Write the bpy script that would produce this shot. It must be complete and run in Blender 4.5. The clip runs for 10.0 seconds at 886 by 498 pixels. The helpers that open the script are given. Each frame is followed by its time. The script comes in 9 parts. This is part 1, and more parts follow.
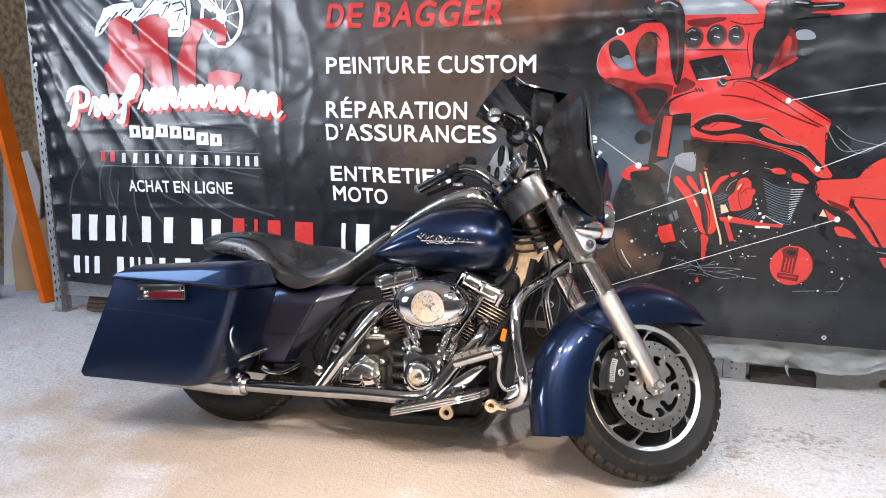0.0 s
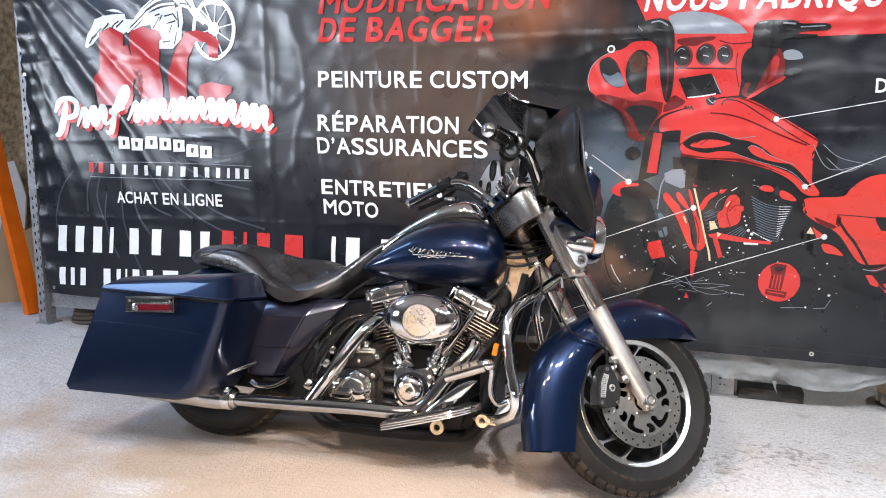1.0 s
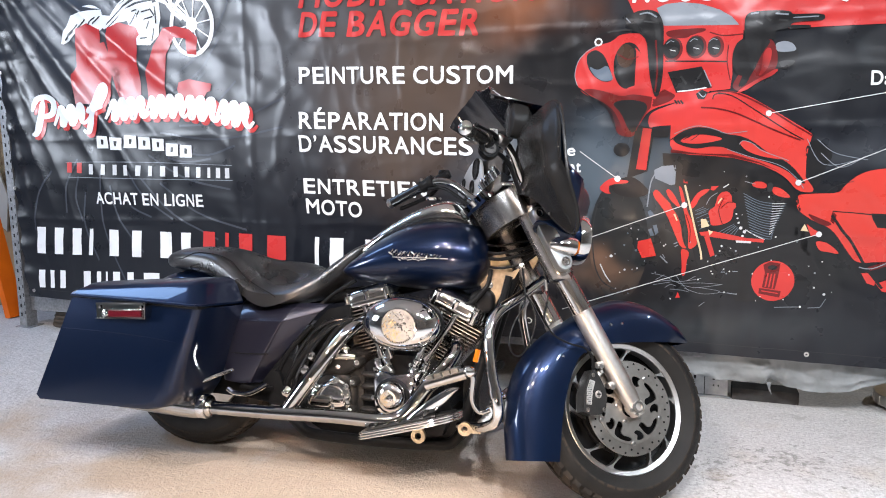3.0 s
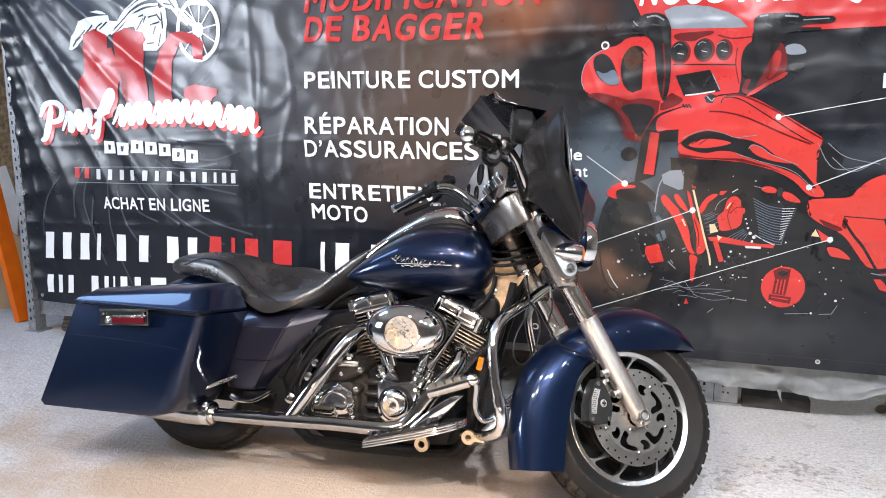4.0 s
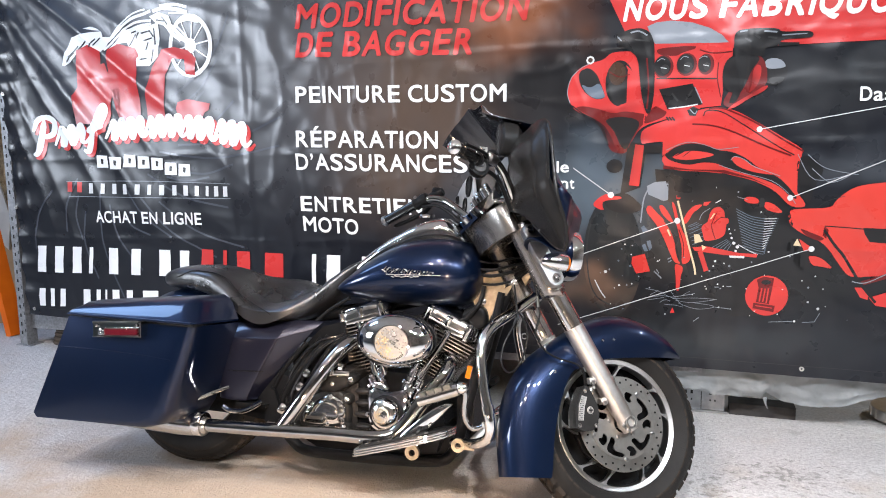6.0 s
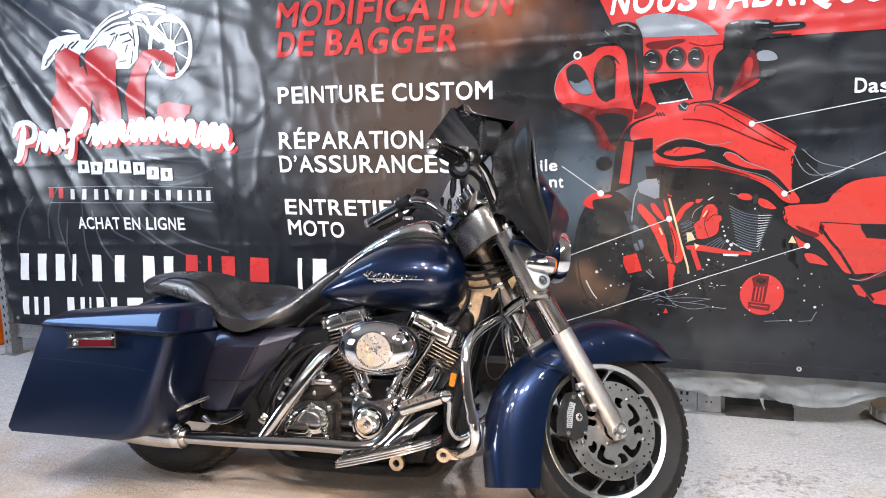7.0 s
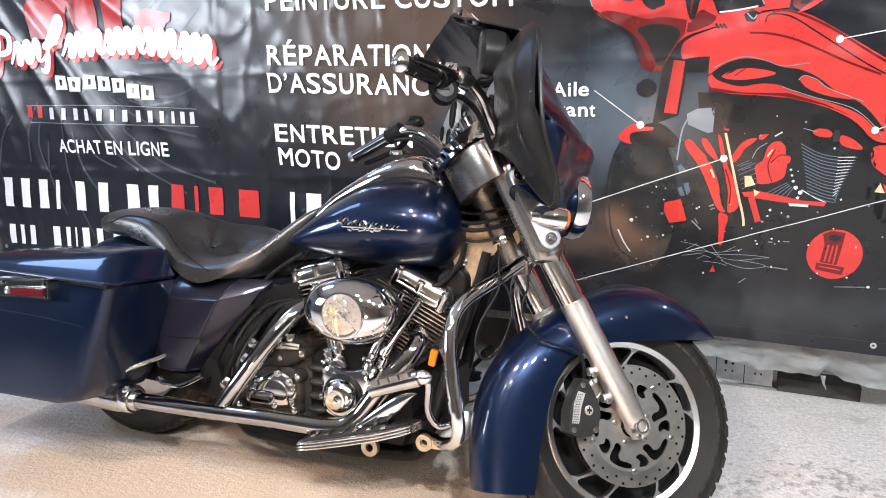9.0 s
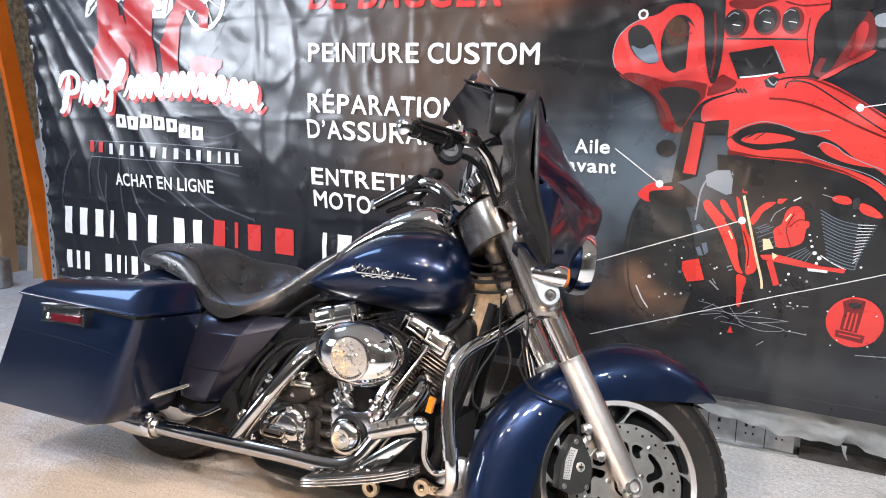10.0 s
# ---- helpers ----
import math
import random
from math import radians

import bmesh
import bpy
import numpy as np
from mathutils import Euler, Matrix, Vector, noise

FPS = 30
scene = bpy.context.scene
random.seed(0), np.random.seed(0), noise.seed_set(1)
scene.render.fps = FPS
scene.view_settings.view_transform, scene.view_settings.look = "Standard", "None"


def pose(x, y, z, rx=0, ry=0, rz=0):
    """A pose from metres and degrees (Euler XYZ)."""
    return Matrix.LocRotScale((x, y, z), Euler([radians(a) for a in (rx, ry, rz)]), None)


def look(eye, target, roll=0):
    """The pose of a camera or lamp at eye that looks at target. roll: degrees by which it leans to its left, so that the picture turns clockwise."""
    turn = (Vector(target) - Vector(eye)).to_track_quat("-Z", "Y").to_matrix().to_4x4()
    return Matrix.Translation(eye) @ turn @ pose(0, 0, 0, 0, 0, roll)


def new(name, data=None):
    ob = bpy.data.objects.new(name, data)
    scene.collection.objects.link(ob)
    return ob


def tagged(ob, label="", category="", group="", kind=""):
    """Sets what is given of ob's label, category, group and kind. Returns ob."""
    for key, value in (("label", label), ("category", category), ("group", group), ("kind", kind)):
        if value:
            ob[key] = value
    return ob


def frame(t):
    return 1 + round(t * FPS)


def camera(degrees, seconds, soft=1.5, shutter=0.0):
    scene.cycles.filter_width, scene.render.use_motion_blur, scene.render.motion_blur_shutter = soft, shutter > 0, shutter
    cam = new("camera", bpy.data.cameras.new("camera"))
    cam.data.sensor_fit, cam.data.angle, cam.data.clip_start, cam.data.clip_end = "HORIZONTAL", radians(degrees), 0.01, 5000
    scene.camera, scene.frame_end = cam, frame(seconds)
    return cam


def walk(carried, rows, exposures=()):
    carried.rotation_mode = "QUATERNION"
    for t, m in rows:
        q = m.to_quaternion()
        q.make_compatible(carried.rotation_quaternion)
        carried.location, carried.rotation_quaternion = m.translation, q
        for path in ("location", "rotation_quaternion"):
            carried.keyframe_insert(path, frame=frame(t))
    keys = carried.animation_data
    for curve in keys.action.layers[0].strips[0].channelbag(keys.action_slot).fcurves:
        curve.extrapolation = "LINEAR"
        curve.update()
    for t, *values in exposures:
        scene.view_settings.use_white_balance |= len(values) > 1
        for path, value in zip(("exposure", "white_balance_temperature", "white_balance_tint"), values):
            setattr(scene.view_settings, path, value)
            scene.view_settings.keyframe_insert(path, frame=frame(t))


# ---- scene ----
cam = camera(64.2, 10.0, soft=1.0)
PATH = [
    (0, (1.264, 0.264, 1.123), (0.644, 2.141, 0.813), -0.8),
    (0.5, (1.254, 0.253, 1.122), (0.652, 2.14, 0.84), -0.6),
    (1, (1.247, 0.259, 1.121), (0.662, 2.152, 0.852), -0.2),
    (1.5, (1.243, 0.261, 1.122), (0.675, 2.161, 0.857), 0.0),
    (2, (1.252, 0.277, 1.125), (0.69, 2.177, 0.852), -0.0),
    (2.5, (1.267, 0.322, 1.128), (0.7, 2.218, 0.843), -0.4),
    (4, (1.299, 0.39, 1.144), (0.685, 2.273, 0.866), -0.8),
    (4.5, (1.303, 0.371, 1.146), (0.683, 2.254, 0.881), -0.8),
    (5, (1.308, 0.349, 1.139), (0.695, 2.236, 0.889), -0.7),
    (5.5, (1.317, 0.339, 1.14), (0.715, 2.231, 0.897), -0.7),
    (7, (1.355, 0.441, 1.144), (0.759, 2.335, 0.9), -1.9),
    (7.5, (1.383, 0.501, 1.144), (0.777, 2.389, 0.883), -2.2),
    (8, (1.365, 0.602, 1.137), (0.763, 2.486, 0.836), -2.3),
    (8.5, (1.327, 0.773, 1.141), (0.719, 2.641, 0.764), -2.1),
    (9, (1.379, 0.914, 1.141), (0.654, 2.722, 0.687), -1.1),
    (9.5, (1.482, 1.012, 1.169), (0.623, 2.765, 0.738), -0.0),
    (10, (1.516, 0.909, 1.191), (0.642, 2.673, 0.839), 0.7),
]
walk(cam, [(t, look(eye, target, roll)) for t, eye, target, roll in PATH],
     ((0, 0.02, 6150, 11), (5, 0.06, 6150, 11), (7.5, 0.10, 6200, 11), (8.5, 0.18, 6300, 11), (10, 0.16, 6250, 11)))

# ---------- world and light ----------
world = bpy.data.worlds.new("world")
scene.world = world
world.use_nodes = True
world.node_tree.nodes["Background"].inputs[0].default_value = (0.75, 0.82, 0.95, 1)
world.node_tree.nodes["Background"].inputs[1].default_value = 0.05


def area_lamp(name, eye, target, sx, sy, watts, colour):
    data = bpy.data.lights.new(name, "AREA")
    data.shape, data.size, data.size_y, data.energy, data.color = "RECTANGLE" if sx != sy else "DISK", sx, sy, watts, colour
    lamp = new(name, data)
    lamp.matrix_world = look(eye, target)
    return lamp


# unseen ceiling spotlights: x, y, watts, the point on the floor that each is turned to, and its cone in degrees
# the last one is a helper, added to brighten the floor behind the banner
SPOTS = [(0.2, 0.6, 27, 0.4, 2.0, 100), (1.5, 0.1, 33, 1.0, 2.1, 100), (2.3, 0.0, 34, 1.3, 2.2, 100), (3.6, 1.2, 25, 3.0, 2.2, 130), (3.6, 0.2, 17, 2.6, 2.2, 120), (-0.5, -0.6, 16, -0.4, 1.8, 100), (4.4, 3.9, 26, 2.8, 3.95, 150)]
CEIL = 3.3
for sx, sy, watts, tx, ty, cone in SPOTS:
    spot = area_lamp("spot_lamp", (sx, sy, CEIL - 0.09), (tx, ty, 0), 0.16, 0.16, watts, (1.0, 0.89, 0.82) if sx < 1 else (0.945, 0.95, 0.962) if sx < 3 else (0.86, 0.955, 1.0))
    spot.data.spread = radians(cone)
PANEL = (-2.6, 2.6)
area_lamp("panel_lamp", (PANEL[0], PANEL[1], CEIL - 0.05), (PANEL[0], PANEL[1], 0), 1.5, 0.65, 42, (0.40, 0.62, 1.0))
# unseen lamp by the plain west wall, added for glare on the banner's left
glare_light = area_lamp("glare_lamp", (-4.9, -0.4, 2.15), (-1.0, 3.36, 1.8), 2.4, 1.3, 82, (0.86, 0.92, 0.99))
glare_light.data.spread = radians(75)
# helper lamp without a fitting, added to warm the floor about the motorcycle
warm_spot = area_lamp("spot_lamp", (0.5, -0.6, CEIL - 0.09), (0.5, 2.2, 0.0), 0.16, 0.12, 5, (1.0, 0.68, 0.44))
warm_spot.data.spread = radians(44)
work_lamp = area_lamp("work_lamp", (0.95, -0.9, 0.42), (0.55, 2.2, 0.0), 0.16, 0.12, 6, (1.0, 0.70, 0.46))
work_lamp.data.spread = radians(46)

# ---------- materials ----------


def material(name, colour, rough=0.5, metal=0.0, second=None, scale=20.0, amount=0.5, bump=0.0, bump_scale=None,
             coat=0.0, rough_var=0.0, fine=None, vary=0.0, detail=4.0):
    m = bpy.data.materials.new(name)
    m.use_nodes = True
    n, l = m.node_tree.nodes, m.node_tree.links
    b = n["Principled BSDF"]
    b.inputs["Base Color"].default_value = (*colour, 1)
    b.inputs["Roughness"].default_value, b.inputs["Metallic"].default_value = rough, metal
    b.inputs["Coat Weight"].default_value, b.inputs["Coat Roughness"].default_value = coat, 0.03
    if metal < 0.1 and max(colour) < 0.03:
        b.inputs["Specular IOR Level"].default_value = 0.35
    at = n.new("ShaderNodeTexCoord").outputs["Object"]
    if second:
        tex = n.new("ShaderNodeTexNoise")
        tex.inputs["Scale"].default_value, tex.inputs["Detail"].default_value = scale, detail
        l.new(at, tex.inputs["Vector"])
        ramp = n.new("ShaderNodeMapRange")
        ramp.inputs[1].default_value, ramp.inputs[2].default_value = 0.5 - 0.25 / max(amount, 0.01) * 0.5, 0.5 + 0.25 / max(amount, 0.01) * 0.5
        l.new(tex.outputs[0], ramp.inputs[0])
        mix = n.new("ShaderNodeMix")
        mix.data_type = "RGBA"
        mix.inputs[6].default_value, mix.inputs[7].default_value = (*colour, 1), (*second, 1)
        l.new(ramp.outputs[0], mix.inputs[0])
        out = mix.outputs[2]
        if fine:
            grain = n.new("ShaderNodeTexNoise")
            grain.inputs["Scale"].default_value, grain.inputs["Detail"].default_value = fine, 3
            l.new(at, grain.inputs["Vector"])
            g = n.new("ShaderNodeMapRange")
            g.inputs[1].default_value, g.inputs[2].default_value, g.inputs[3].default_value, g.inputs[4].default_value = 0.3, 0.7, 0.72, 1.2
            l.new(grain.outputs[0], g.inputs[0])
            mul = n.new("ShaderNodeMix")
            mul.data_type, mul.blend_type = "RGBA", "MULTIPLY"
            mul.inputs[0].default_value = 1
            l.new(out, mul.inputs[6])
            l.new(g.outputs[0], mul.inputs[7])
            out = mul.outputs[2]
        l.new(out, b.inputs["Base Color"])
    if rough_var:
        tex = n.new("ShaderNodeTexNoise")
        tex.inputs["Scale"].default_value, tex.inputs["Detail"].default_value = 9, 6
        l.new(at, tex.inputs["Vector"])
        r = n.new("ShaderNodeMapRange")
        r.inputs[1].default_value, r.inputs[2].default_value = 0.3, 0.7
        r.inputs[3].default_value, r.inputs[4].default_value = max(rough - rough_var, 0.0), rough + rough_var
        l.new(tex.outputs[0], r.inputs[0])
        l.new(r.outputs[0], b.inputs["Roughness"])
    if bump:
        tex = n.new("ShaderNodeTexNoise")
        tex.inputs["Scale"].default_value, tex.inputs["Detail"].default_value = bump_scale or 200, 4
        l.new(at, tex.inputs["Vector"])
        bp = n.new("ShaderNodeBump")
        bp.inputs["Strength"].default_value, bp.inputs["Distance"].default_value = bump, 0.004
        l.new(tex.outputs[0], bp.inputs["Height"])
        l.new(bp.outputs[0], b.inputs["Normal"])
    return m


NAVY = material("navy_paint", (0.0021, 0.0065, 0.0225), 0.31, 0.6, (0.0034, 0.0108, 0.036), 900, 0.6, coat=0.6)
DARKNAVY = material("dark_navy_paint", (0.009, 0.009, 0.018), 0.34, 0.5, (0.013, 0.013, 0.025), 700, 0.6, coat=0.4)
MIRROR = material("dark_mirror_plate", (0.42, 0.44, 0.43), 0.06, 1.0, rough_var=0.03)
CHROME = material("chrome", (0.76, 0.75, 0.74), 0.05, 1.0, rough_var=0.03)
OLDCHROME = material("worn_chrome", (0.60, 0.58, 0.555), 0.14, 1.0, (0.46, 0.44, 0.41), 30, 0.5, rough_var=0.08)
SATIN = material("satin_aluminium", (0.60, 0.565, 0.53), 0.42, 1.0, (0.50, 0.48, 0.45), 60, 0.5, rough_var=0.07)
STEELDARK = material("brushed_dark_metal", (0.30, 0.29, 0.28), 0.28, 1.0, (0.38, 0.37, 0.35), 40, 0.5)
GUNMETAL = material("fork_cover_metal", (0.24, 0.222, 0.205), 0.27, 0.95, (0.36, 0.335, 0.31), 40, 0.4)
BLACK = material("black_enamel", (0.006, 0.006, 0.0065), 0.28, 0.0, (0.010, 0.010, 0.010), 40, 0.5, bump=0.15, bump_scale=500)
GLOSSBLACK = material("gloss_black", (0.008, 0.008, 0.009), 0.12, 0.0, coat=0.6)
PLASTIC = material("black_plastic", (0.0105, 0.0105, 0.0105), 0.26, 0.0, (0.016, 0.015, 0.014), 15, 0.5, bump=0.08, bump_scale=900)
RUBBER = material("tyre_rubber", (0.007, 0.0068, 0.0065), 0.6, 0.0, (0.014, 0.013, 0.012), 14, 0.5, bump=0.3, bump_scale=240)
DUSTY = material("dusty_tread", (0.040, 0.030, 0.022), 0.9, 0.0, (0.016, 0.015, 0.014), 9, 0.7, bump=0.3, bump_scale=200)
LEATHER = material("black_leather", (0.009, 0.009, 0.0095), 0.30, 0.0, (0.014, 0.0135, 0.0135), 12, 0.5, bump=0.18, bump_scale=420, rough_var=0.08)
REDLENS = material("red_lens", (0.075, 0.003, 0.008), 0.12, 0.0, coat=1.0)
AMBER = material("amber_lens", (0.46, 0.11, 0.005), 0.15, 0.0, coat=1.0)
GOLD = material("gold_print", (0.66, 0.51, 0.31), 0.36, 0.8)
TINT = material("smoked_shield", (0.010, 0.010, 0.012), 0.08, 0.0, coat=1.0)
PIPE = material("pipe_chrome", (0.50, 0.49, 0.48), 0.07, 1.0, (0.42, 0.40, 0.38), 14, 0.5, rough_var=0.04)
GLASSY = material("lamp_glass", (0.75, 0.78, 0.8), 0.05, 0.6, coat=1.0)
CASTING = material("pale_casting", (0.52, 0.42, 0.30), 0.38, 0.9, (0.30, 0.24, 0.17), 50, 0.6)

NAVY.node_tree.nodes["Principled BSDF"].inputs["Specular IOR Level"].default_value = 0.2
LEATHER.node_tree.nodes["Principled BSDF"].inputs["Specular IOR Level"].default_value = 0.8
BLACK.node_tree.nodes["Principled BSDF"].inputs["Specular IOR Level"].default_value = 0.06
PLASTIC.node_tree.nodes["Principled BSDF"].inputs["Specular IOR Level"].default_value = 0.14
for m in (RUBBER, DUSTY):
    m.node_tree.nodes["Principled BSDF"].inputs["Specular IOR Level"].default_value = 0.15

# ---------- mesh kit ----------


def part(name, bm, mat, parent=None, label="", m=None, smooth=35, modifier=None):
    if m is not None:
        bm.transform(m)
    bmesh.ops.recalc_face_normals(bm, faces=bm.faces[:])
    me = bpy.data.meshes.new(name)
    bm.edges.index_update()
    border = [e.index for e in bm.edges if len(e.link_faces) == 1]
    bm.to_mesh(me)
    bm.free()
    me.materials.append(mat)
    if smooth:
        for p in me.polygons:
            p.use_smooth = True
        me.set_sharp_from_angle(angle=radians(smooth))
        for i in border:
            me.edges[i].use_edge_sharp = True
    ob = new(name, me)
    if parent is not None:
        ob.parent = parent
    if label:
        ob["label"] = label
    return ob


def thing(name, label, category, m=None, group="", kind=""):
    ob = new(name)
    ob.empty_display_size = 0.1
    if m is not None:
        ob.matrix_world = m
    return tagged(ob, label, category, group, kind)


def loft(rings, caps=True, bm=None, close=True):
    bm = bm or bmesh.new()
    rows = [[bm.verts.new(p) for p in ring] for ring in rings]
    k = len(rows[0])
    for a, b in zip(rows, rows[1:]):
        for i in range(k if close else k - 1):
            j = (i + 1) % k
            bm.faces.new((a[i], a[j], b[j], b[i]))
    if caps and close:
        bm.faces.new(rows[0])
        bm.faces.new(rows[-1][::-1])
    return bm


def smooth_line(points, steps=6):
    pts = [Vector(p) for p in points]
    if len(pts) < 3:
        return pts
    out = []
    for i in range(len(pts) - 1):
        p0, p1, p2, p3 = pts[max(i - 1, 0)], pts[i], pts[i + 1], pts[min(i + 2, len(pts) - 1)]
        for s in range(steps):
            t = s / steps
            out.append(0.5 * (2 * p1 + (p2 - p0) * t + (2 * p0 - 5 * p1 + 4 * p2 - p3) * t * t + (3 * p1 - p0 - 3 * p2 + p3) * t ** 3))
    return out + [pts[-1]]


def tube(points, r, n=12, steps=6, bm=None):
    """A round bar along points; r is a radius or one for each point."""
    line = smooth_line(points, steps)
    if isinstance(r, (int, float)):
        radii = [r] * len(line)
    else:
        k = steps if len(points) > 2 else 1
        radii = []
        for i in range(len(line)):
            s = i / k
            a = min(int(s), len(r) - 2)
            radii.append(r[a] + (r[a + 1] - r[a]) * (s - a))
    rings, side = [], None
    for i, p in enumerate(line):
        d = (line[min(i + 1, len(line) - 1)] - line[max(i - 1, 0)]).normalized()
        if side is None:
            side = d.orthogonal().normalized()
        side = (side - d * side.dot(d)).normalized()
        other = d.cross(side)
        rings.append([p + (side * math.cos(a) + other * math.sin(a)) * radii[i] for a in (2 * math.pi * k / n for k in range(n))])
    return loft(rings, bm=bm)


def lathe(profile, n=48, origin=(0, 0, 0), axis="Y", sx=1.0, sz=1.0, bm=None, caps=True):
    """A turned shape; profile holds (radius, height along the axis)."""
    o = Vector(origin)
    rings = []
    for r, h in profile:
        ring = []
        for k in range(n):
            a = 2 * math.pi * k / n
            u, v = r * math.cos(a) * sx, r * math.sin(a) * sz
            ring.append(o + Vector({"Y": (u, h, v), "Z": (u, v, h), "X": (h, u, v)}[axis]))
        rings.append(ring)
    return loft(rings, caps, bm=bm)


def ring_solid(r0, r1, y0, y1, n=64, origin=(0, 0, 0), bev=0.0):
    """A flat washer round the Y axis."""
    o = Vector(origin)
    prof = [(r0, y0), (r1 - bev, y0), (r1, y0 + bev * (1 if y1 > y0 else -1)), (r1, y1), (r0, y1)]
    bm = bmesh.new()
    rows = [[bm.verts.new(o + Vector((r * math.cos(2 * math.pi * k / n), h, r * math.sin(2 * math.pi * k / n)))) for k in range(n)] for r, h in prof]
    for i in range(len(rows)):
        a, b = rows[i], rows[(i + 1) % len(rows)]
        for k in range(n):
            j = (k + 1) % n
            bm.faces.new((a[k], a[j], b[j], b[k]))
    return bm


def bevel_all(bm, width, segments=2, angle=25):
    edges = [e for e in bm.edges if len(e.link_faces) == 2 and e.calc_face_angle(0) > radians(angle)]
    if edges and width:
        bmesh.ops.bevel(bm, geom=edges, offset=width, segments=segments, profile=0.5, affect="EDGES", clamp_overlap=True)
    return bm


def prism(poly, y0, y1, bev=0.0, segments=2, inset=0.0, plane="XZ"):
    """A polygon pulled from y0 to y1; inset shrinks the y0 end."""
    cx, cz = sum(p[0] for p in poly) / len(poly), sum(p[1] for p in poly) / len(poly)

    def put(p, h, s):
        u, v = cx + (p[0] - cx) * s, cz + (p[1] - cz) * s
        return {"XZ": (u, h, v), "XY": (u, v, h), "YZ": (h, u, v)}[plane]
    bm = loft([[put(p, y0, 1 - inset) for p in poly], [put(p, y1, 1) for p in poly]])
    return bevel_all(bm, bev, segments)


def box(x0, x1, y0, y1, z0, z1, bev=0.0, segments=2, m=None):
    bm = prism([(x0, y0), (x1, y0), (x1, y1), (x0, y1)], z0, z1, bev, segments, plane="XY")
    if m is not None:
        bm.transform(m)
    return bm


def join(*bms):
    out = bms[0]
    for b in bms[1:]:
        me = bpy.data.meshes.new("tmp")
        b.to_mesh(me)
        b.free()
        out.from_mesh(me)
        bpy.data.meshes.remove(me)
    return out


def ball(c, r, n=16, sx=1, sy=1, sz=1):
    bm = bmesh.new()
    bmesh.ops.create_uvsphere(bm, u_segments=n, v_segments=n // 2, radius=r)
    bm.transform(Matrix.Translation(c) @ Matrix.Diagonal((sx, sy, sz, 1)))
    return bm


def closed_line(poly, steps=4):
    """A smooth closed outline through points of a plane."""
    pts = [Vector((*p, 0)) for p in poly]
    out = []
    for i in range(len(pts)):
        p0, p1, p2, p3 = pts[i - 1], pts[i], pts[(i + 1) % len(pts)], pts[(i + 2) % len(pts)]
        for s in range(steps):
            t = s / steps
            q = 0.5 * (2 * p1 + (p2 - p0) * t + (2 * p0 - 5 * p1 + 4 * p2 - p3) * t * t + (3 * p1 - p0 - 3 * p2 + p3) * t ** 3)
            out.append((q.x, q.y))
    return out


def pillow(poly, y0, y1, edge=0.25, dome=0.006, steps=4):
    """A cushion-shaped cover: upright sides from y0, a rolled edge, and a gently domed face at y1."""
    line = closed_line(poly, steps) if steps > 1 else poly
    cx, cz = sum(p[0] for p in line) / len(line), sum(p[1] for p in line) / len(line)
    prof = [(1.0, y0), (1.0, y0 + (y1 - y0) * 0.45)]
    for a in (20, 40, 60, 80):
        prof.append((1 - edge * (1 - math.cos(radians(a))), y0 + (y1 - y0) * (0.45 + 0.55 * math.sin(radians(a)))))
    s0 = prof[-1][0]
    up = math.copysign(dome, y1 - y0)
    for f in (0.8, 0.55, 0.3, 0.02):
        prof.append((s0 * f, y1 + up * (1 - f * f)))
    return loft([[(cx + (x - cx) * s, y, cz + (z - cz) * s) for x, z in line] for s, y in prof])


def grid_skin(rows, steps=5):
    """A smooth skin through a net of points."""
    across = [smooth_line(r, steps) for r in rows]
    cols = [smooth_line([r[i] for r in across], steps) for i in range(len(across[0]))]
    return loft([list(r) for r in zip(*cols)], False, close=False)


def bolt(c, r=0.007, h=0.008, axis="Y", sign=-1):
    return lathe([(r, 0), (r, sign * h * 0.7), (r * 0.7, sign * h), (0.0005, sign * h)], 10, c, axis)

# ---------- the room ----------
YB = 3.36


def floor_height(x, y):
    """The slab rises a little towards the back corner by the rack."""
    s = min(max((-x - 0.85) / 1.35, 0), 1)
    return 0.14 * s * s * (3 - 2 * s) * min(max((y - 1.4) / 1.2, 0), 1)


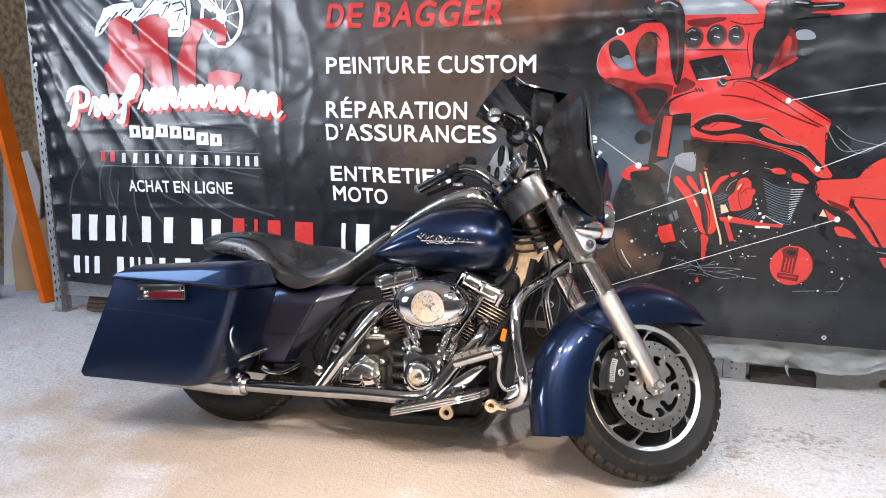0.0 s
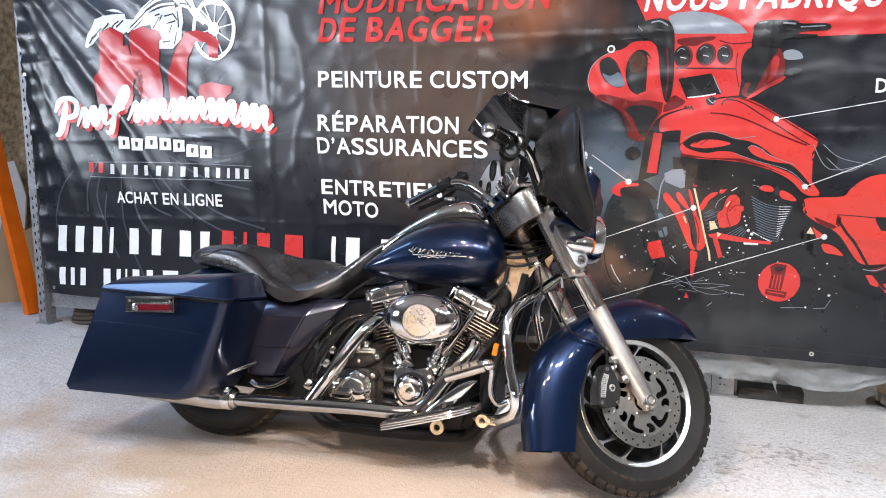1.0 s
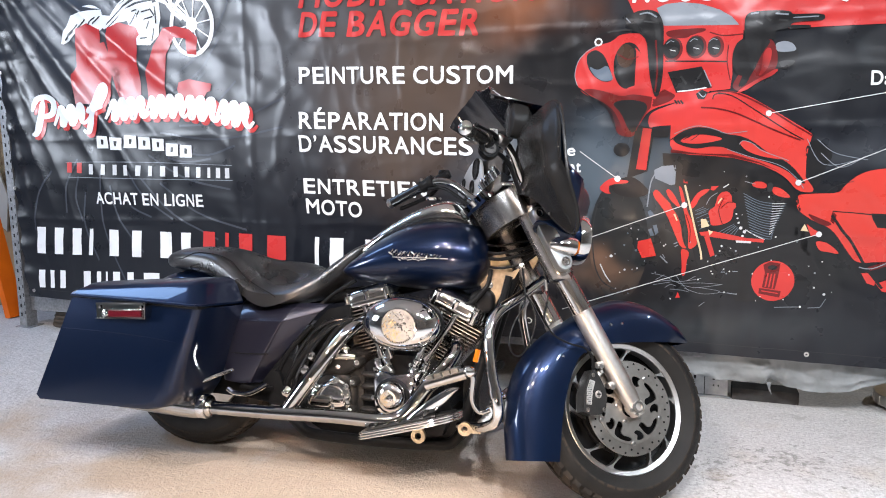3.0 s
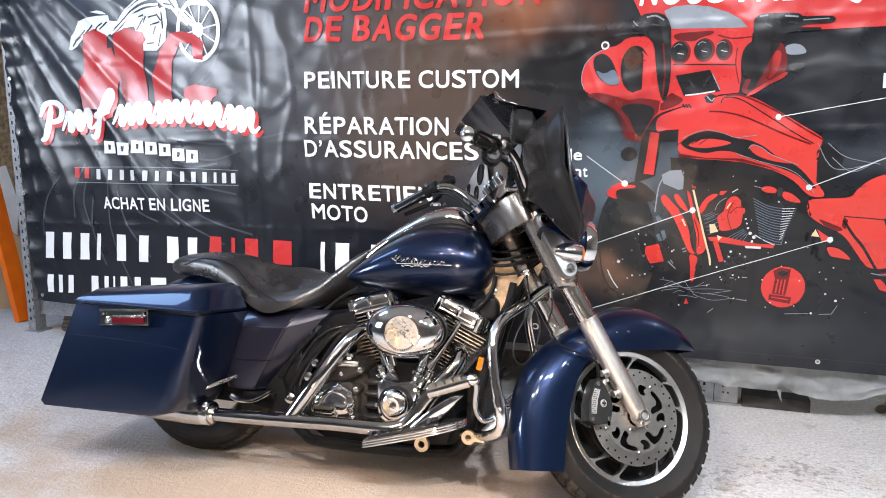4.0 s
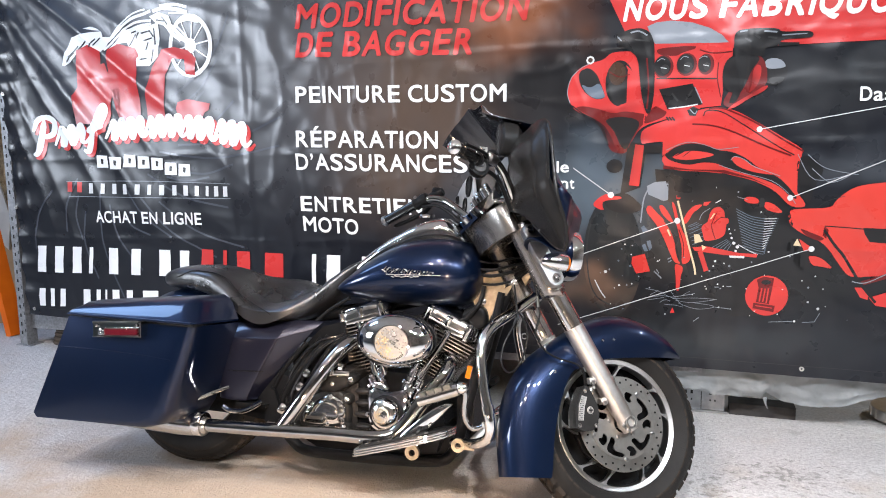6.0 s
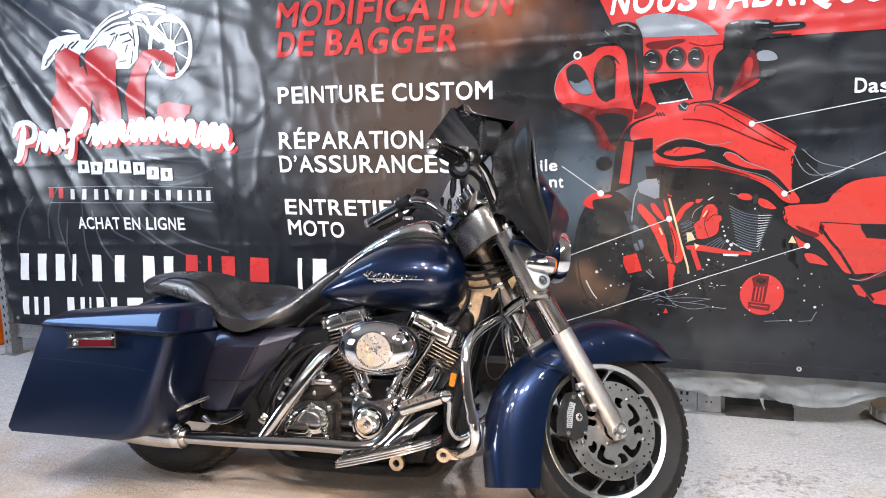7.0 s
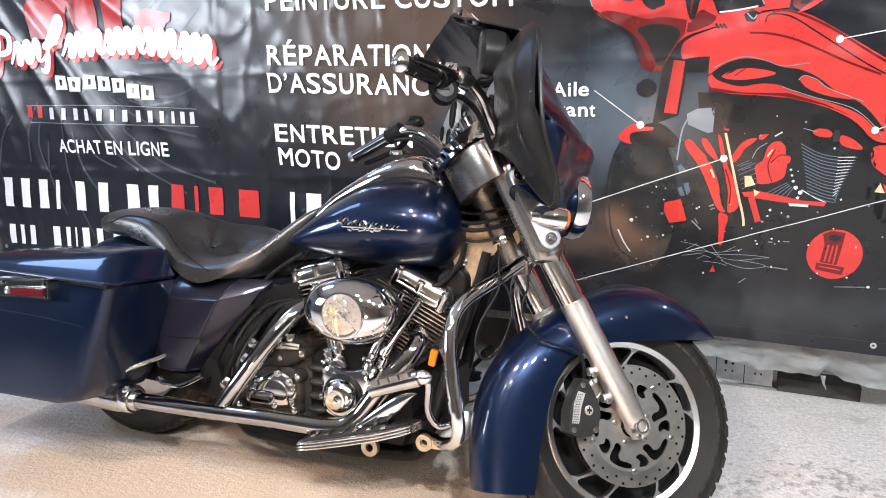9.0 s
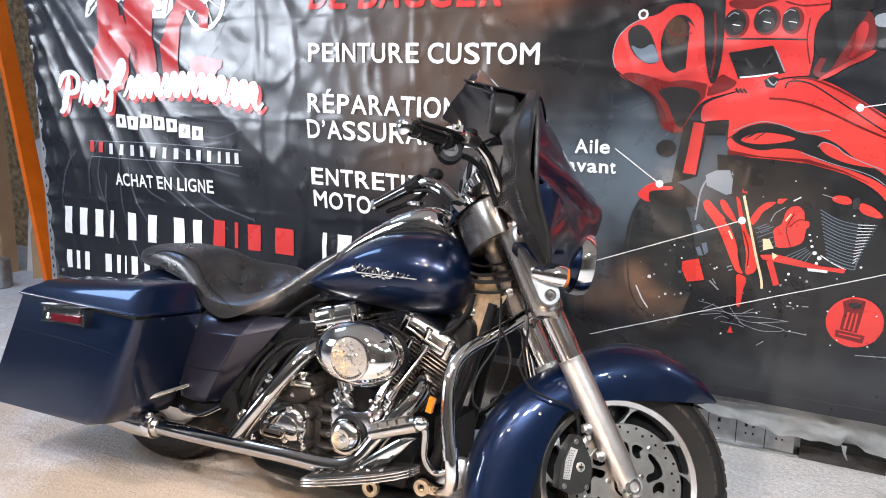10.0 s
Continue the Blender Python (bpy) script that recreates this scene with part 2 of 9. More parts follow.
def concrete():
    """Old pale floor paint: broad stains, sandy grain, and dark chips where the paint has gone."""
    m = material("painted_concrete", (0.565, 0.545, 0.535), 0.55, 0.0, (0.475, 0.452, 0.438), 1.3, 0.5, bump=0.0, fine=80, rough_var=0.12)
    n, l = m.node_tree.nodes, m.node_tree.links
    for node in n:
        if node.type == "MAP_RANGE" and node.inputs[4].default_value > 1.1:
            node.inputs[3].default_value, node.inputs[4].default_value = 0.76, 1.15
    b = n["Principled BSDF"]
    at = n.new("ShaderNodeTexCoord").outputs["Object"]
    out = b.inputs["Base Color"].links[0].from_socket
    for scale, lo, hi, tone, strength in ((3.2, 0.54, 0.76, (0.44, 0.36, 0.27), 0.5), (11, 0.57, 0.69, (0.33, 0.315, 0.295), 0.75), (58, 0.60, 0.70, (0.22, 0.21, 0.195), 0.55), (7, 0.60, 0.75, (0.72, 0.72, 0.69), 0.5)):
        tex = n.new("ShaderNodeTexNoise")
        tex.inputs["Scale"].default_value, tex.inputs["Detail"].default_value, tex.inputs["Roughness"].default_value = scale, 6, 0.6
        l.new(at, tex.inputs["Vector"])
        r = n.new("ShaderNodeMapRange")
        r.inputs[1].default_value, r.inputs[2].default_value, r.inputs[3].default_value, r.inputs[4].default_value = lo, hi, 0, strength
        l.new(tex.outputs[0], r.inputs[0])
        mix = n.new("ShaderNodeMix")
        mix.data_type = "RGBA"
        mix.inputs[7].default_value = (*tone, 1)
        l.new(r.outputs[0], mix.inputs[0])
        l.new(out, mix.inputs[6])
        out = mix.outputs[2]
    # scuffed patches where the paint has broken up
    for cx, cy, rx, ry, grain, strength in ((1.74, 3.02, 0.42, 0.26, 26, 0.8), (1.50, 2.86, 0.16, 0.34, 34, 0.8), (-0.2, 1.75, 0.9, 0.35, 30, 0.35)):
        spot = n.new("ShaderNodeMapping")
        spot.inputs["Scale"].default_value, spot.inputs["Location"].default_value = (1 / rx, 1 / ry, 0), (-cx / rx, -cy / ry, 0)
        l.new(at, spot.inputs["Vector"])
        away = n.new("ShaderNodeVectorMath")
        away.operation = "LENGTH"
        l.new(spot.outputs[0], away.inputs[0])
        chips = n.new("ShaderNodeTexNoise")
        chips.inputs["Scale"].default_value, chips.inputs["Detail"].default_value, chips.inputs["Roughness"].default_value = grain, 8, 0.72
        l.new(at, chips.inputs["Vector"])
        level = n.new("ShaderNodeMath")
        level.operation = "MULTIPLY_ADD"
        level.inputs[1].default_value = -0.16
        l.new(away.outputs["Value"], level.inputs[0])
        l.new(chips.outputs[0], level.inputs[2])
        edge = n.new("ShaderNodeMapRange")
        edge.inputs[1].default_value, edge.inputs[2].default_value, edge.inputs[3].default_value, edge.inputs[4].default_value = 0.46, 0.54, 0, strength
        l.new(level.outputs[0], edge.inputs[0])
        mix = n.new("ShaderNodeMix")
        mix.data_type = "RGBA"
        mix.inputs[7].default_value = (0.20, 0.19, 0.175, 1)
        l.new(edge.outputs[0], mix.inputs[0])
        l.new(out, mix.inputs[6])
        out = mix.outputs[2]
    # cloudy tan patch under the motorcycle: staining and warm-lit shade painted into the colour
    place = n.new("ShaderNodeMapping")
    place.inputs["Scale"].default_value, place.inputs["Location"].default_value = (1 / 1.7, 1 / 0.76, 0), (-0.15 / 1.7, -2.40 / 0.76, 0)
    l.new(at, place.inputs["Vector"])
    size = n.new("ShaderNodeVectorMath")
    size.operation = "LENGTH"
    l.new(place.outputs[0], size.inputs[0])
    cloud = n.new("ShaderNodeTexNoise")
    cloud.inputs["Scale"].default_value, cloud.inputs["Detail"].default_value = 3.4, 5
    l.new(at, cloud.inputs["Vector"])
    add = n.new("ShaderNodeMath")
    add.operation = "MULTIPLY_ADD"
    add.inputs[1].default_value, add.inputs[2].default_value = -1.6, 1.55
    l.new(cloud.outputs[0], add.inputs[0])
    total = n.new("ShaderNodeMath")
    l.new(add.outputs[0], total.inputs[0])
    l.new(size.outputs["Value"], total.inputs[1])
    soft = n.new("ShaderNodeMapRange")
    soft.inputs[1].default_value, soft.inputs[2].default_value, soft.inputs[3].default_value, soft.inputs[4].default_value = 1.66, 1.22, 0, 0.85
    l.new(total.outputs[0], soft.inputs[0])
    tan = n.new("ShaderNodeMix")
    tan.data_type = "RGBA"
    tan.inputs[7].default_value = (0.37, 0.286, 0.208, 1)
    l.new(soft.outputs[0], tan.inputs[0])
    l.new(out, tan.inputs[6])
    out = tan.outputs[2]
    l.new(out, b.inputs["Base Color"])
    last = None
    for scale, dist in ((50, 0.007), (150, 0.005)):
        tex = n.new("ShaderNodeTexNoise")
        tex.inputs["Scale"].default_value, tex.inputs["Detail"].default_value = scale, 5
        l.new(at, tex.inputs["Vector"])
        bp = n.new("ShaderNodeBump")
        bp.inputs["Strength"].default_value, bp.inputs["Distance"].default_value = 0.8, dist
        l.new(tex.outputs[0], bp.inputs["Height"])
        if last:
            l.new(last, bp.inputs["Normal"])
        last = bp.outputs[0]
    l.new(last, b.inputs["Normal"])
    return m


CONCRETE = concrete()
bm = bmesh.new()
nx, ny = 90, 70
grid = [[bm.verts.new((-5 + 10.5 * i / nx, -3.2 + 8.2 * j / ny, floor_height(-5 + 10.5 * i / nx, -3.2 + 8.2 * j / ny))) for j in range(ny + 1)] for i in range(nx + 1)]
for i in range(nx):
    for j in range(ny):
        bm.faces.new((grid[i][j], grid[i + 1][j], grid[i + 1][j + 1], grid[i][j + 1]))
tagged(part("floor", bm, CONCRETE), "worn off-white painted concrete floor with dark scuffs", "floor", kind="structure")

PLASTER = material("grey_wall_paint", (0.42, 0.40, 0.37), 0.8, 0.0, (0.62, 0.60, 0.56), 1.6, 0.9, bump=0.2, bump_scale=60)
OSB = material("strand_board", (0.56, 0.38, 0.20), 0.75, 0.0, (0.24, 0.14, 0.06), 22, 0.9, bump=0.5, bump_scale=50, fine=120)
tagged(part("wall_north", box(-5.1, 5.6, 4.55, 4.7, -0.05, CEIL + 0.1), OSB), "brown oriented strand board wall behind the rack", "wall", kind="structure")
tagged(part("wall_south", box(-5.1, 5.6, -3.35, -3.2, -0.05, CEIL + 0.1), PLASTER), "plain pale grey workshop wall", "wall", kind="structure")
tagged(part("wall_west", box(-5.15, -5.0, -3.2, 4.55, -0.05, CEIL + 0.1), PLASTER), "plain pale grey workshop wall", "wall", kind="structure")
tagged(part("wall_east", box(5.5, 5.65, -3.2, 4.55, -0.05, CEIL + 0.1), PLASTER), "plain pale grey workshop wall", "wall", kind="structure")
tagged(part("ceiling", box(-5.1, 5.6, -3.3, 4.7, CEIL, CEIL + 0.1), material("ceiling_paint", (0.68, 0.66, 0.63), 0.85)), "plain pale workshop ceiling", "ceiling", kind="structure")
HOUSING = material("lamp_housing", (0.75, 0.75, 0.74), 0.5)
for sx, sy, watts, tx, ty, cone in SPOTS:
    t = thing("ceiling_light", "round white ceiling spotlight, added out of view", "light", Matrix.Translation((sx, sy, CEIL)), "ceiling lights")
    part("housing", lathe([(0.06, -0.002), (0.13, -0.01), (0.135, -0.07), (0.128, -0.08), (0.126, -0.03), (0.0005, -0.03)], 28, axis="Z"), HOUSING, t)

# ---------- the printed vinyl banner ----------


def banner_y(x, z):
    """The vinyl's face: hung upright, its foot drawn back, with folds fanning from the top corner."""
    a = min(max((1.08 - z) / 0.8, 0), 1)
    b = min(max((x + 1.2) / 2.2, 0), 1)
    y = 3.355 + 0.085 * a * a * (3 - 2 * a) * (0.25 + 0.75 * b)
    dx, dz = x + 2.35, 2.45 - z
    r, th = math.hypot(dx, dz), math.atan2(dx, dz)
    fade = min(max((x + 2.2) / 0.15, 0), 1) * math.exp(-max(r - 1.45, 0) * 1.0)
    warp = noise.noise((x * 1.3, z * 1.3, 2.0))
    fan = (1 - abs(math.sin(10 * th + 0.8 * warp))) ** 2 + 0.5 * (1 - abs(math.sin(23 * th + 1.2 * warp + 0.7))) ** 2
    y -= 0.0135 * fade * min(r, 1) * (fan - 0.45)
    y += 0.0030 * noise.noise((x * 2.4 + z * 1.2, z * 3.1, 0.3)) + 0.0022 * noise.noise((x * 8, z * 7 + x * 3, 4.0))
    for u, v, seed, size in ((2.3, 1.6, 7.0, 0.0040), (1.3, 3.4, 11.0, 0.0030), (4.6, 4.1, 15.0, 0.0026), (6.5, 2.2, 21.0, 0.0024), (2.4, 7.5, 25.0, 0.0018)):
        y -= size * (0.35 + 0.65 * min(max((x + 1.1) / 0.8, 0), 1)) * max(1 - 5.5 * abs(noise.noise((x * u + 0.6 * z, z * v - 0.4 * x, seed))), 0)
    for cz, w in ((1.605, 0.010), (1.20, 0.012), (0.78, 0.012)):
        d = (z - cz + 0.02 * noise.noise((x * 1.5, cz, 0))) / w
        y -= 0.0022 * math.exp(-d * d)
    for cx, w in ((-0.60, 0.012), (0.18, 0.010), (0.92, 0.012), (1.62, 0.012)):
        d = (x - cx + 0.02 * noise.noise((z * 1.5, cx, 0))) / w
        y -= 0.0020 * math.exp(-d * d)
    edge = min(max((-x - 1.9) / 0.18, 0), 1)
    return y + 0.008 * edge * math.sin(38 * z + 4 * warp)


def foot(x):
    return 0.340 - 0.022 * (x + 2.06) if x < 1.2 else 0.268 - 0.02 * (x - 1.2)


def edge_x(z):
    return -2.058 - 0.035 * (z - 0.35) - 0.012 * math.sin(4 * z)


def vinyl(name, colour, spots=(), rough=0.31):
    """Printed gloss vinyl; spots are soft patches of print, painted shade or sheen: centre x, z, radius x, z, colour,
    strength.
    """
    m = material(name, colour, rough, 0.0, bump=0.06, bump_scale=160, coat=0.06, rough_var=0.06)
    n, l = m.node_tree.nodes, m.node_tree.links
    b = n["Principled BSDF"]
    crumple = n.new("ShaderNodeTexNoise")
    crumple.noise_type, crumple.normalize = "RIDGED_MULTIFRACTAL", True
    crumple.inputs["Scale"].default_value, crumple.inputs["Detail"].default_value, crumple.inputs["Roughness"].default_value = 4.5, 5, 0.5
    crumple.inputs["Distortion"].default_value = 0.6
    place = n.new("ShaderNodeTexCoord")
    l.new(place.outputs["Object"], crumple.inputs["Vector"])
    relief = n.new("ShaderNodeBump")
    relief.inputs["Strength"].default_value, relief.inputs["Distance"].default_value = 0.9, 0.0058
    l.new(crumple.outputs[0], relief.inputs["Height"])
    l.new(n["Bump"].outputs[0], relief.inputs["Normal"])
    l.new(relief.outputs[0], b.inputs["Normal"])
    b.inputs["Specular IOR Level"].default_value = 0.36
    b.inputs["Coat Roughness"].default_value = 0.22
    grain = n.new("ShaderNodeTexNoise")
    grain.inputs["Scale"].default_value, grain.inputs["Detail"].default_value = 5, 6
    at = n.new("ShaderNodeTexCoord").outputs["Object"]
    l.new(at, grain.inputs["Vector"])
    mix = n.new("ShaderNodeMix")
    mix.data_type = "RGBA"
    mix.inputs[6].default_value = (*[c * 0.82 for c in colour], 1)
    mix.inputs[7].default_value = (*[min(c * 1.18, 1) for c in colour], 1)
    l.new(grain.outputs[0], mix.inputs[0])
    out = mix.outputs[2]
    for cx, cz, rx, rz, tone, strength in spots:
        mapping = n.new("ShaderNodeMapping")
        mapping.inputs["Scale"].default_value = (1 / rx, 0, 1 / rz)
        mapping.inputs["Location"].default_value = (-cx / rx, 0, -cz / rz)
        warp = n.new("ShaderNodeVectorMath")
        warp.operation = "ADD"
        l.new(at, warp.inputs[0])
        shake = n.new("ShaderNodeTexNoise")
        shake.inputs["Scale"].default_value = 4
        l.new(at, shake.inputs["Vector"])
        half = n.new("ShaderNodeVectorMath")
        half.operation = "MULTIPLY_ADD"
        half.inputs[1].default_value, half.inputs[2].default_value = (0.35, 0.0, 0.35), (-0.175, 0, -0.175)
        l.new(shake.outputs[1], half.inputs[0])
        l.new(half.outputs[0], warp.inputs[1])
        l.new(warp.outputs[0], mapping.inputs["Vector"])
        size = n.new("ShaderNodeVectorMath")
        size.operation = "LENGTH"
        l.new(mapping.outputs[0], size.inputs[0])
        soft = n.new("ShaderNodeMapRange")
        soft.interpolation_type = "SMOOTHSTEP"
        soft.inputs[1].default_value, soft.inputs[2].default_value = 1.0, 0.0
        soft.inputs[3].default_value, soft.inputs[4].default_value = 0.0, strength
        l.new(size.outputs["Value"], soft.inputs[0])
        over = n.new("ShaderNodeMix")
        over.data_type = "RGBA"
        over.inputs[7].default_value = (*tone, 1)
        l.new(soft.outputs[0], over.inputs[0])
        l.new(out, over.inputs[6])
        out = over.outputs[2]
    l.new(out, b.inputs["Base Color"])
    return m


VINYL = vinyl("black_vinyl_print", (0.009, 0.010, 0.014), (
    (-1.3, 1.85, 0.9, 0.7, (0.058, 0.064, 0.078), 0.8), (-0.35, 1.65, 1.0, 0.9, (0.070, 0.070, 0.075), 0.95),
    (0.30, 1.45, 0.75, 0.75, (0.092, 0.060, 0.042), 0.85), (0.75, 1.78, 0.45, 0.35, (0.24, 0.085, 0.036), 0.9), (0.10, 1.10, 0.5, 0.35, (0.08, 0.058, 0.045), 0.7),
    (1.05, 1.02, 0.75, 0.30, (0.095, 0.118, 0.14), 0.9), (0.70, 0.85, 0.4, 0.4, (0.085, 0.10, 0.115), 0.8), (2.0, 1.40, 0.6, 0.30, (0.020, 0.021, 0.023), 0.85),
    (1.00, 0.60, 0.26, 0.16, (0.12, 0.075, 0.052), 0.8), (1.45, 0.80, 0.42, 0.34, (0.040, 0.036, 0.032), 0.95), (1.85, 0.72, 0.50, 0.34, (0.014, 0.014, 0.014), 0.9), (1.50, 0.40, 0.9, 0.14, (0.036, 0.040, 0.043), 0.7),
    # the last two patches paint the fairing's cast shadow into the vinyl colour
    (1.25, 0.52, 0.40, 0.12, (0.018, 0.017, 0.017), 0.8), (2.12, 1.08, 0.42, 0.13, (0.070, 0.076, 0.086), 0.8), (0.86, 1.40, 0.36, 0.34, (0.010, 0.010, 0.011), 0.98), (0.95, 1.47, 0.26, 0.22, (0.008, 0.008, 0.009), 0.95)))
PRINT_RED = vinyl("red_print", (0.53, 0.036, 0.033), (
    # the brighter reds, x 1.4 to 1.95, paint the vinyl's glare into the colour
    (1.09, 1.27, 0.24, 0.17, (0.05, 0.006, 0.008), 0.98), (1.15, 1.24, 0.16, 0.20, (0.025, 0.006, 0.008), 0.98), (1.52, 1.08, 0.40, 0.07, (0.22, 0.016, 0.014), 0.75), (1.95, 0.90, 0.65, 0.50, (0.62, 0.054, 0.038), 0.95), (1.55, 1.15, 0.5, 0.25, (0.60, 0.050, 0.038), 0.8),
    (1.65, 1.42, 0.12, 0.16, (0.12, 0.010, 0.010), 0.8), (1.40, 0.80, 0.26, 0.26, (0.66, 0.060, 0.040), 0.7)))
PRINT_LOGO = vinyl("faded_red_print", (0.46, 0.028, 0.030), ((-1.30, 1.36, 0.75, 0.17, (0.62, 0.40, 0.40), 0.95),))
PRINT_DARKRED = vinyl("dark_red_print", (0.13, 0.010, 0.010))
PRINT_DARK = vinyl("dark_print", (0.014, 0.0135, 0.014), ((1.38, 0.93, 0.26, 0.20, (0.070, 0.052, 0.042), 0.9),))
PRINT_CHARCOAL = vinyl("charcoal_print", (0.035, 0.034, 0.034))
PRINT_SMOKE = vinyl("smoky_print", (0.022, 0.024, 0.025), ((1.06, 0.63, 0.15, 0.13, (0.17, 0.095, 0.06), 0.9), (1.17, 0.60, 0.12, 0.08, (0.085, 0.060, 0.045), 0.8)))
PRINT_BROWN = vinyl("brown_print", (0.06, 0.032, 0.02))
PRINT_GREY = vinyl("grey_print", (0.24, 0.26, 0.29))
PRINT_BLUEGREY = vinyl("blue_grey_print", (0.12, 0.15, 0.19))
PRINT_PALE = vinyl("pale_print", (0.62, 0.62, 0.62))
PRINT_WHITE = vinyl("white_print", (0.80, 0.80, 0.80))
PRINT_CREAM = vinyl("cream_print", (0.70, 0.55, 0.34))
PRINT_RAY = vinyl("ray_print", (0.055, 0.060, 0.075))

STEP = 0.0125
xs = [STEP * i for i in range(-168, 214)]
bm = bmesh.new()
rows = []
for i, x in enumerate(xs):
    row = []
    for j in range(17, 195):
        z = max(STEP * j, foot(x))
        x2 = x
        if i < 13:
            x2 = edge_x(z) + (xs[13] - edge_x(z)) * i / 13
        row.append(bm.verts.new((x2, banner_y(x2, z), z)))
    rows.append(row)
for a, b in zip(rows, rows[1:]):
    for j in range(len(a) - 1):
        if a[j + 1].co.z - a[j].co.z + b[j + 1].co.z - b[j].co.z > 1e-5:
            bm.faces.new((a[j], b[j], b[j + 1], a[j + 1]))
bmesh.ops.remove_doubles(bm, verts=bm.verts[:], dist=1e-5)
bmesh.ops.delete(bm, geom=[v for v in bm.verts if not v.link_faces], context="VERTS")
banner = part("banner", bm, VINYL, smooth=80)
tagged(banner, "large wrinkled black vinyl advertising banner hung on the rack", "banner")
mod = banner.modifiers.new("thick", "SOLIDIFY")
mod.thickness, mod.offset = 0.002, 1


def drape(bm, layer, step=STEP):
    """Cuts a flat print (x, z) along a grid and lays it on the vinyl."""
    for axis in (0, 2):
        lo, hi = min(v.co[axis] for v in bm.verts), max(v.co[axis] for v in bm.verts)
        k = math.ceil(lo / step)
        while k * step < hi:
            co, no = Vector(), Vector()
            co[axis], no[axis] = k * step, 1
            bmesh.ops.bisect_plane(bm, geom=bm.verts[:] + bm.edges[:] + bm.faces[:], plane_co=co, plane_no=no)
            k += 1
    for v in bm.verts:
        v.co.y = banner_y(v.co.x, v.co.z) - 0.0022 - 0.0006 * layer - v.co.y
    return bm


def printed(name, bm, mat, layer):
    bm = drape(bm, layer)
    seen, twice = set(), []
    for f in bm.faces:
        c = f.calc_center_median()
        key = (round(c.x, 4), round(c.z, 4))
        if key in seen:
            twice.append(f)
        seen.add(key)
    bmesh.ops.delete(bm, geom=twice, context="FACES")
    for f in bm.faces:
        f.normal_update()
        if f.normal.y > 0:
            f.normal_flip()
    me = bpy.data.meshes.new(name)
    bm.to_mesh(me)
    bm.free()
    me.materials.append(mat)
    for p in me.polygons:
        p.use_smooth = True
    ob = new(name, me)
    ob.parent = banner
    return ob


def print_shape(name, pts, mat, layer):
    bm = bmesh.new()
    face = bm.faces.new([bm.verts.new((x, 0, z)) for x, z in pts])
    bmesh.ops.triangulate(bm, faces=[face], ngon_method="EAR_CLIP")
    return printed(name, bm, mat, layer)


def print_blob(name, pts, mat, layer):
    """A print with rounded corners."""
    for _ in range(2):
        pts = [(a[0] + (b[0] - a[0]) * f, a[1] + (b[1] - a[1]) * f) for a, b in zip(pts, pts[1:] + pts[:1]) for f in (0.22, 0.78)]
    return print_shape(name, pts, mat, layer)


def print_disc(name, c, rx, rz, mat, layer):
    k = 28 if rx > 0.02 else 8
    return print_shape(name, [(c[0] + rx * math.cos(2 * math.pi * i / k), c[1] + rz * math.sin(2 * math.pi * i / k)) for i in range(k)], mat, layer)


def print_ring(name, c, rx, rz, w, mat, layer):
    bm = bmesh.new()
    k = 48
    a = [bm.verts.new((c[0] + rx * math.cos(2 * math.pi * i / k), 0, c[1] + rz * math.sin(2 * math.pi * i / k))) for i in range(k)]
    b = [bm.verts.new((c[0] + (rx - w) * math.cos(2 * math.pi * i / k), 0, c[1] + (rz - w) * math.sin(2 * math.pi * i / k))) for i in range(k)]
    for i in range(k):
        j = (i + 1) % k
        bm.faces.new((a[i], a[j], b[j], b[i]))
    return printed(name, bm, mat, layer)


def print_line(name, pts, w, mat, layer):
    line = smooth_line([(x, 0, z) for x, z in pts], 5)
    bm = bmesh.new()
    rows = []
    for i, p in enumerate(line):
        d = (line[min(i + 1, len(line) - 1)] - line[max(i - 1, 0)]).normalized()
        side = Vector((-d.z, 0, d.x)) * w / 2
        rows.append((bm.verts.new(p + side), bm.verts.new(p - side)))
    for a, b in zip(rows, rows[1:]):
        bm.faces.new((a[0], a[1], b[1], b[0]))
    return printed(name, bm, mat, layer)


# a grotesque's letter widths and side edges, in thousandths of its size
GLYPHS = {"A": (722, 20, 702), "B": (722, 76, 669), "C": (722, 44, 684), "D": (722, 76, 685), "E": (667, 76, 621), "F": (611, 76, 587),
          "G": (778, 44, 713), "H": (722, 71, 651), "I": (278, 64, 214), "L": (611, 76, 583), "M": (833, 69, 765), "N": (722, 69, 654),
          "O": (778, 44, 734), "P": (667, 76, 627), "Q": (778, 44, 737), "R": (722, 76, 677), "S": (667, 39, 629), "T": (611, 14, 598),
          "U": (722, 72, 651), "a": (556, 29, 527), "e": (556, 23, 528), "i": (278, 69, 209), "l": (278, 69, 209), "n": (611, 65, 546),
          "s": (556, 30, 519), "t": (333, 10, 309), "v": (556, 13, 543), " ": (278, 0, 0), "\u2019": (278, 69, 209)}


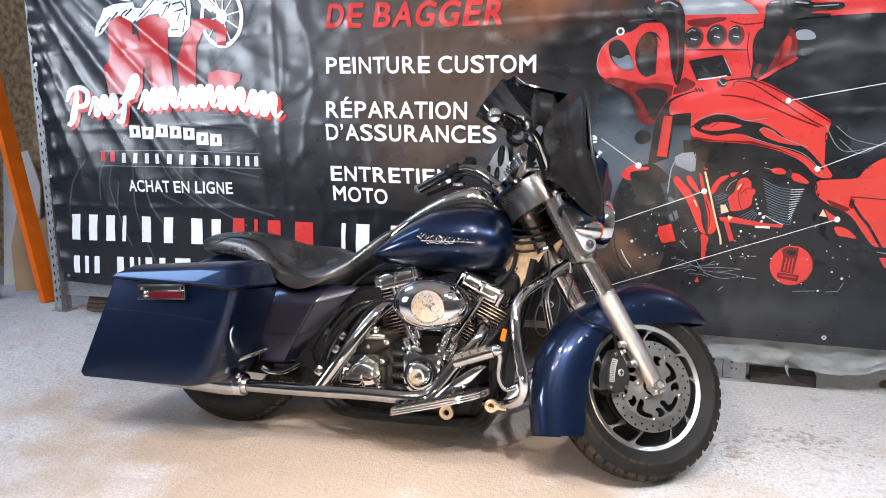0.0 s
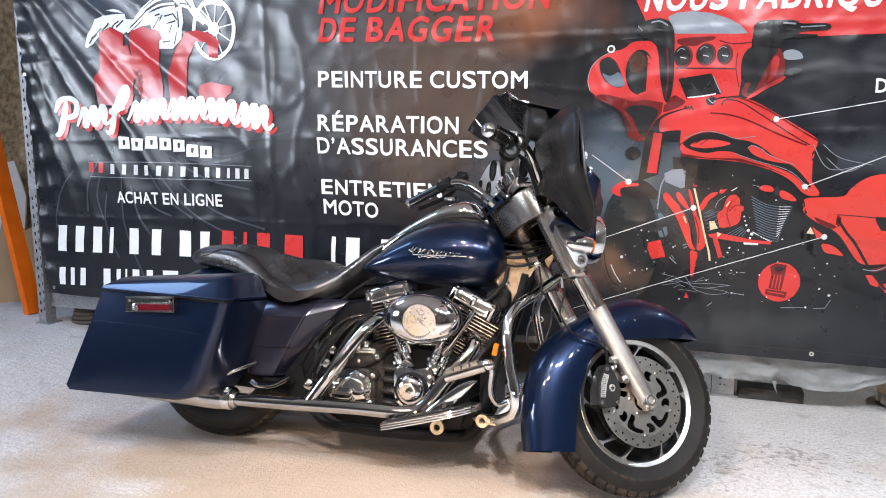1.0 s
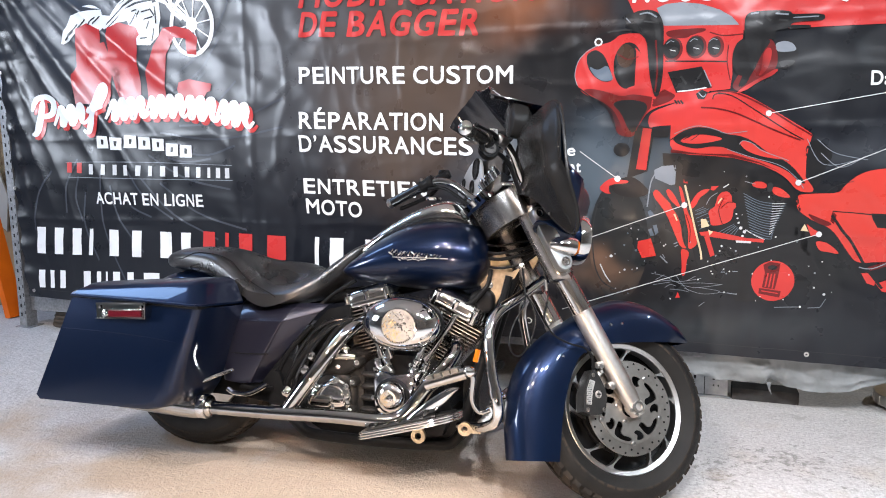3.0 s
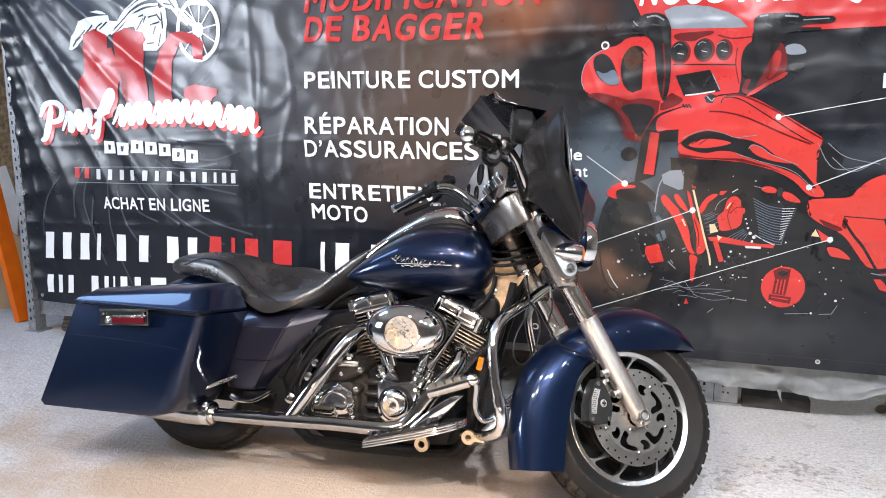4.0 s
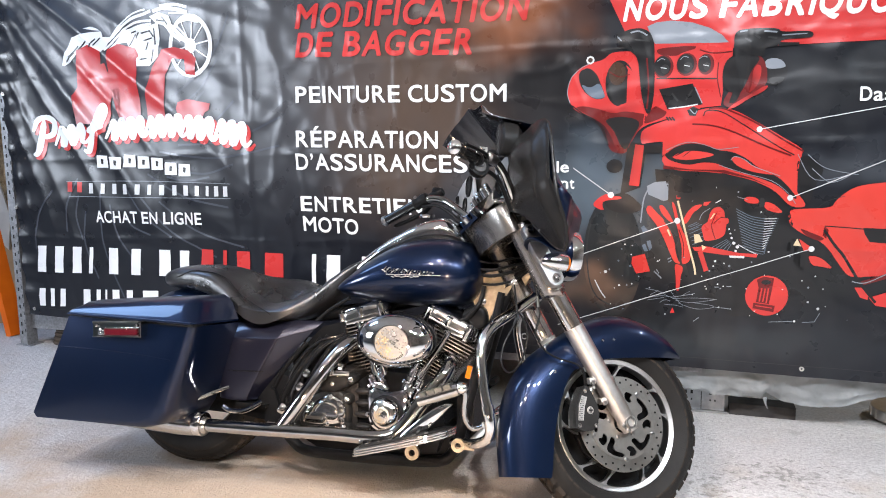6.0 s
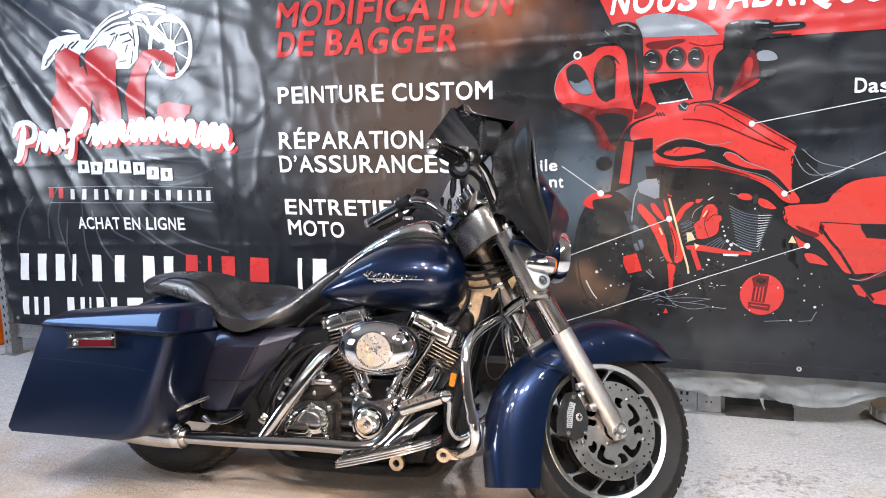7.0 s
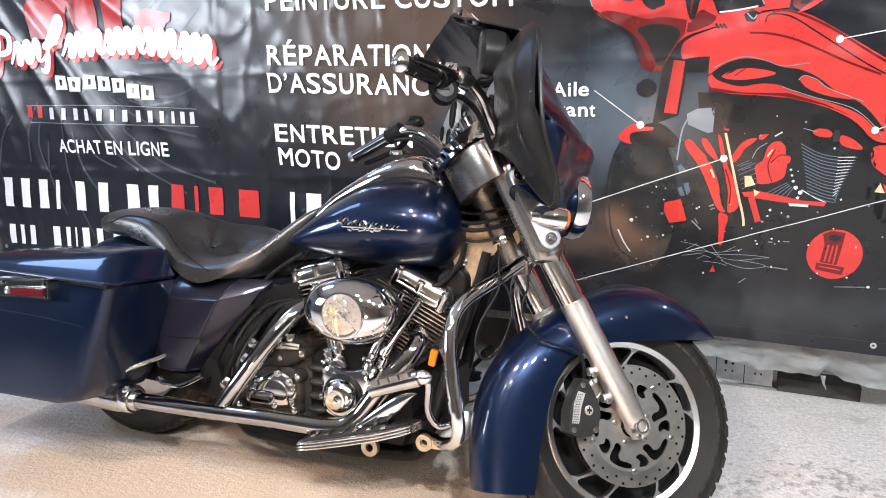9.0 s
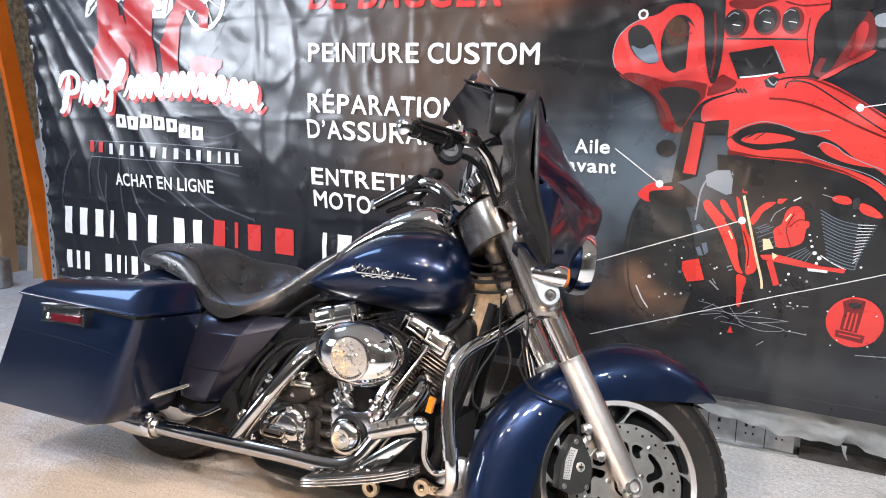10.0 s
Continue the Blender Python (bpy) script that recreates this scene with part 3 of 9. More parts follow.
def print_text(body, left, right, cap, mat, bold, shear):
    """A line of lettering whose foot runs from left to right, with capitals cap high; each letter is its own print."""
    spans, pen = [], 0
    for ch in body:
        advance, a, b = GLYPHS[ch.replace("\u00c9", "E")]
        spans.append((ch, pen + a, pen + b))
        pen += advance
    x0, x1 = spans[0][1], spans[-1][2]
    high, wide = 0.729 + 2 * bold, right[0] - left[0] - shear * cap
    for ch, a, b in spans:
        if ch == " ":
            continue
        data = bpy.data.curves.new("words", "FONT")
        data.body, data.size, data.resolution_u = ch, 1.0, 4
        tmp = new("words", data)
        bpy.context.view_layer.update()
        me = bpy.data.meshes.new_from_object(tmp.evaluated_get(bpy.context.evaluated_depsgraph_get()))
        bpy.data.objects.remove(tmp)
        co = [v.co.copy() for v in me.vertices]
        faces = [tuple(p.vertices) for p in me.polygons]
        bpy.data.meshes.remove(me)
        g0, g1 = min(v.x for v in co), max(v.x for v in co)
        bm = bmesh.new()
        for k, (du, dv) in enumerate(((0, 0), (-bold, 0), (bold, 0), (0, -bold), (0, bold), (-bold * 0.7, bold * 0.7), (bold * 0.7, -bold * 0.7), (bold * 0.7, bold * 0.7), (-bold * 0.7, -bold * 0.7))):
            made = {}
            for p in faces:
                vs = []
                for i in p:
                    if i not in made:
                        f = (co[i].x + du - g0 + bold) / (g1 - g0 + 2 * bold)
                        u, h = (a + (b - a) * f - x0) / (x1 - x0), (co[i].y + dv + bold) / high
                        made[i] = bm.verts.new((left[0] + wide * u + shear * cap * h, 0.0001 * k, left[1] + (right[1] - left[1]) * u + cap * h))
                    vs.append(made[i])
                if len(set(vs)) == len(vs):
                    bm.faces.new(vs)
        printed("lettering", bm, mat, 4)


RAYS = 26
for i in range(RAYS):
    a = radians(-205 + 235 * i / (RAYS - 1))
    c0, s0 = math.cos(a), math.sin(a)
    r0, r1 = 0.42 + 0.1 * math.sin(i * 2.1), 0.85 + 0.2 * math.sin(i * 1.3)
    cx, cz = -1.42, 1.30
    pts = [(cx + r0 * c0, cz + r0 * s0 * 0.8), (cx + (r0 + r1) / 2 * math.cos(a + 0.08), cz + (r0 + r1) / 2 * math.sin(a + 0.08) * 0.8), (cx + r1 * math.cos(a + 0.22), cz + r1 * math.sin(a + 0.22) * 0.8)]
    pts = [(x, z) for x, z in pts if x > -2.0 and z > 0.42]
    if len(pts) == 3:
        print_line("printed_ray", pts, 0.010, PRINT_RAY, 0)
# stitched hem and eyelets
bm = bmesh.new()
row = []
for i in range(170):
    x = -2.0 + 0.026 * i
    z = foot(x) + 0.045
    row.append([bm.verts.new((x, banner_y(x, z + d) - 0.0016, z + d)) for d in (-0.0012, 0.0012)])
for a, b in zip(row, row[1:]):
    bm.faces.new((a[0], a[1], b[1], b[0]))
part("hem_stitch", bm, PRINT_CHARCOAL, banner)
EYELET = material("eyelet_brass", (0.7, 0.68, 0.64), 0.3, 1.0)
for x, z in ((-2.085, 1.553), (-2.065, 0.943), (-2.035, 0.372), (1.868, 0.288), (0.72, 0.31), (-0.6, 0.33)):
    e = ring_solid(0.004, 0.0095, -0.004, 0.001, 20, (x, banner_y(x, z), z))
    part("eyelet", e, EYELET, banner, "metal eyelet")
print_shape("red_band", [(1.083, 2.108), (1.100, 1.781), (1.164, 1.645), (1.214, 1.564), (1.551, 1.560), (1.807, 1.560), (2.064, 1.558), (2.624, 1.560), (2.591, 1.976)], PRINT_RED, 1)
print_blob("red_fairing", [(0.932, 1.420), (0.944, 1.474), (0.976, 1.514), (1.022, 1.536), (1.079, 1.545), (1.112, 1.575), (1.202, 1.571), (1.268, 1.564), (1.283, 1.292), (1.224, 1.266), (1.192, 1.213), (1.171, 1.164), (1.114, 1.174), (1.094, 1.214), (1.071, 1.277), (1.033, 1.313), (0.969, 1.345), (0.947, 1.373)], PRINT_RED, 2)
print_blob("wing_shade", [(0.962, 1.359), (0.999, 1.365), (1.062, 1.350), (1.120, 1.328), (1.165, 1.338), (1.233, 1.325), (1.278, 1.315), (1.230, 1.279), (1.194, 1.220), (1.173, 1.169), (1.134, 1.178), (1.114, 1.235), (1.085, 1.284), (1.033, 1.320)], PRINT_DARKRED, 3)
print_blob("dark_lower_wing", [(1.080, 1.305), (1.143, 1.318), (1.211, 1.305), (1.226, 1.282), (1.196, 1.229), (1.171, 1.178), (1.147, 1.202), (1.122, 1.263)], PRINT_DARK, 4)
print_line("wing_edge", [(0.945, 1.378), (0.934, 1.420), (0.947, 1.474), (0.981, 1.512), (1.022, 1.533)], 0.0028, PRINT_GREY, 5)
print_line("dark_outline", [(0.952, 1.368), (0.995, 1.335), (1.038, 1.311), (1.076, 1.273), (1.101, 1.202)], 0.005, PRINT_DARK, 5)
print_blob("dark_opening", [(0.979, 1.503), (1.018, 1.520), (1.051, 1.493), (1.070, 1.447), (1.090, 1.393), (1.049, 1.387), (1.007, 1.414), (0.982, 1.456)], PRINT_DARK, 4)
print_blob("grey_lens", [(0.987, 1.456), (1.025, 1.434), (1.063, 1.458), (1.081, 1.416), (1.088, 1.395), (1.049, 1.389), (1.011, 1.414)], PRINT_BLUEGREY, 5)
print_disc("dark_speaker", (1.143, 1.449), 0.056, 0.091, PRINT_DARK, 4)
print_disc("speaker_cone", (1.133, 1.488), 0.034, 0.046, PRINT_BROWN, 5)
print_line("speaker_bar", [(1.101, 1.498), (1.142, 1.474), (1.183, 1.482)], 0.004, PRINT_DARKRED, 6)
print_blob("red_glint", [(1.165, 1.523), (1.193, 1.495), (1.211, 1.442), (1.208, 1.390), (1.183, 1.352), (1.147, 1.346), (1.137, 1.360), (1.178, 1.372), (1.194, 1.409), (1.195, 1.450), (1.178, 1.496)], PRINT_RED, 6)
print_blob("dark_left_bar", [(1.125, 1.647), (1.150, 1.646), (1.176, 1.658), (1.220, 1.660), (1.256, 1.645), (1.273, 1.608), (1.277, 1.564), (1.279, 1.406), (1.266, 1.327), (1.247, 1.321), (1.226, 1.408), (1.217, 1.521), (1.202, 1.562), (1.129, 1.602)], PRINT_DARK, 7)
print_line("grip_shine", [(1.183, 1.644), (1.216, 1.647), (1.248, 1.629)], 0.006, PRINT_GREY, 8)
print_line("grip_shine", [(1.132, 1.633), (1.149, 1.614)], 0.004, PRINT_GREY, 8)
print_line("grip_shine", [(1.200, 1.616), (1.258, 1.605)], 0.006, PRINT_CHARCOAL, 8)
print_line("bar_glint", [(1.247, 1.542), (1.256, 1.430), (1.250, 1.343)], 0.006, PRINT_DARKRED, 8)
print_line("mirror_stalk", [(1.012, 1.566), (1.048, 1.580), (1.111, 1.587), (1.201, 1.585)], 0.007, PRINT_DARK, 3)
print_disc("pale_ring", (1.026, 1.547), 0.017, 0.017, PRINT_PALE, 7)
print_disc("ring_middle", (1.026, 1.547), 0.010, 0.010, PRINT_BROWN, 8)
print_shape("grey_windscreen", [(1.247, 1.663), (1.281, 1.677), (1.339, 1.680), (1.414, 1.667), (1.479, 1.642), (1.522, 1.614), (1.549, 1.582), (1.418, 1.588), (1.276, 1.595), (1.270, 1.626)], PRINT_GREY, 2)
print_shape("red_dash", [(1.271, 1.591), (1.418, 1.588), (1.565, 1.577), (1.564, 1.530), (1.538, 1.509), (1.530, 1.454), (1.533, 1.399), (1.527, 1.344), (1.455, 1.339), (1.410, 1.308), (1.323, 1.299), (1.235, 1.275), (1.245, 1.316), (1.272, 1.361), (1.282, 1.429)], PRINT_RED, 3)
print_blob("dash_shade", [(1.281, 1.577), (1.429, 1.579), (1.432, 1.566), (1.381, 1.555), (1.360, 1.542), (1.291, 1.550)], PRINT_DARKRED, 4)
print_blob("dash_shade", [(1.235, 1.279), (1.251, 1.316), (1.281, 1.356), (1.303, 1.342), (1.330, 1.328), (1.314, 1.306)], PRINT_DARKRED, 4)
print_line("dark_crease", [(1.285, 1.460), (1.403, 1.454), (1.512, 1.448)], 0.005, PRINT_DARK, 4)
print_line("dark_crease", [(1.445, 1.561), (1.494, 1.546), (1.563, 1.547)], 0.005, PRINT_DARKRED, 4)
print_line("dark_crease", [(1.515, 1.510), (1.512, 1.448), (1.526, 1.377)], 0.004, PRINT_DARKRED, 4)
print_disc("gauge_bezel", (1.312, 1.504), 0.037, 0.045, PRINT_DARKRED, 4)
print_disc("printed_gauge", (1.308, 1.507), 0.031, 0.038, PRINT_DARK, 5)
print_disc("gauge_face", (1.317, 1.495), 0.017, 0.019, PRINT_CHARCOAL, 6)
print_line("gauge_needle", [(1.301, 1.502), (1.323, 1.497)], 0.0028, PRINT_PALE, 7)
print_line("gauge_glint", [(1.287, 1.525), (1.302, 1.536), (1.317, 1.531)], 0.0028, PRINT_GREY, 7)
print_disc("gauge_bezel", (1.398, 1.508), 0.038, 0.044, PRINT_DARKRED, 4)
print_disc("printed_gauge", (1.394, 1.510), 0.032, 0.038, PRINT_DARK, 5)
print_disc("gauge_face", (1.403, 1.499), 0.018, 0.019, PRINT_CHARCOAL, 6)
print_line("gauge_needle", [(1.388, 1.506), (1.409, 1.500)], 0.0028, PRINT_PALE, 7)
print_line("gauge_glint", [(1.374, 1.528), (1.388, 1.539), (1.404, 1.534)], 0.0028, PRINT_GREY, 7)
print_disc("gauge_bezel", (1.469, 1.505), 0.030, 0.040, PRINT_DARKRED, 4)
print_disc("printed_gauge", (1.464, 1.507), 0.023, 0.033, PRINT_DARK, 5)
print_disc("gauge_face", (1.473, 1.496), 0.013, 0.017, PRINT_CHARCOAL, 6)
print_line("gauge_needle", [(1.458, 1.503), (1.480, 1.498)], 0.0028, PRINT_PALE, 7)
print_line("gauge_glint", [(1.444, 1.526), (1.459, 1.536), (1.474, 1.531)], 0.0028, PRINT_GREY, 7)
print_shape("printed_screen", [(1.296, 1.417), (1.421, 1.434), (1.461, 1.352), (1.330, 1.337)], PRINT_DARK, 5)
print_line("screen_edge", [(1.334, 1.341), (1.386, 1.345), (1.442, 1.353)], 0.005, PRINT_PALE, 6)
print_line("screen_edge", [(1.430, 1.420), (1.459, 1.357)], 0.004, PRINT_GREY, 6)
print_line("screen_glare", [(1.398, 1.372), (1.422, 1.411)], 0.006, PRINT_CHARCOAL, 6)
print_line("screen_glare", [(1.345, 1.400), (1.368, 1.368)], 0.008, PRINT_CHARCOAL, 6)
print_shape("small_emblem", [(1.404, 1.331), (1.425, 1.346), (1.447, 1.335), (1.435, 1.308), (1.412, 1.311)], PRINT_DARK, 5)
print_line("emblem_glint", [(1.413, 1.335), (1.431, 1.317), (1.441, 1.328)], 0.004, PRINT_GREY, 6)
print_line("small_vent", [(1.325, 1.308), (1.336, 1.294)], 0.006, PRINT_DARK, 5)
print_line("small_vent", [(1.336, 1.307), (1.347, 1.294)], 0.006, PRINT_DARK, 5)
print_line("small_vent", [(1.347, 1.307), (1.358, 1.293)], 0.006, PRINT_DARK, 5)
print_blob("dark_wing", [(1.599, 1.524), (1.629, 1.544), (1.671, 1.521), (1.689, 1.477), (1.691, 1.417), (1.638, 1.379), (1.581, 1.349), (1.557, 1.332), (1.531, 1.351), (1.554, 1.399), (1.593, 1.441)], PRINT_DARKRED, 4)
print_blob("wing_hollow", [(1.601, 1.524), (1.633, 1.535), (1.667, 1.517), (1.636, 1.479), (1.615, 1.423), (1.581, 1.363), (1.552, 1.346), (1.571, 1.398)], PRINT_DARK, 5)
print_blob("red_wing", [(1.637, 1.468), (1.652, 1.496), (1.669, 1.487), (1.667, 1.448), (1.653, 1.409), (1.623, 1.384), (1.639, 1.427)], PRINT_RED, 6)
print_blob("red_wing", [(1.697, 1.412), (1.678, 1.391), (1.628, 1.368), (1.588, 1.340), (1.547, 1.324), (1.561, 1.341), (1.607, 1.369), (1.647, 1.392), (1.681, 1.413)], PRINT_RED, 6)
print_disc("dark_speaker", (1.567, 1.460), 0.037, 0.068, PRINT_DARK, 6)
print_blob("dark_right_bar", [(1.568, 1.612), (1.587, 1.626), (1.628, 1.628), (1.636, 1.557), (1.619, 1.527), (1.610, 1.441), (1.589, 1.365), (1.561, 1.345), (1.571, 1.398), (1.578, 1.485), (1.567, 1.551)], PRINT_DARK, 7)
print_blob("dark_grip", [(1.572, 1.616), (1.591, 1.628), (1.669, 1.628), (1.725, 1.621), (1.730, 1.608), (1.834, 1.607), (1.845, 1.590), (1.830, 1.580), (1.731, 1.582), (1.725, 1.557), (1.673, 1.555), (1.679, 1.521), (1.630, 1.527), (1.579, 1.555)], PRINT_DARK, 8)
print_shape("dark_lever", [(1.724, 1.572), (1.796, 1.567), (1.796, 1.558), (1.725, 1.557)], PRINT_DARK, 7)
print_line("grip_shine", [(1.588, 1.619), (1.616, 1.622)], 0.006, PRINT_GREY, 9)
print_line("grip_shine", [(1.637, 1.608), (1.659, 1.590)], 0.008, PRINT_CHARCOAL, 9)
print_line("grip_shine", [(1.673, 1.615), (1.718, 1.609)], 0.006, PRINT_GREY, 9)
print_line("grip_shine", [(1.687, 1.593), (1.719, 1.587)], 0.007, PRINT_CHARCOAL, 9)
print_line("grip_shine", [(1.735, 1.597), (1.821, 1.597)], 0.004, PRINT_GREY, 9)
print_line("grip_shine", [(1.606, 1.593), (1.631, 1.579)], 0.006, PRINT_CHARCOAL, 9)
print_disc("dark_mirror", (1.718, 1.465), 0.042, 0.054, PRINT_DARK, 3)
print_blob("grey_mirror", [(1.678, 1.508), (1.711, 1.517), (1.742, 1.505), (1.756, 1.479), (1.724, 1.474), (1.685, 1.477)], PRINT_GREY, 4)
print_blob("mirror_shade", [(1.691, 1.443), (1.756, 1.445), (1.737, 1.420), (1.705, 1.416)], PRINT_CHARCOAL, 4)
print_blob("red_tank", [(1.226, 1.229), (1.235, 1.263), (1.323, 1.296), (1.456, 1.334), (1.504, 1.338), (1.578, 1.327), (1.664, 1.275), (1.749, 1.219), (1.837, 1.161), (1.790, 1.148), (1.777, 1.098), (1.802, 1.016), (1.852, 0.949), (1.789, 0.948), (1.731, 1.015), (1.645, 1.057), (1.528, 1.086), (1.313, 1.099), (1.314, 1.200), (1.326, 1.212), (1.256, 1.208), (1.233, 1.201)], PRINT_RED, 2)
print_blob("dark_flame", [(1.320, 1.159), (1.360, 1.189), (1.414, 1.204), (1.469, 1.195), (1.523, 1.172), (1.570, 1.167), (1.620, 1.144), (1.678, 1.095), (1.748, 1.064), (1.817, 0.980), (1.792, 0.984), (1.744, 1.033), (1.666, 1.066), (1.574, 1.093), (1.521, 1.122), (1.466, 1.127), (1.410, 1.115), (1.341, 1.136)], PRINT_DARK, 3)
print_blob("red_flame", [(1.347, 1.150), (1.383, 1.168), (1.427, 1.174), (1.485, 1.165), (1.514, 1.154), (1.465, 1.142), (1.413, 1.136), (1.369, 1.140)], PRINT_RED, 4)
print_blob("red_flame", [(1.567, 1.140), (1.588, 1.149), (1.622, 1.131), (1.653, 1.109), (1.742, 1.071), (1.654, 1.084), (1.594, 1.108)], PRINT_RED, 4)
print_line("flame_edge", [(1.328, 1.177), (1.382, 1.200), (1.425, 1.206), (1.480, 1.192), (1.523, 1.176), (1.597, 1.183)], 0.0024, PRINT_GREY, 5)
print_line("flame_edge", [(1.570, 1.133), (1.584, 1.147), (1.618, 1.135), (1.657, 1.106), (1.748, 1.069)], 0.0024, PRINT_GREY, 5)
print_line("flame_edge", [(1.526, 1.115), (1.612, 1.084), (1.718, 1.051), (1.779, 1.002), (1.806, 0.962)], 0.0022, PRINT_GREY, 5)
print_line("flame_feather", [(1.311, 1.150), (1.341, 1.173)], 0.003, PRINT_DARK, 5)
print_line("flame_feather", [(1.324, 1.154), (1.354, 1.179)], 0.003, PRINT_DARK, 5)
print_line("flame_feather", [(1.338, 1.159), (1.368, 1.173)], 0.003, PRINT_DARK, 5)
print_line("flame_feather", [(1.351, 1.150), (1.381, 1.179)], 0.003, PRINT_DARK, 5)
print_line("flame_feather", [(1.364, 1.154), (1.394, 1.172)], 0.003, PRINT_DARK, 5)
print_line("flame_feather", [(1.377, 1.159), (1.407, 1.179)], 0.003, PRINT_DARK, 5)
print_line("flame_feather", [(1.391, 1.150), (1.420, 1.172)], 0.003, PRINT_DARK, 5)
print_line("dark_crease", [(1.465, 1.307), (1.477, 1.327), (1.533, 1.319), (1.624, 1.260), (1.731, 1.186), (1.794, 1.148)], 0.004, PRINT_DARK, 4)
print_line("dark_crease", [(1.424, 1.277), (1.486, 1.271), (1.562, 1.248), (1.690, 1.186), (1.784, 1.146)], 0.006, PRINT_DARKRED, 4)
print_line("dark_crease", [(1.483, 1.334), (1.536, 1.333), (1.643, 1.282), (1.750, 1.210), (1.825, 1.161)], 0.006, PRINT_DARKRED, 4)
print_shape("tank_shade", [(1.318, 1.103), (1.317, 1.117), (1.419, 1.099), (1.548, 1.095), (1.645, 1.064), (1.728, 1.024), (1.645, 1.059), (1.527, 1.088)], PRINT_DARKRED, 4)
print_shape("dark_engine_top", [(1.317, 1.093), (1.547, 1.082), (1.661, 1.050), (1.744, 0.989), (1.694, 0.989), (1.466, 0.983), (1.348, 0.988)], PRINT_DARK, 3)
print_shape("dark_fork", [(1.181, 1.218), (1.244, 1.198), (1.314, 1.197), (1.306, 1.165), (1.249, 1.166), (1.230, 1.029), (1.150, 0.999), (1.158, 1.045)], PRINT_DARK, 3)
print_shape("red_fork_stripe", [(1.208, 1.203), (1.242, 1.198), (1.225, 1.034), (1.185, 1.038)], PRINT_RED, 4)
print_disc("dark_round", (1.127, 1.117), 0.032, 0.028, PRINT_DARK, 3)
print_blob("dark_fender", [(1.079, 0.982), (1.154, 1.010), (1.192, 0.999), (1.250, 0.941), (1.183, 0.917), (1.102, 0.935)], PRINT_DARK, 3)
print_disc("dark_wheel", (1.120, 0.734), 0.120, 0.260, PRINT_SMOKE, 2)
print_disc("wheel_face", (1.139, 0.722), 0.078, 0.189, PRINT_SMOKE, 3)
print_blob("dark_seat", [(1.797, 1.130), (1.845, 1.151), (1.905, 1.097), (1.870, 1.033), (1.855, 0.957), (1.824, 0.989)], PRINT_DARK, 2)
print_line("seat_outline", [(1.806, 1.151), (1.869, 1.054), (2.001, 1.075)], 0.0025, PRINT_GREY, 3)
print_line("seat_outline", [(1.841, 1.149), (1.905, 1.097), (2.017, 1.070)], 0.0025, PRINT_GREY, 3)
print_line("seat_outline", [(1.857, 1.097), (1.927, 1.043), (2.010, 1.085)], 0.0025, PRINT_GREY, 3)
print_line("leader_line", [(1.669, 1.249), (2.205, 1.338)], 0.0032, PRINT_PALE, 6)
print_disc("leader_dot", (1.669, 1.249), 0.011, 0.012, PRINT_PALE, 7)
print_line("leader_line", [(1.786, 0.985), (2.215, 1.172)], 0.0032, PRINT_PALE, 6)
print_disc("leader_dot", (1.786, 0.985), 0.011, 0.012, PRINT_PALE, 7)
print_line("leader_line", [(1.376, 0.893), (0.880, 0.702)], 0.0032, PRINT_PALE, 6)
print_disc("leader_dot", (1.376, 0.893), 0.012, 0.013, PRINT_PALE, 7)
print_line("leader_line", [(1.872, 0.786), (0.885, 0.424)], 0.0032, PRINT_PALE, 6)
print_disc("leader_dot", (1.872, 0.786), 0.011, 0.012, PRINT_PALE, 7)
print_line("leader_line", [(1.113, 0.999), (0.959, 1.112)], 0.0032, PRINT_PALE, 6)
print_disc("leader_dot", (1.113, 0.999), 0.013, 0.013, PRINT_PALE, 7)
print_shape("dark_engine", [(1.286, 1.102), (1.547, 1.082), (1.661, 1.050), (1.754, 0.985), (1.785, 0.941), (1.778, 0.788), (1.811, 0.720), (1.876, 0.653), (1.763, 0.506), (1.594, 0.496), (1.435, 0.635), (1.396, 0.825), (1.348, 0.965), (1.297, 0.999)], PRINT_DARK, 2)
print_disc("wheel_middle", (1.111, 0.726), 0.065, 0.146, PRINT_SMOKE, 4)
print_line("wheel_rim", [(1.053, 0.924), (1.026, 0.856), (1.014, 0.759), (1.024, 0.634), (1.055, 0.560), (1.110, 0.524)], 0.0058, PRINT_CHARCOAL, 4)
print_line("rim_glint", [(1.047, 0.635), (1.067, 0.591), (1.090, 0.556)], 0.0048, PRINT_PALE, 5)
print_shape("grey_fork_part", [(1.235, 0.865), (1.246, 0.872), (1.265, 0.849), (1.243, 0.841)], PRINT_BLUEGREY, 5)
print_shape("grey_fork_part", [(1.239, 0.789), (1.252, 0.796), (1.264, 0.765), (1.249, 0.763)], PRINT_BLUEGREY, 5)
print_shape("grey_fork_part", [(1.257, 0.806), (1.272, 0.811), (1.280, 0.780), (1.269, 0.766)], PRINT_BLUEGREY, 5)
print_disc("wheel_glint", (1.158, 0.772), 0.0038, 0.0038, PRINT_BLUEGREY, 6)
print_disc("wheel_glint", (1.145, 0.721), 0.0045, 0.0045, PRINT_BLUEGREY, 6)
print_disc("wheel_glint", (1.197, 0.749), 0.0030, 0.0030, PRINT_PALE, 6)
print_disc("wheel_glint", (1.193, 0.7), 0.0053, 0.0053, PRINT_BLUEGREY, 6)
print_disc("wheel_glint", (1.092, 0.672), 0.0068, 0.0068, PRINT_PALE, 6)
print_disc("wheel_glint", (1.108, 0.682), 0.0038, 0.0038, PRINT_GREY, 6)
print_disc("wheel_glint", (1.128, 0.601), 0.0030, 0.0030, PRINT_PALE, 6)
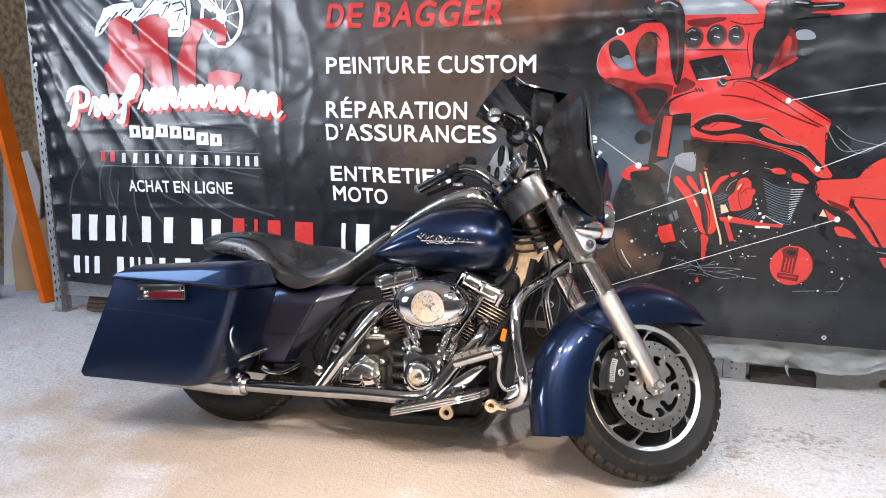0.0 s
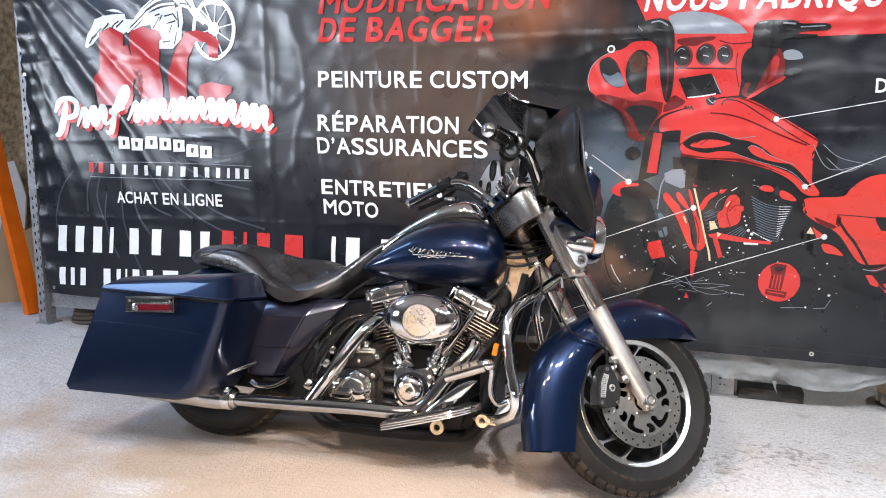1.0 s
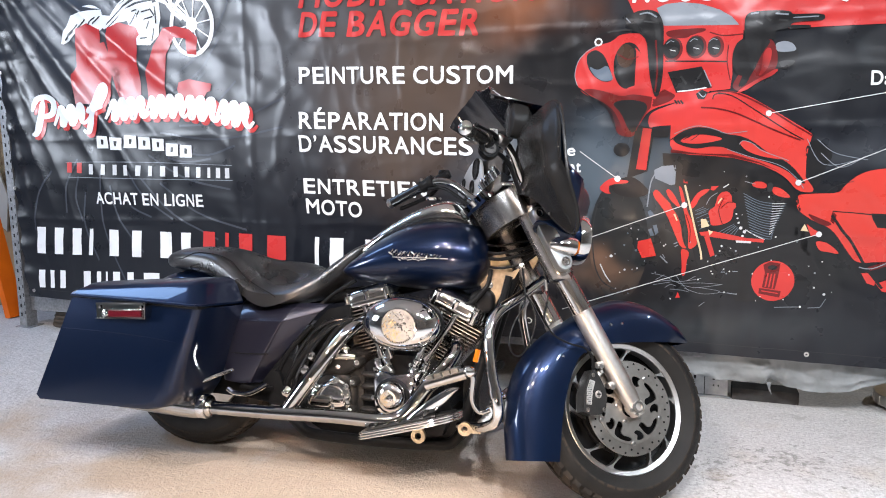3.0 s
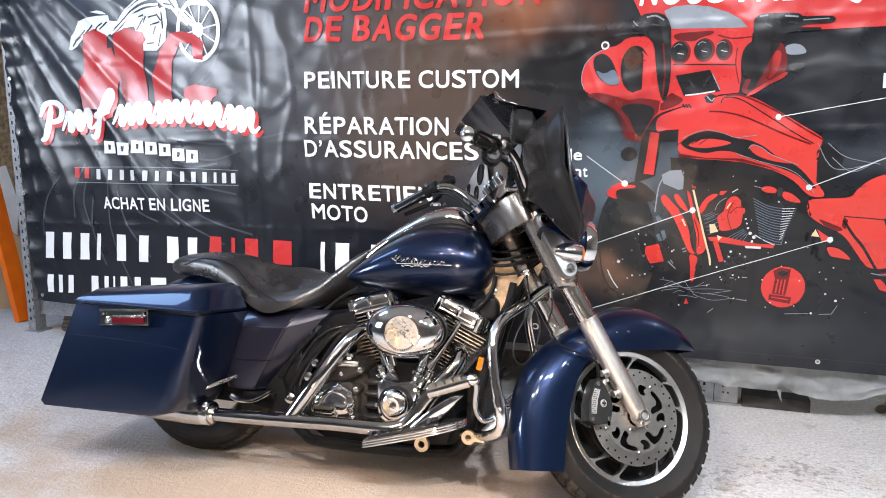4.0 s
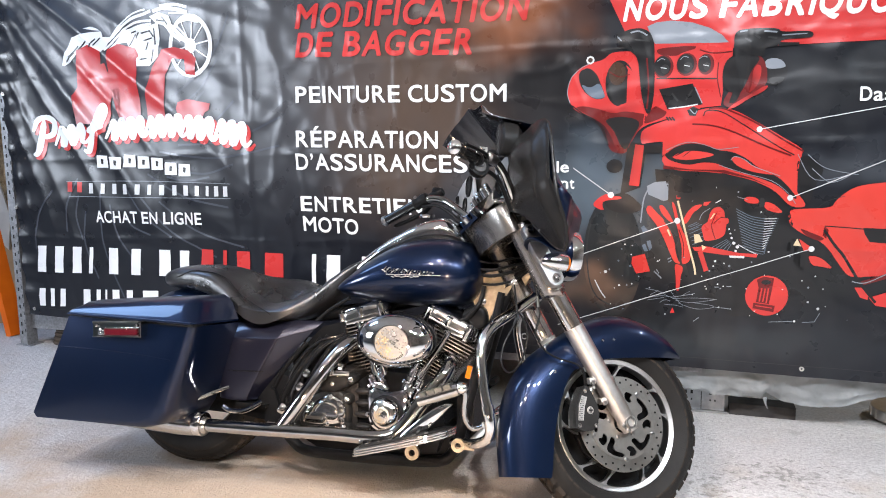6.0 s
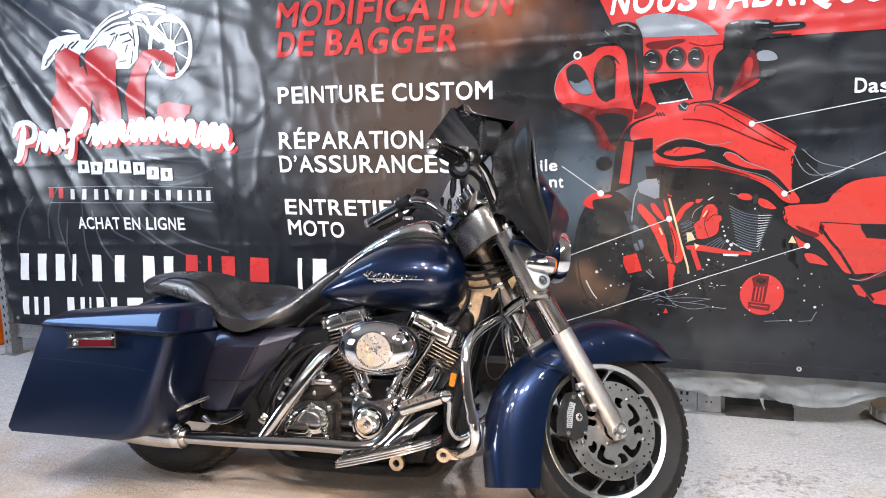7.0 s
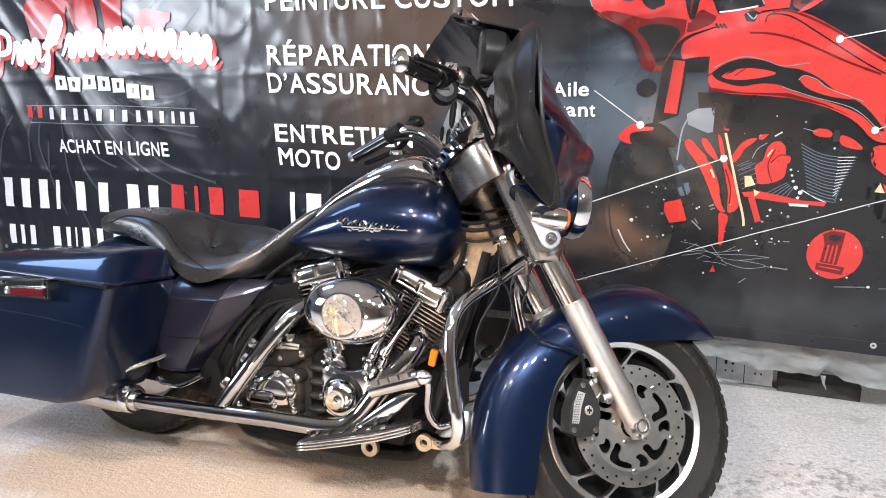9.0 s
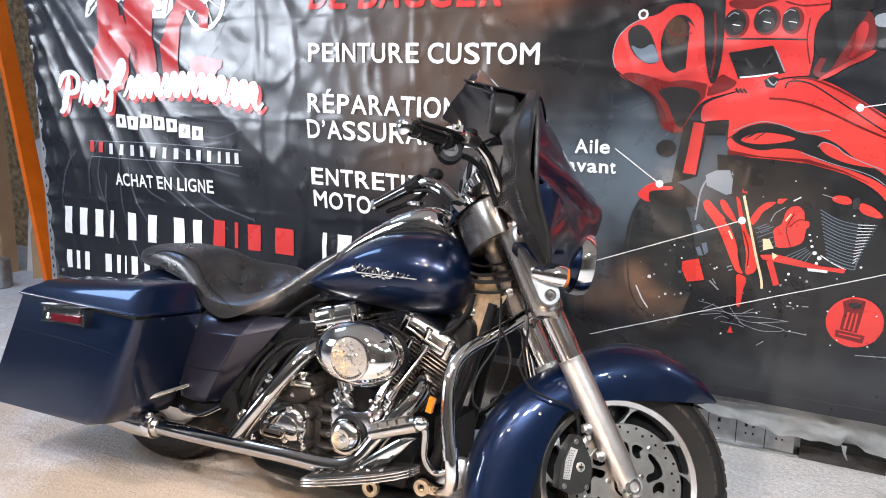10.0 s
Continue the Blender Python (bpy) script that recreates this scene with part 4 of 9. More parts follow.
print_disc("wheel_glint", (1.162, 0.655), 0.0023, 0.0023, PRINT_BLUEGREY, 6)
print_disc("wheel_glint", (1.228, 0.655), 0.0030, 0.0030, PRINT_GREY, 6)
print_disc("wheel_glint", (1.071, 0.666), 0.0018, 0.0018, PRINT_GREY, 6)
print_disc("wheel_glint", (1.061, 0.723), 0.0019, 0.0019, PRINT_GREY, 6)
print_disc("wheel_glint", (1.164, 0.51), 0.0030, 0.0030, PRINT_BLUEGREY, 6)
print_disc("wheel_glint", (1.112, 0.53), 0.0023, 0.0023, PRINT_PALE, 6)
print_disc("wheel_glint", (1.201, 0.788), 0.0030, 0.0030, PRINT_GREY, 6)
print_disc("wheel_glint", (1.171, 0.792), 0.0030, 0.0030, PRINT_PALE, 6)
print_disc("wheel_glint", (1.179, 0.616), 0.0038, 0.0038, PRINT_GREY, 6)
print_disc("wheel_glint", (1.199, 0.622), 0.0038, 0.0038, PRINT_PALE, 6)
print_disc("wheel_glint", (1.148, 0.614), 0.0047, 0.0047, PRINT_PALE, 6)
print_line("wheel_scratch", [(1.134, 0.906), (1.140, 0.925)], 0.0035, PRINT_CHARCOAL, 6)
print_line("wheel_scratch", [(1.077, 0.881), (1.100, 0.853)], 0.0037, PRINT_CHARCOAL, 6)
print_line("wheel_scratch", [(1.215, 0.517), (1.236, 0.506)], 0.0037, PRINT_CHARCOAL, 6)
print_line("wheel_scratch", [(1.183, 0.603), (1.211, 0.617)], 0.0037, PRINT_CHARCOAL, 6)
print_line("wheel_scratch", [(1.054, 0.740), (1.075, 0.736)], 0.0038, PRINT_CHARCOAL, 6)
print_shape("red_caliper", [(1.200, 0.739), (1.251, 0.753), (1.273, 0.679), (1.217, 0.667), (1.198, 0.710)], PRINT_RED, 6)
print_shape("grey_panel", [(1.256, 1.034), (1.286, 1.050), (1.340, 1.054), (1.338, 0.977), (1.321, 0.973), (1.261, 1.000)], PRINT_GREY, 3)
print_line("chrome_lever", [(1.267, 1.032), (1.246, 0.988), (1.238, 0.935), (1.233, 0.884)], 0.0053, PRINT_GREY, 4)
print_blob("red_fender_tip", [(1.037, 0.959), (1.064, 0.988), (1.098, 1.006), (1.112, 0.993), (1.157, 0.993), (1.155, 0.981), (1.101, 0.978), (1.074, 0.967), (1.074, 0.950), (1.090, 0.936), (1.065, 0.938)], PRINT_RED, 4)
print_blob("red_downtube", [(1.249, 0.935), (1.266, 0.961), (1.300, 0.922), (1.323, 0.899), (1.348, 0.864), (1.369, 0.823), (1.368, 0.783), (1.380, 0.733), (1.394, 0.712), (1.368, 0.718), (1.346, 0.768), (1.325, 0.819), (1.302, 0.868)], PRINT_RED, 3)
print_blob("red_downtube", [(1.368, 0.716), (1.401, 0.705), (1.402, 0.683), (1.394, 0.659), (1.391, 0.596), (1.376, 0.597), (1.376, 0.656)], PRINT_RED, 3)
print_shape("red_stand", [(1.365, 0.525), (1.374, 0.501), (1.356, 0.500)], PRINT_RED, 3)
print_blob("red_downtube", [(1.302, 0.954), (1.319, 0.959), (1.346, 0.920), (1.365, 0.879), (1.345, 0.890), (1.316, 0.920)], PRINT_RED, 3)
print_blob("red_downtube", [(1.351, 0.975), (1.366, 0.961), (1.381, 0.897), (1.391, 0.863), (1.416, 0.817), (1.435, 0.770), (1.429, 0.723), (1.396, 0.707), (1.399, 0.769), (1.383, 0.839), (1.363, 0.920)], PRINT_RED, 3)
print_shape("red_clip", [(1.370, 1.000), (1.387, 0.991), (1.385, 0.980), (1.370, 0.984)], PRINT_RED, 3)
print_line("tube_shine", [(1.339, 0.857), (1.351, 0.829)], 0.0066, PRINT_CREAM, 5)
print_line("tube_shade", [(1.325, 0.894), (1.352, 0.853), (1.369, 0.806), (1.385, 0.733)], 0.0053, PRINT_DARK, 5)
print_line("tube_shade", [(1.383, 0.858), (1.402, 0.798), (1.402, 0.741)], 0.0034, PRINT_DARKRED, 5)
print_line("pale_pushrod", [(1.376, 0.974), (1.406, 0.857), (1.426, 0.778), (1.446, 0.705), (1.451, 0.669)], 0.0075, PRINT_CREAM, 5)
print_blob("red_hose", [(1.406, 0.877), (1.396, 0.895), (1.419, 0.937), (1.443, 0.957), (1.473, 0.960), (1.457, 0.942), (1.434, 0.925), (1.422, 0.896)], PRINT_RED, 4)
print_shape("red_clip", [(1.475, 0.969), (1.502, 0.971), (1.486, 0.953), (1.473, 0.955)], PRINT_RED, 4)
print_line("dark_hose", [(1.454, 0.887), (1.466, 0.923), (1.498, 0.951), (1.537, 0.974)], 0.0198, PRINT_DARK, 6)
print_line("hose_shine", [(1.460, 0.896), (1.472, 0.924), (1.499, 0.944)], 0.0026, PRINT_GREY, 7)
print_line("hose_shine", [(1.519, 0.965), (1.539, 0.978)], 0.004, PRINT_PALE, 7)
print_blob("red_horn", [(1.497, 0.924), (1.513, 0.947), (1.536, 0.951), (1.553, 0.933), (1.554, 0.906), (1.569, 0.904), (1.570, 0.884), (1.558, 0.879), (1.560, 0.838), (1.529, 0.817), (1.481, 0.809), (1.476, 0.836), (1.466, 0.871), (1.496, 0.892)], PRINT_RED, 5)
print_line("horn_line", [(1.524, 0.924), (1.507, 0.881), (1.513, 0.846), (1.523, 0.819)], 0.0031, PRINT_DARKRED, 6)
print_line("horn_line", [(1.514, 0.883), (1.538, 0.906), (1.558, 0.906)], 0.0031, PRINT_DARKRED, 6)
print_line("horn_shine", [(1.502, 0.901), (1.516, 0.924)], 0.005, PRINT_CREAM, 6)
print_shape("cream_patch", [(1.441, 0.838), (1.461, 0.838), (1.475, 0.809), (1.445, 0.801)], PRINT_CREAM, 5)
print_shape("red_rod", [(1.437, 0.784), (1.484, 0.790), (1.615, 0.764), (1.681, 0.761), (1.678, 0.747), (1.553, 0.755), (1.446, 0.770)], PRINT_RED, 5)
print_shape("red_link", [(1.457, 0.766), (1.476, 0.769), (1.501, 0.689), (1.484, 0.682)], PRINT_RED, 5)
print_shape("cream_patch", [(1.471, 0.795), (1.490, 0.786), (1.476, 0.771)], PRINT_CREAM, 6)
print_shape("pale_bar", [(1.576, 0.753), (1.633, 0.752), (1.633, 0.743), (1.579, 0.744)], PRINT_PALE, 6)
print_line("printed_fin", [(1.485, 0.767), (1.567, 0.820)], 0.0025, PRINT_BLUEGREY, 4)
print_line("printed_fin", [(1.504, 0.765), (1.571, 0.815)], 0.0025, PRINT_BLUEGREY, 4)
print_line("printed_fin", [(1.523, 0.763), (1.575, 0.811)], 0.0025, PRINT_BLUEGREY, 4)
print_line("printed_fin", [(1.542, 0.761), (1.580, 0.806)], 0.0025, PRINT_BLUEGREY, 4)
print_line("printed_fin", [(1.561, 0.760), (1.584, 0.802)], 0.0025, PRINT_BLUEGREY, 4)
print_line("printed_fin", [(1.425, 0.868), (1.459, 0.882)], 0.0026, PRINT_BLUEGREY, 4)
print_line("printed_fin", [(1.432, 0.856), (1.459, 0.868)], 0.0025, PRINT_BLUEGREY, 4)
print_line("printed_fin", [(1.417, 0.870), (1.467, 0.896)], 0.0025, PRINT_BLUEGREY, 4)
print_line("printed_fin", [(1.420, 0.855), (1.470, 0.880)], 0.0026, PRINT_BLUEGREY, 4)
print_line("printed_fin", [(1.424, 0.840), (1.472, 0.864)], 0.0026, PRINT_BLUEGREY, 4)
print_line("printed_fin", [(1.428, 0.825), (1.475, 0.848)], 0.0025, PRINT_BLUEGREY, 4)
print_line("printed_fin", [(1.432, 0.810), (1.478, 0.832)], 0.0025, PRINT_BLUEGREY, 4)
print_line("printed_fin", [(1.436, 0.795), (1.481, 0.816)], 0.0025, PRINT_BLUEGREY, 4)
print_disc("engine_glint", (1.573, 0.861), 0.0038, 0.0038, PRINT_PALE, 6)
print_disc("engine_glint", (1.578, 0.843), 0.0038, 0.0038, PRINT_PALE, 6)
print_disc("engine_glint", (1.583, 0.825), 0.0046, 0.0046, PRINT_PALE, 6)
print_disc("engine_glint", (1.592, 0.804), 0.0067, 0.0067, PRINT_PALE, 6)
print_disc("engine_glint", (1.606, 0.789), 0.0068, 0.0068, PRINT_PALE, 6)
print_disc("engine_glint", (1.6, 0.772), 0.005, 0.005, PRINT_PALE, 6)
print_line("printed_fin", [(1.594, 0.943), (1.648, 0.914), (1.701, 0.904), (1.749, 0.904)], 0.003, PRINT_BLUEGREY, 5)
print_line("fin_shine", [(1.699, 0.903), (1.725, 0.904), (1.743, 0.905)], 0.0026, PRINT_PALE, 6)
print_line("printed_fin", [(1.596, 0.932), (1.650, 0.904), (1.702, 0.894), (1.746, 0.895)], 0.0031, PRINT_BLUEGREY, 5)
print_line("fin_shine", [(1.699, 0.893), (1.724, 0.894), (1.740, 0.895)], 0.0026, PRINT_PALE, 6)
print_line("printed_fin", [(1.599, 0.920), (1.652, 0.893), (1.702, 0.884), (1.743, 0.886)], 0.003, PRINT_BLUEGREY, 5)
print_line("fin_shine", [(1.699, 0.883), (1.722, 0.884), (1.737, 0.886)], 0.0026, PRINT_PALE, 6)
print_line("printed_fin", [(1.601, 0.909), (1.654, 0.883), (1.702, 0.874), (1.740, 0.876)], 0.003, PRINT_BLUEGREY, 5)
print_line("fin_shine", [(1.699, 0.872), (1.720, 0.875), (1.734, 0.877)], 0.0026, PRINT_PALE, 6)
print_line("printed_fin", [(1.603, 0.898), (1.656, 0.872), (1.702, 0.864), (1.736, 0.867)], 0.0032, PRINT_BLUEGREY, 5)
print_line("fin_shine", [(1.699, 0.862), (1.718, 0.865), (1.731, 0.867)], 0.0026, PRINT_PALE, 6)
print_line("printed_fin", [(1.606, 0.887), (1.658, 0.862), (1.702, 0.853), (1.733, 0.857)], 0.003, PRINT_BLUEGREY, 5)
print_line("fin_shine", [(1.698, 0.852), (1.716, 0.856), (1.728, 0.858)], 0.0026, PRINT_PALE, 6)
print_line("printed_fin", [(1.608, 0.875), (1.660, 0.851), (1.702, 0.843), (1.730, 0.848)], 0.0032, PRINT_BLUEGREY, 5)
print_line("fin_shine", [(1.698, 0.842), (1.714, 0.846), (1.725, 0.848)], 0.0026, PRINT_PALE, 6)
print_line("printed_fin", [(1.611, 0.864), (1.662, 0.840), (1.703, 0.833), (1.727, 0.838)], 0.003, PRINT_BLUEGREY, 5)
print_line("fin_shine", [(1.698, 0.832), (1.713, 0.836), (1.722, 0.839)], 0.0026, PRINT_PALE, 6)
print_line("printed_fin", [(1.613, 0.853), (1.664, 0.830), (1.703, 0.823), (1.723, 0.829)], 0.0031, PRINT_BLUEGREY, 5)
print_line("fin_shine", [(1.698, 0.822), (1.711, 0.826), (1.719, 0.829)], 0.0026, PRINT_PALE, 6)
print_line("printed_fin", [(1.616, 0.842), (1.666, 0.819), (1.703, 0.813), (1.720, 0.819)], 0.003, PRINT_BLUEGREY, 5)
print_line("fin_shine", [(1.697, 0.812), (1.709, 0.817), (1.716, 0.820)], 0.0027, PRINT_PALE, 6)
print_line("printed_fin", [(1.618, 0.830), (1.668, 0.809), (1.703, 0.803), (1.717, 0.810)], 0.0032, PRINT_BLUEGREY, 5)
print_line("fin_shine", [(1.697, 0.801), (1.707, 0.807), (1.713, 0.810)], 0.0027, PRINT_PALE, 6)
print_line("printed_fin", [(1.620, 0.819), (1.670, 0.798), (1.704, 0.792), (1.714, 0.800)], 0.0031, PRINT_BLUEGREY, 5)
print_line("fin_shine", [(1.697, 0.791), (1.705, 0.797), (1.710, 0.800)], 0.0026, PRINT_PALE, 6)
print_line("printed_fin", [(1.623, 0.808), (1.672, 0.787), (1.704, 0.782), (1.711, 0.790)], 0.003, PRINT_BLUEGREY, 5)
print_line("fin_shine", [(1.697, 0.781), (1.703, 0.787), (1.707, 0.791)], 0.0026, PRINT_PALE, 6)
print_line("printed_fin", [(1.625, 0.796), (1.675, 0.777), (1.704, 0.772), (1.707, 0.781)], 0.0032, PRINT_BLUEGREY, 5)
print_line("printed_fin", [(1.628, 0.785), (1.677, 0.766), (1.704, 0.762), (1.704, 0.771)], 0.003, PRINT_BLUEGREY, 5)
print_line("printed_fin", [(1.609, 0.798), (1.646, 0.776), (1.682, 0.759)], 0.0034, PRINT_PALE, 5)
print_blob("red_head", [(1.621, 0.981), (1.634, 0.990), (1.661, 0.988), (1.677, 0.977), (1.674, 0.963), (1.646, 0.963), (1.625, 0.972)], PRINT_RED, 5)
print_blob("red_head", [(1.698, 0.972), (1.730, 0.962), (1.766, 0.929), (1.744, 0.926), (1.707, 0.937), (1.695, 0.952)], PRINT_RED, 5)
print_blob("grey_cap", [(1.677, 0.983), (1.695, 0.988), (1.699, 0.953), (1.679, 0.944)], PRINT_CHARCOAL, 6)
print_blob("red_bag", [(1.782, 0.918), (1.789, 0.938), (1.825, 0.943), (1.931, 0.946), (1.946, 0.976), (1.983, 1.012), (2.028, 1.033), (2.118, 1.043), (2.260, 1.047), (2.294, 0.708), (2.151, 0.684), (2.067, 0.681), (2.049, 0.676), (2.008, 0.679), (1.978, 0.718), (1.934, 0.784), (1.902, 0.816), (1.862, 0.831), (1.822, 0.855), (1.790, 0.881)], PRINT_RED, 2)
print_blob("bag_shade", [(1.822, 0.870), (1.875, 0.847), (1.919, 0.828), (1.897, 0.816), (1.852, 0.835)], PRINT_DARKRED, 3)
print_line("dark_crease", [(1.913, 0.876), (1.984, 0.871), (2.050, 0.865)], 0.0038, PRINT_DARK, 3)
print_shape("dark_slot", [(2.044, 0.870), (2.133, 0.867), (2.138, 0.811), (2.069, 0.816), (2.050, 0.848)], PRINT_DARK, 3)
print_line("dark_strap", [(1.912, 0.861), (1.952, 0.802), (1.984, 0.763), (2.017, 0.708), (2.051, 0.653), (2.109, 0.577)], 0.01, PRINT_DARK, 4)
print_shape("bag_shade", [(1.913, 0.876), (1.928, 0.861), (1.921, 0.826), (1.908, 0.839)], PRINT_DARKRED, 3)
print_shape("bag_foot", [(2.050, 0.660), (2.150, 0.698), (2.152, 0.678), (2.061, 0.645)], PRINT_DARKRED, 3)
print_line("bag_trim", [(2.022, 0.659), (2.070, 0.656), (2.150, 0.700)], 0.0038, PRINT_GREY, 5)
print_shape("red_pipe", [(2.033, 0.635), (2.056, 0.636), (2.084, 0.605), (2.082, 0.587), (2.056, 0.595)], PRINT_RED, 3)
print_shape("red_pipe", [(2.085, 0.596), (2.157, 0.624), (2.164, 0.557), (2.110, 0.565)], PRINT_RED, 3)
print_shape("cream_patch", [(1.808, 0.798), (1.820, 0.826), (1.836, 0.795)], PRINT_CREAM, 5)
print_shape("red_step", [(1.826, 0.826), (1.855, 0.804), (1.877, 0.791), (1.872, 0.778), (1.845, 0.779)], PRINT_RED, 4)
print_blob("red_step", [(1.860, 0.759), (1.897, 0.756), (1.924, 0.739), (1.956, 0.706), (1.910, 0.716), (1.879, 0.719)], PRINT_RED, 4)
print_line("pale_sketch", [(1.883, 0.947), (1.920, 0.974), (1.975, 0.991)], 0.0023, PRINT_CHARCOAL, 3)
print_disc("round_emblem", (1.723, 0.59), 0.0791, 0.0841, PRINT_RED, 6)
print_shape("emblem_mark", [(1.684, 0.656), (1.708, 0.669), (1.747, 0.664), (1.743, 0.621), (1.692, 0.624)], PRINT_DARKRED, 7)
print_disc("emblem_mark", (1.719, 0.646), 0.0189, 0.0105, PRINT_DARK, 8)
print_shape("emblem_mark", [(1.692, 0.624), (1.743, 0.621), (1.733, 0.555), (1.685, 0.562)], PRINT_DARKRED, 7)
print_line("emblem_line", [(1.704, 0.622), (1.697, 0.565)], 0.0055, PRINT_RED, 8)
print_line("emblem_line", [(1.717, 0.620), (1.710, 0.563)], 0.0052, PRINT_RED, 8)
print_line("emblem_line", [(1.729, 0.621), (1.723, 0.559)], 0.0052, PRINT_RED, 8)
print_shape("emblem_mark", [(1.675, 0.559), (1.756, 0.549), (1.752, 0.522), (1.674, 0.535)], PRINT_DARKRED, 7)
print_line("emblem_line", [(1.684, 0.547), (1.745, 0.539)], 0.0042, PRINT_RED, 8)
print_disc("bright_fleck", (1.711, 0.676), 0.0025, 0.0025, PRINT_PALE, 9)
print_disc("bright_fleck", (1.646, 0.617), 0.0030, 0.0030, PRINT_PALE, 9)
print_disc("bright_fleck", (1.78, 0.618), 0.0029, 0.0029, PRINT_PALE, 9)
print_disc("bright_fleck", (1.681, 0.523), 0.0025, 0.0025, PRINT_PALE, 9)
print_disc("bright_fleck", (1.767, 0.514), 0.0029, 0.0029, PRINT_PALE, 9)
print_disc("bright_fleck", (1.601, 1.009), 0.0034, 0.0034, PRINT_GREY, 6)
print_disc("bright_fleck", (1.686, 0.93), 0.0034, 0.0034, PRINT_PALE, 6)
print_disc("bright_fleck", (1.721, 0.771), 0.0038, 0.0038, PRINT_PALE, 6)
print_disc("bright_fleck", (1.661, 0.728), 0.0029, 0.0029, PRINT_GREY, 6)
print_disc("bright_fleck", (1.525, 0.728), 0.0046, 0.0046, PRINT_PALE, 6)
print_disc("bright_fleck", (1.519, 0.707), 0.0037, 0.0037, PRINT_PALE, 6)
print_disc("bright_fleck", (1.579, 0.709), 0.0044, 0.0044, PRINT_GREY, 6)
print_disc("bright_fleck", (1.559, 0.72), 0.0027, 0.0027, PRINT_PALE, 6)
print_disc("bright_fleck", (1.799, 0.753), 0.0031, 0.0031, PRINT_GREY, 6)
print_disc("bright_fleck", (1.894, 0.676), 0.0034, 0.0034, PRINT_PALE, 6)
print_disc("bright_fleck", (1.872, 0.629), 0.0044, 0.0044, PRINT_GREY, 6)
print_disc("bright_fleck", (1.924, 0.625), 0.0025, 0.0025, PRINT_PALE, 6)
print_disc("bright_fleck", (1.874, 0.569), 0.0044, 0.0044, PRINT_PALE, 6)
print_disc("bright_fleck", (1.912, 0.543), 0.0055, 0.0055, PRINT_PALE, 6)
print_disc("bright_fleck", (1.83, 0.487), 0.0047, 0.0047, PRINT_PALE, 6)
print_disc("bright_fleck", (1.848, 0.656), 0.0026, 0.0026, PRINT_PALE, 6)
print_disc("bright_fleck", (1.665, 0.503), 0.0021, 0.0021, PRINT_PALE, 6)
print_disc("bright_fleck", (1.56, 0.623), 0.0030, 0.0030, PRINT_PALE, 6)
print_disc("bright_fleck", (1.496, 0.61), 0.0033, 0.0033, PRINT_PALE, 6)
print_disc("bright_fleck", (1.491, 0.62), 0.0029, 0.0029, PRINT_PALE, 6)
print_disc("bright_fleck", (1.538, 0.631), 0.0033, 0.0033, PRINT_PALE, 6)
print_disc("bright_fleck", (1.549, 0.613), 0.0029, 0.0029, PRINT_GREY, 6)
print_disc("bright_fleck", (1.303, 0.723), 0.0037, 0.0037, PRINT_PALE, 6)
print_disc("bright_fleck", (1.31, 0.728), 0.0029, 0.0029, PRINT_PALE, 6)
print_disc("bright_fleck", (1.29, 0.737), 0.0017, 0.0017, PRINT_PALE, 6)
print_disc("bright_fleck", (1.396, 0.647), 0.0021, 0.0021, PRINT_GREY, 6)
print_disc("bright_fleck", (1.476, 0.662), 0.0029, 0.0029, PRINT_PALE, 6)
print_disc("bright_fleck", (1.406, 0.741), 0.0029, 0.0029, PRINT_GREY, 6)
print_disc("bright_fleck", (1.432, 0.973), 0.0021, 0.0021, PRINT_GREY, 6)
print_disc("bright_fleck", (1.52, 1.027), 0.0020, 0.0020, PRINT_PALE, 6)
print_disc("bright_fleck", (1.442, 0.583), 0.0029, 0.0029, PRINT_PALE, 6)
print_disc("bright_fleck", (1.937, 0.554), 0.0020, 0.0020, PRINT_PALE, 6)
print_disc("bright_fleck", (2.016, 0.503), 0.0015, 0.0015, PRINT_GREY, 6)
print_disc("bright_fleck", (1.505, 0.687), 0.0037, 0.0037, PRINT_GREY, 6)
print_disc("bright_fleck", (1.594, 0.857), 0.0020, 0.0020, PRINT_PALE, 6)
print_disc("bright_fleck", (1.336, 0.494), 0.0033, 0.0033, PRINT_PALE, 6)
print_disc("bright_fleck", (1.272, 0.607), 0.0030, 0.0030, PRINT_GREY, 6)
print_disc("bright_fleck", (1.592, 0.528), 0.0027, 0.0027, PRINT_GREY, 6)
print_disc("bright_fleck", (1.545, 0.533), 0.0036, 0.0036, PRINT_PALE, 6)
print_line("print_dash", [(1.341, 0.732), (1.356, 0.739)], 0.0044, PRINT_GREY, 6)
print_line("print_dash", [(1.345, 0.720), (1.358, 0.727)], 0.0044, PRINT_GREY, 6)
print_line("print_dash", [(1.289, 0.679), (1.319, 0.649)], 0.0053, PRINT_GREY, 6)
print_line("print_dash", [(1.298, 0.687), (1.309, 0.670)], 0.0035, PRINT_GREY, 6)
print_line("print_dash", [(1.572, 0.623), (1.591, 0.624)], 0.0034, PRINT_GREY, 6)
print_line("print_dash", [(1.528, 0.619), (1.543, 0.619)], 0.0034, PRINT_GREY, 6)
print_line("print_dash", [(1.555, 0.531), (1.594, 0.526)], 0.0035, PRINT_GREY, 6)
print_line("print_dash", [(1.449, 0.468), (1.470, 0.487)], 0.0031, PRINT_GREY, 6)
print_line("print_dash", [(1.858, 0.484), (1.902, 0.489)], 0.0025, PRINT_GREY, 6)
print_line("print_dash", [(1.902, 0.489), (1.920, 0.525)], 0.0024, PRINT_GREY, 6)
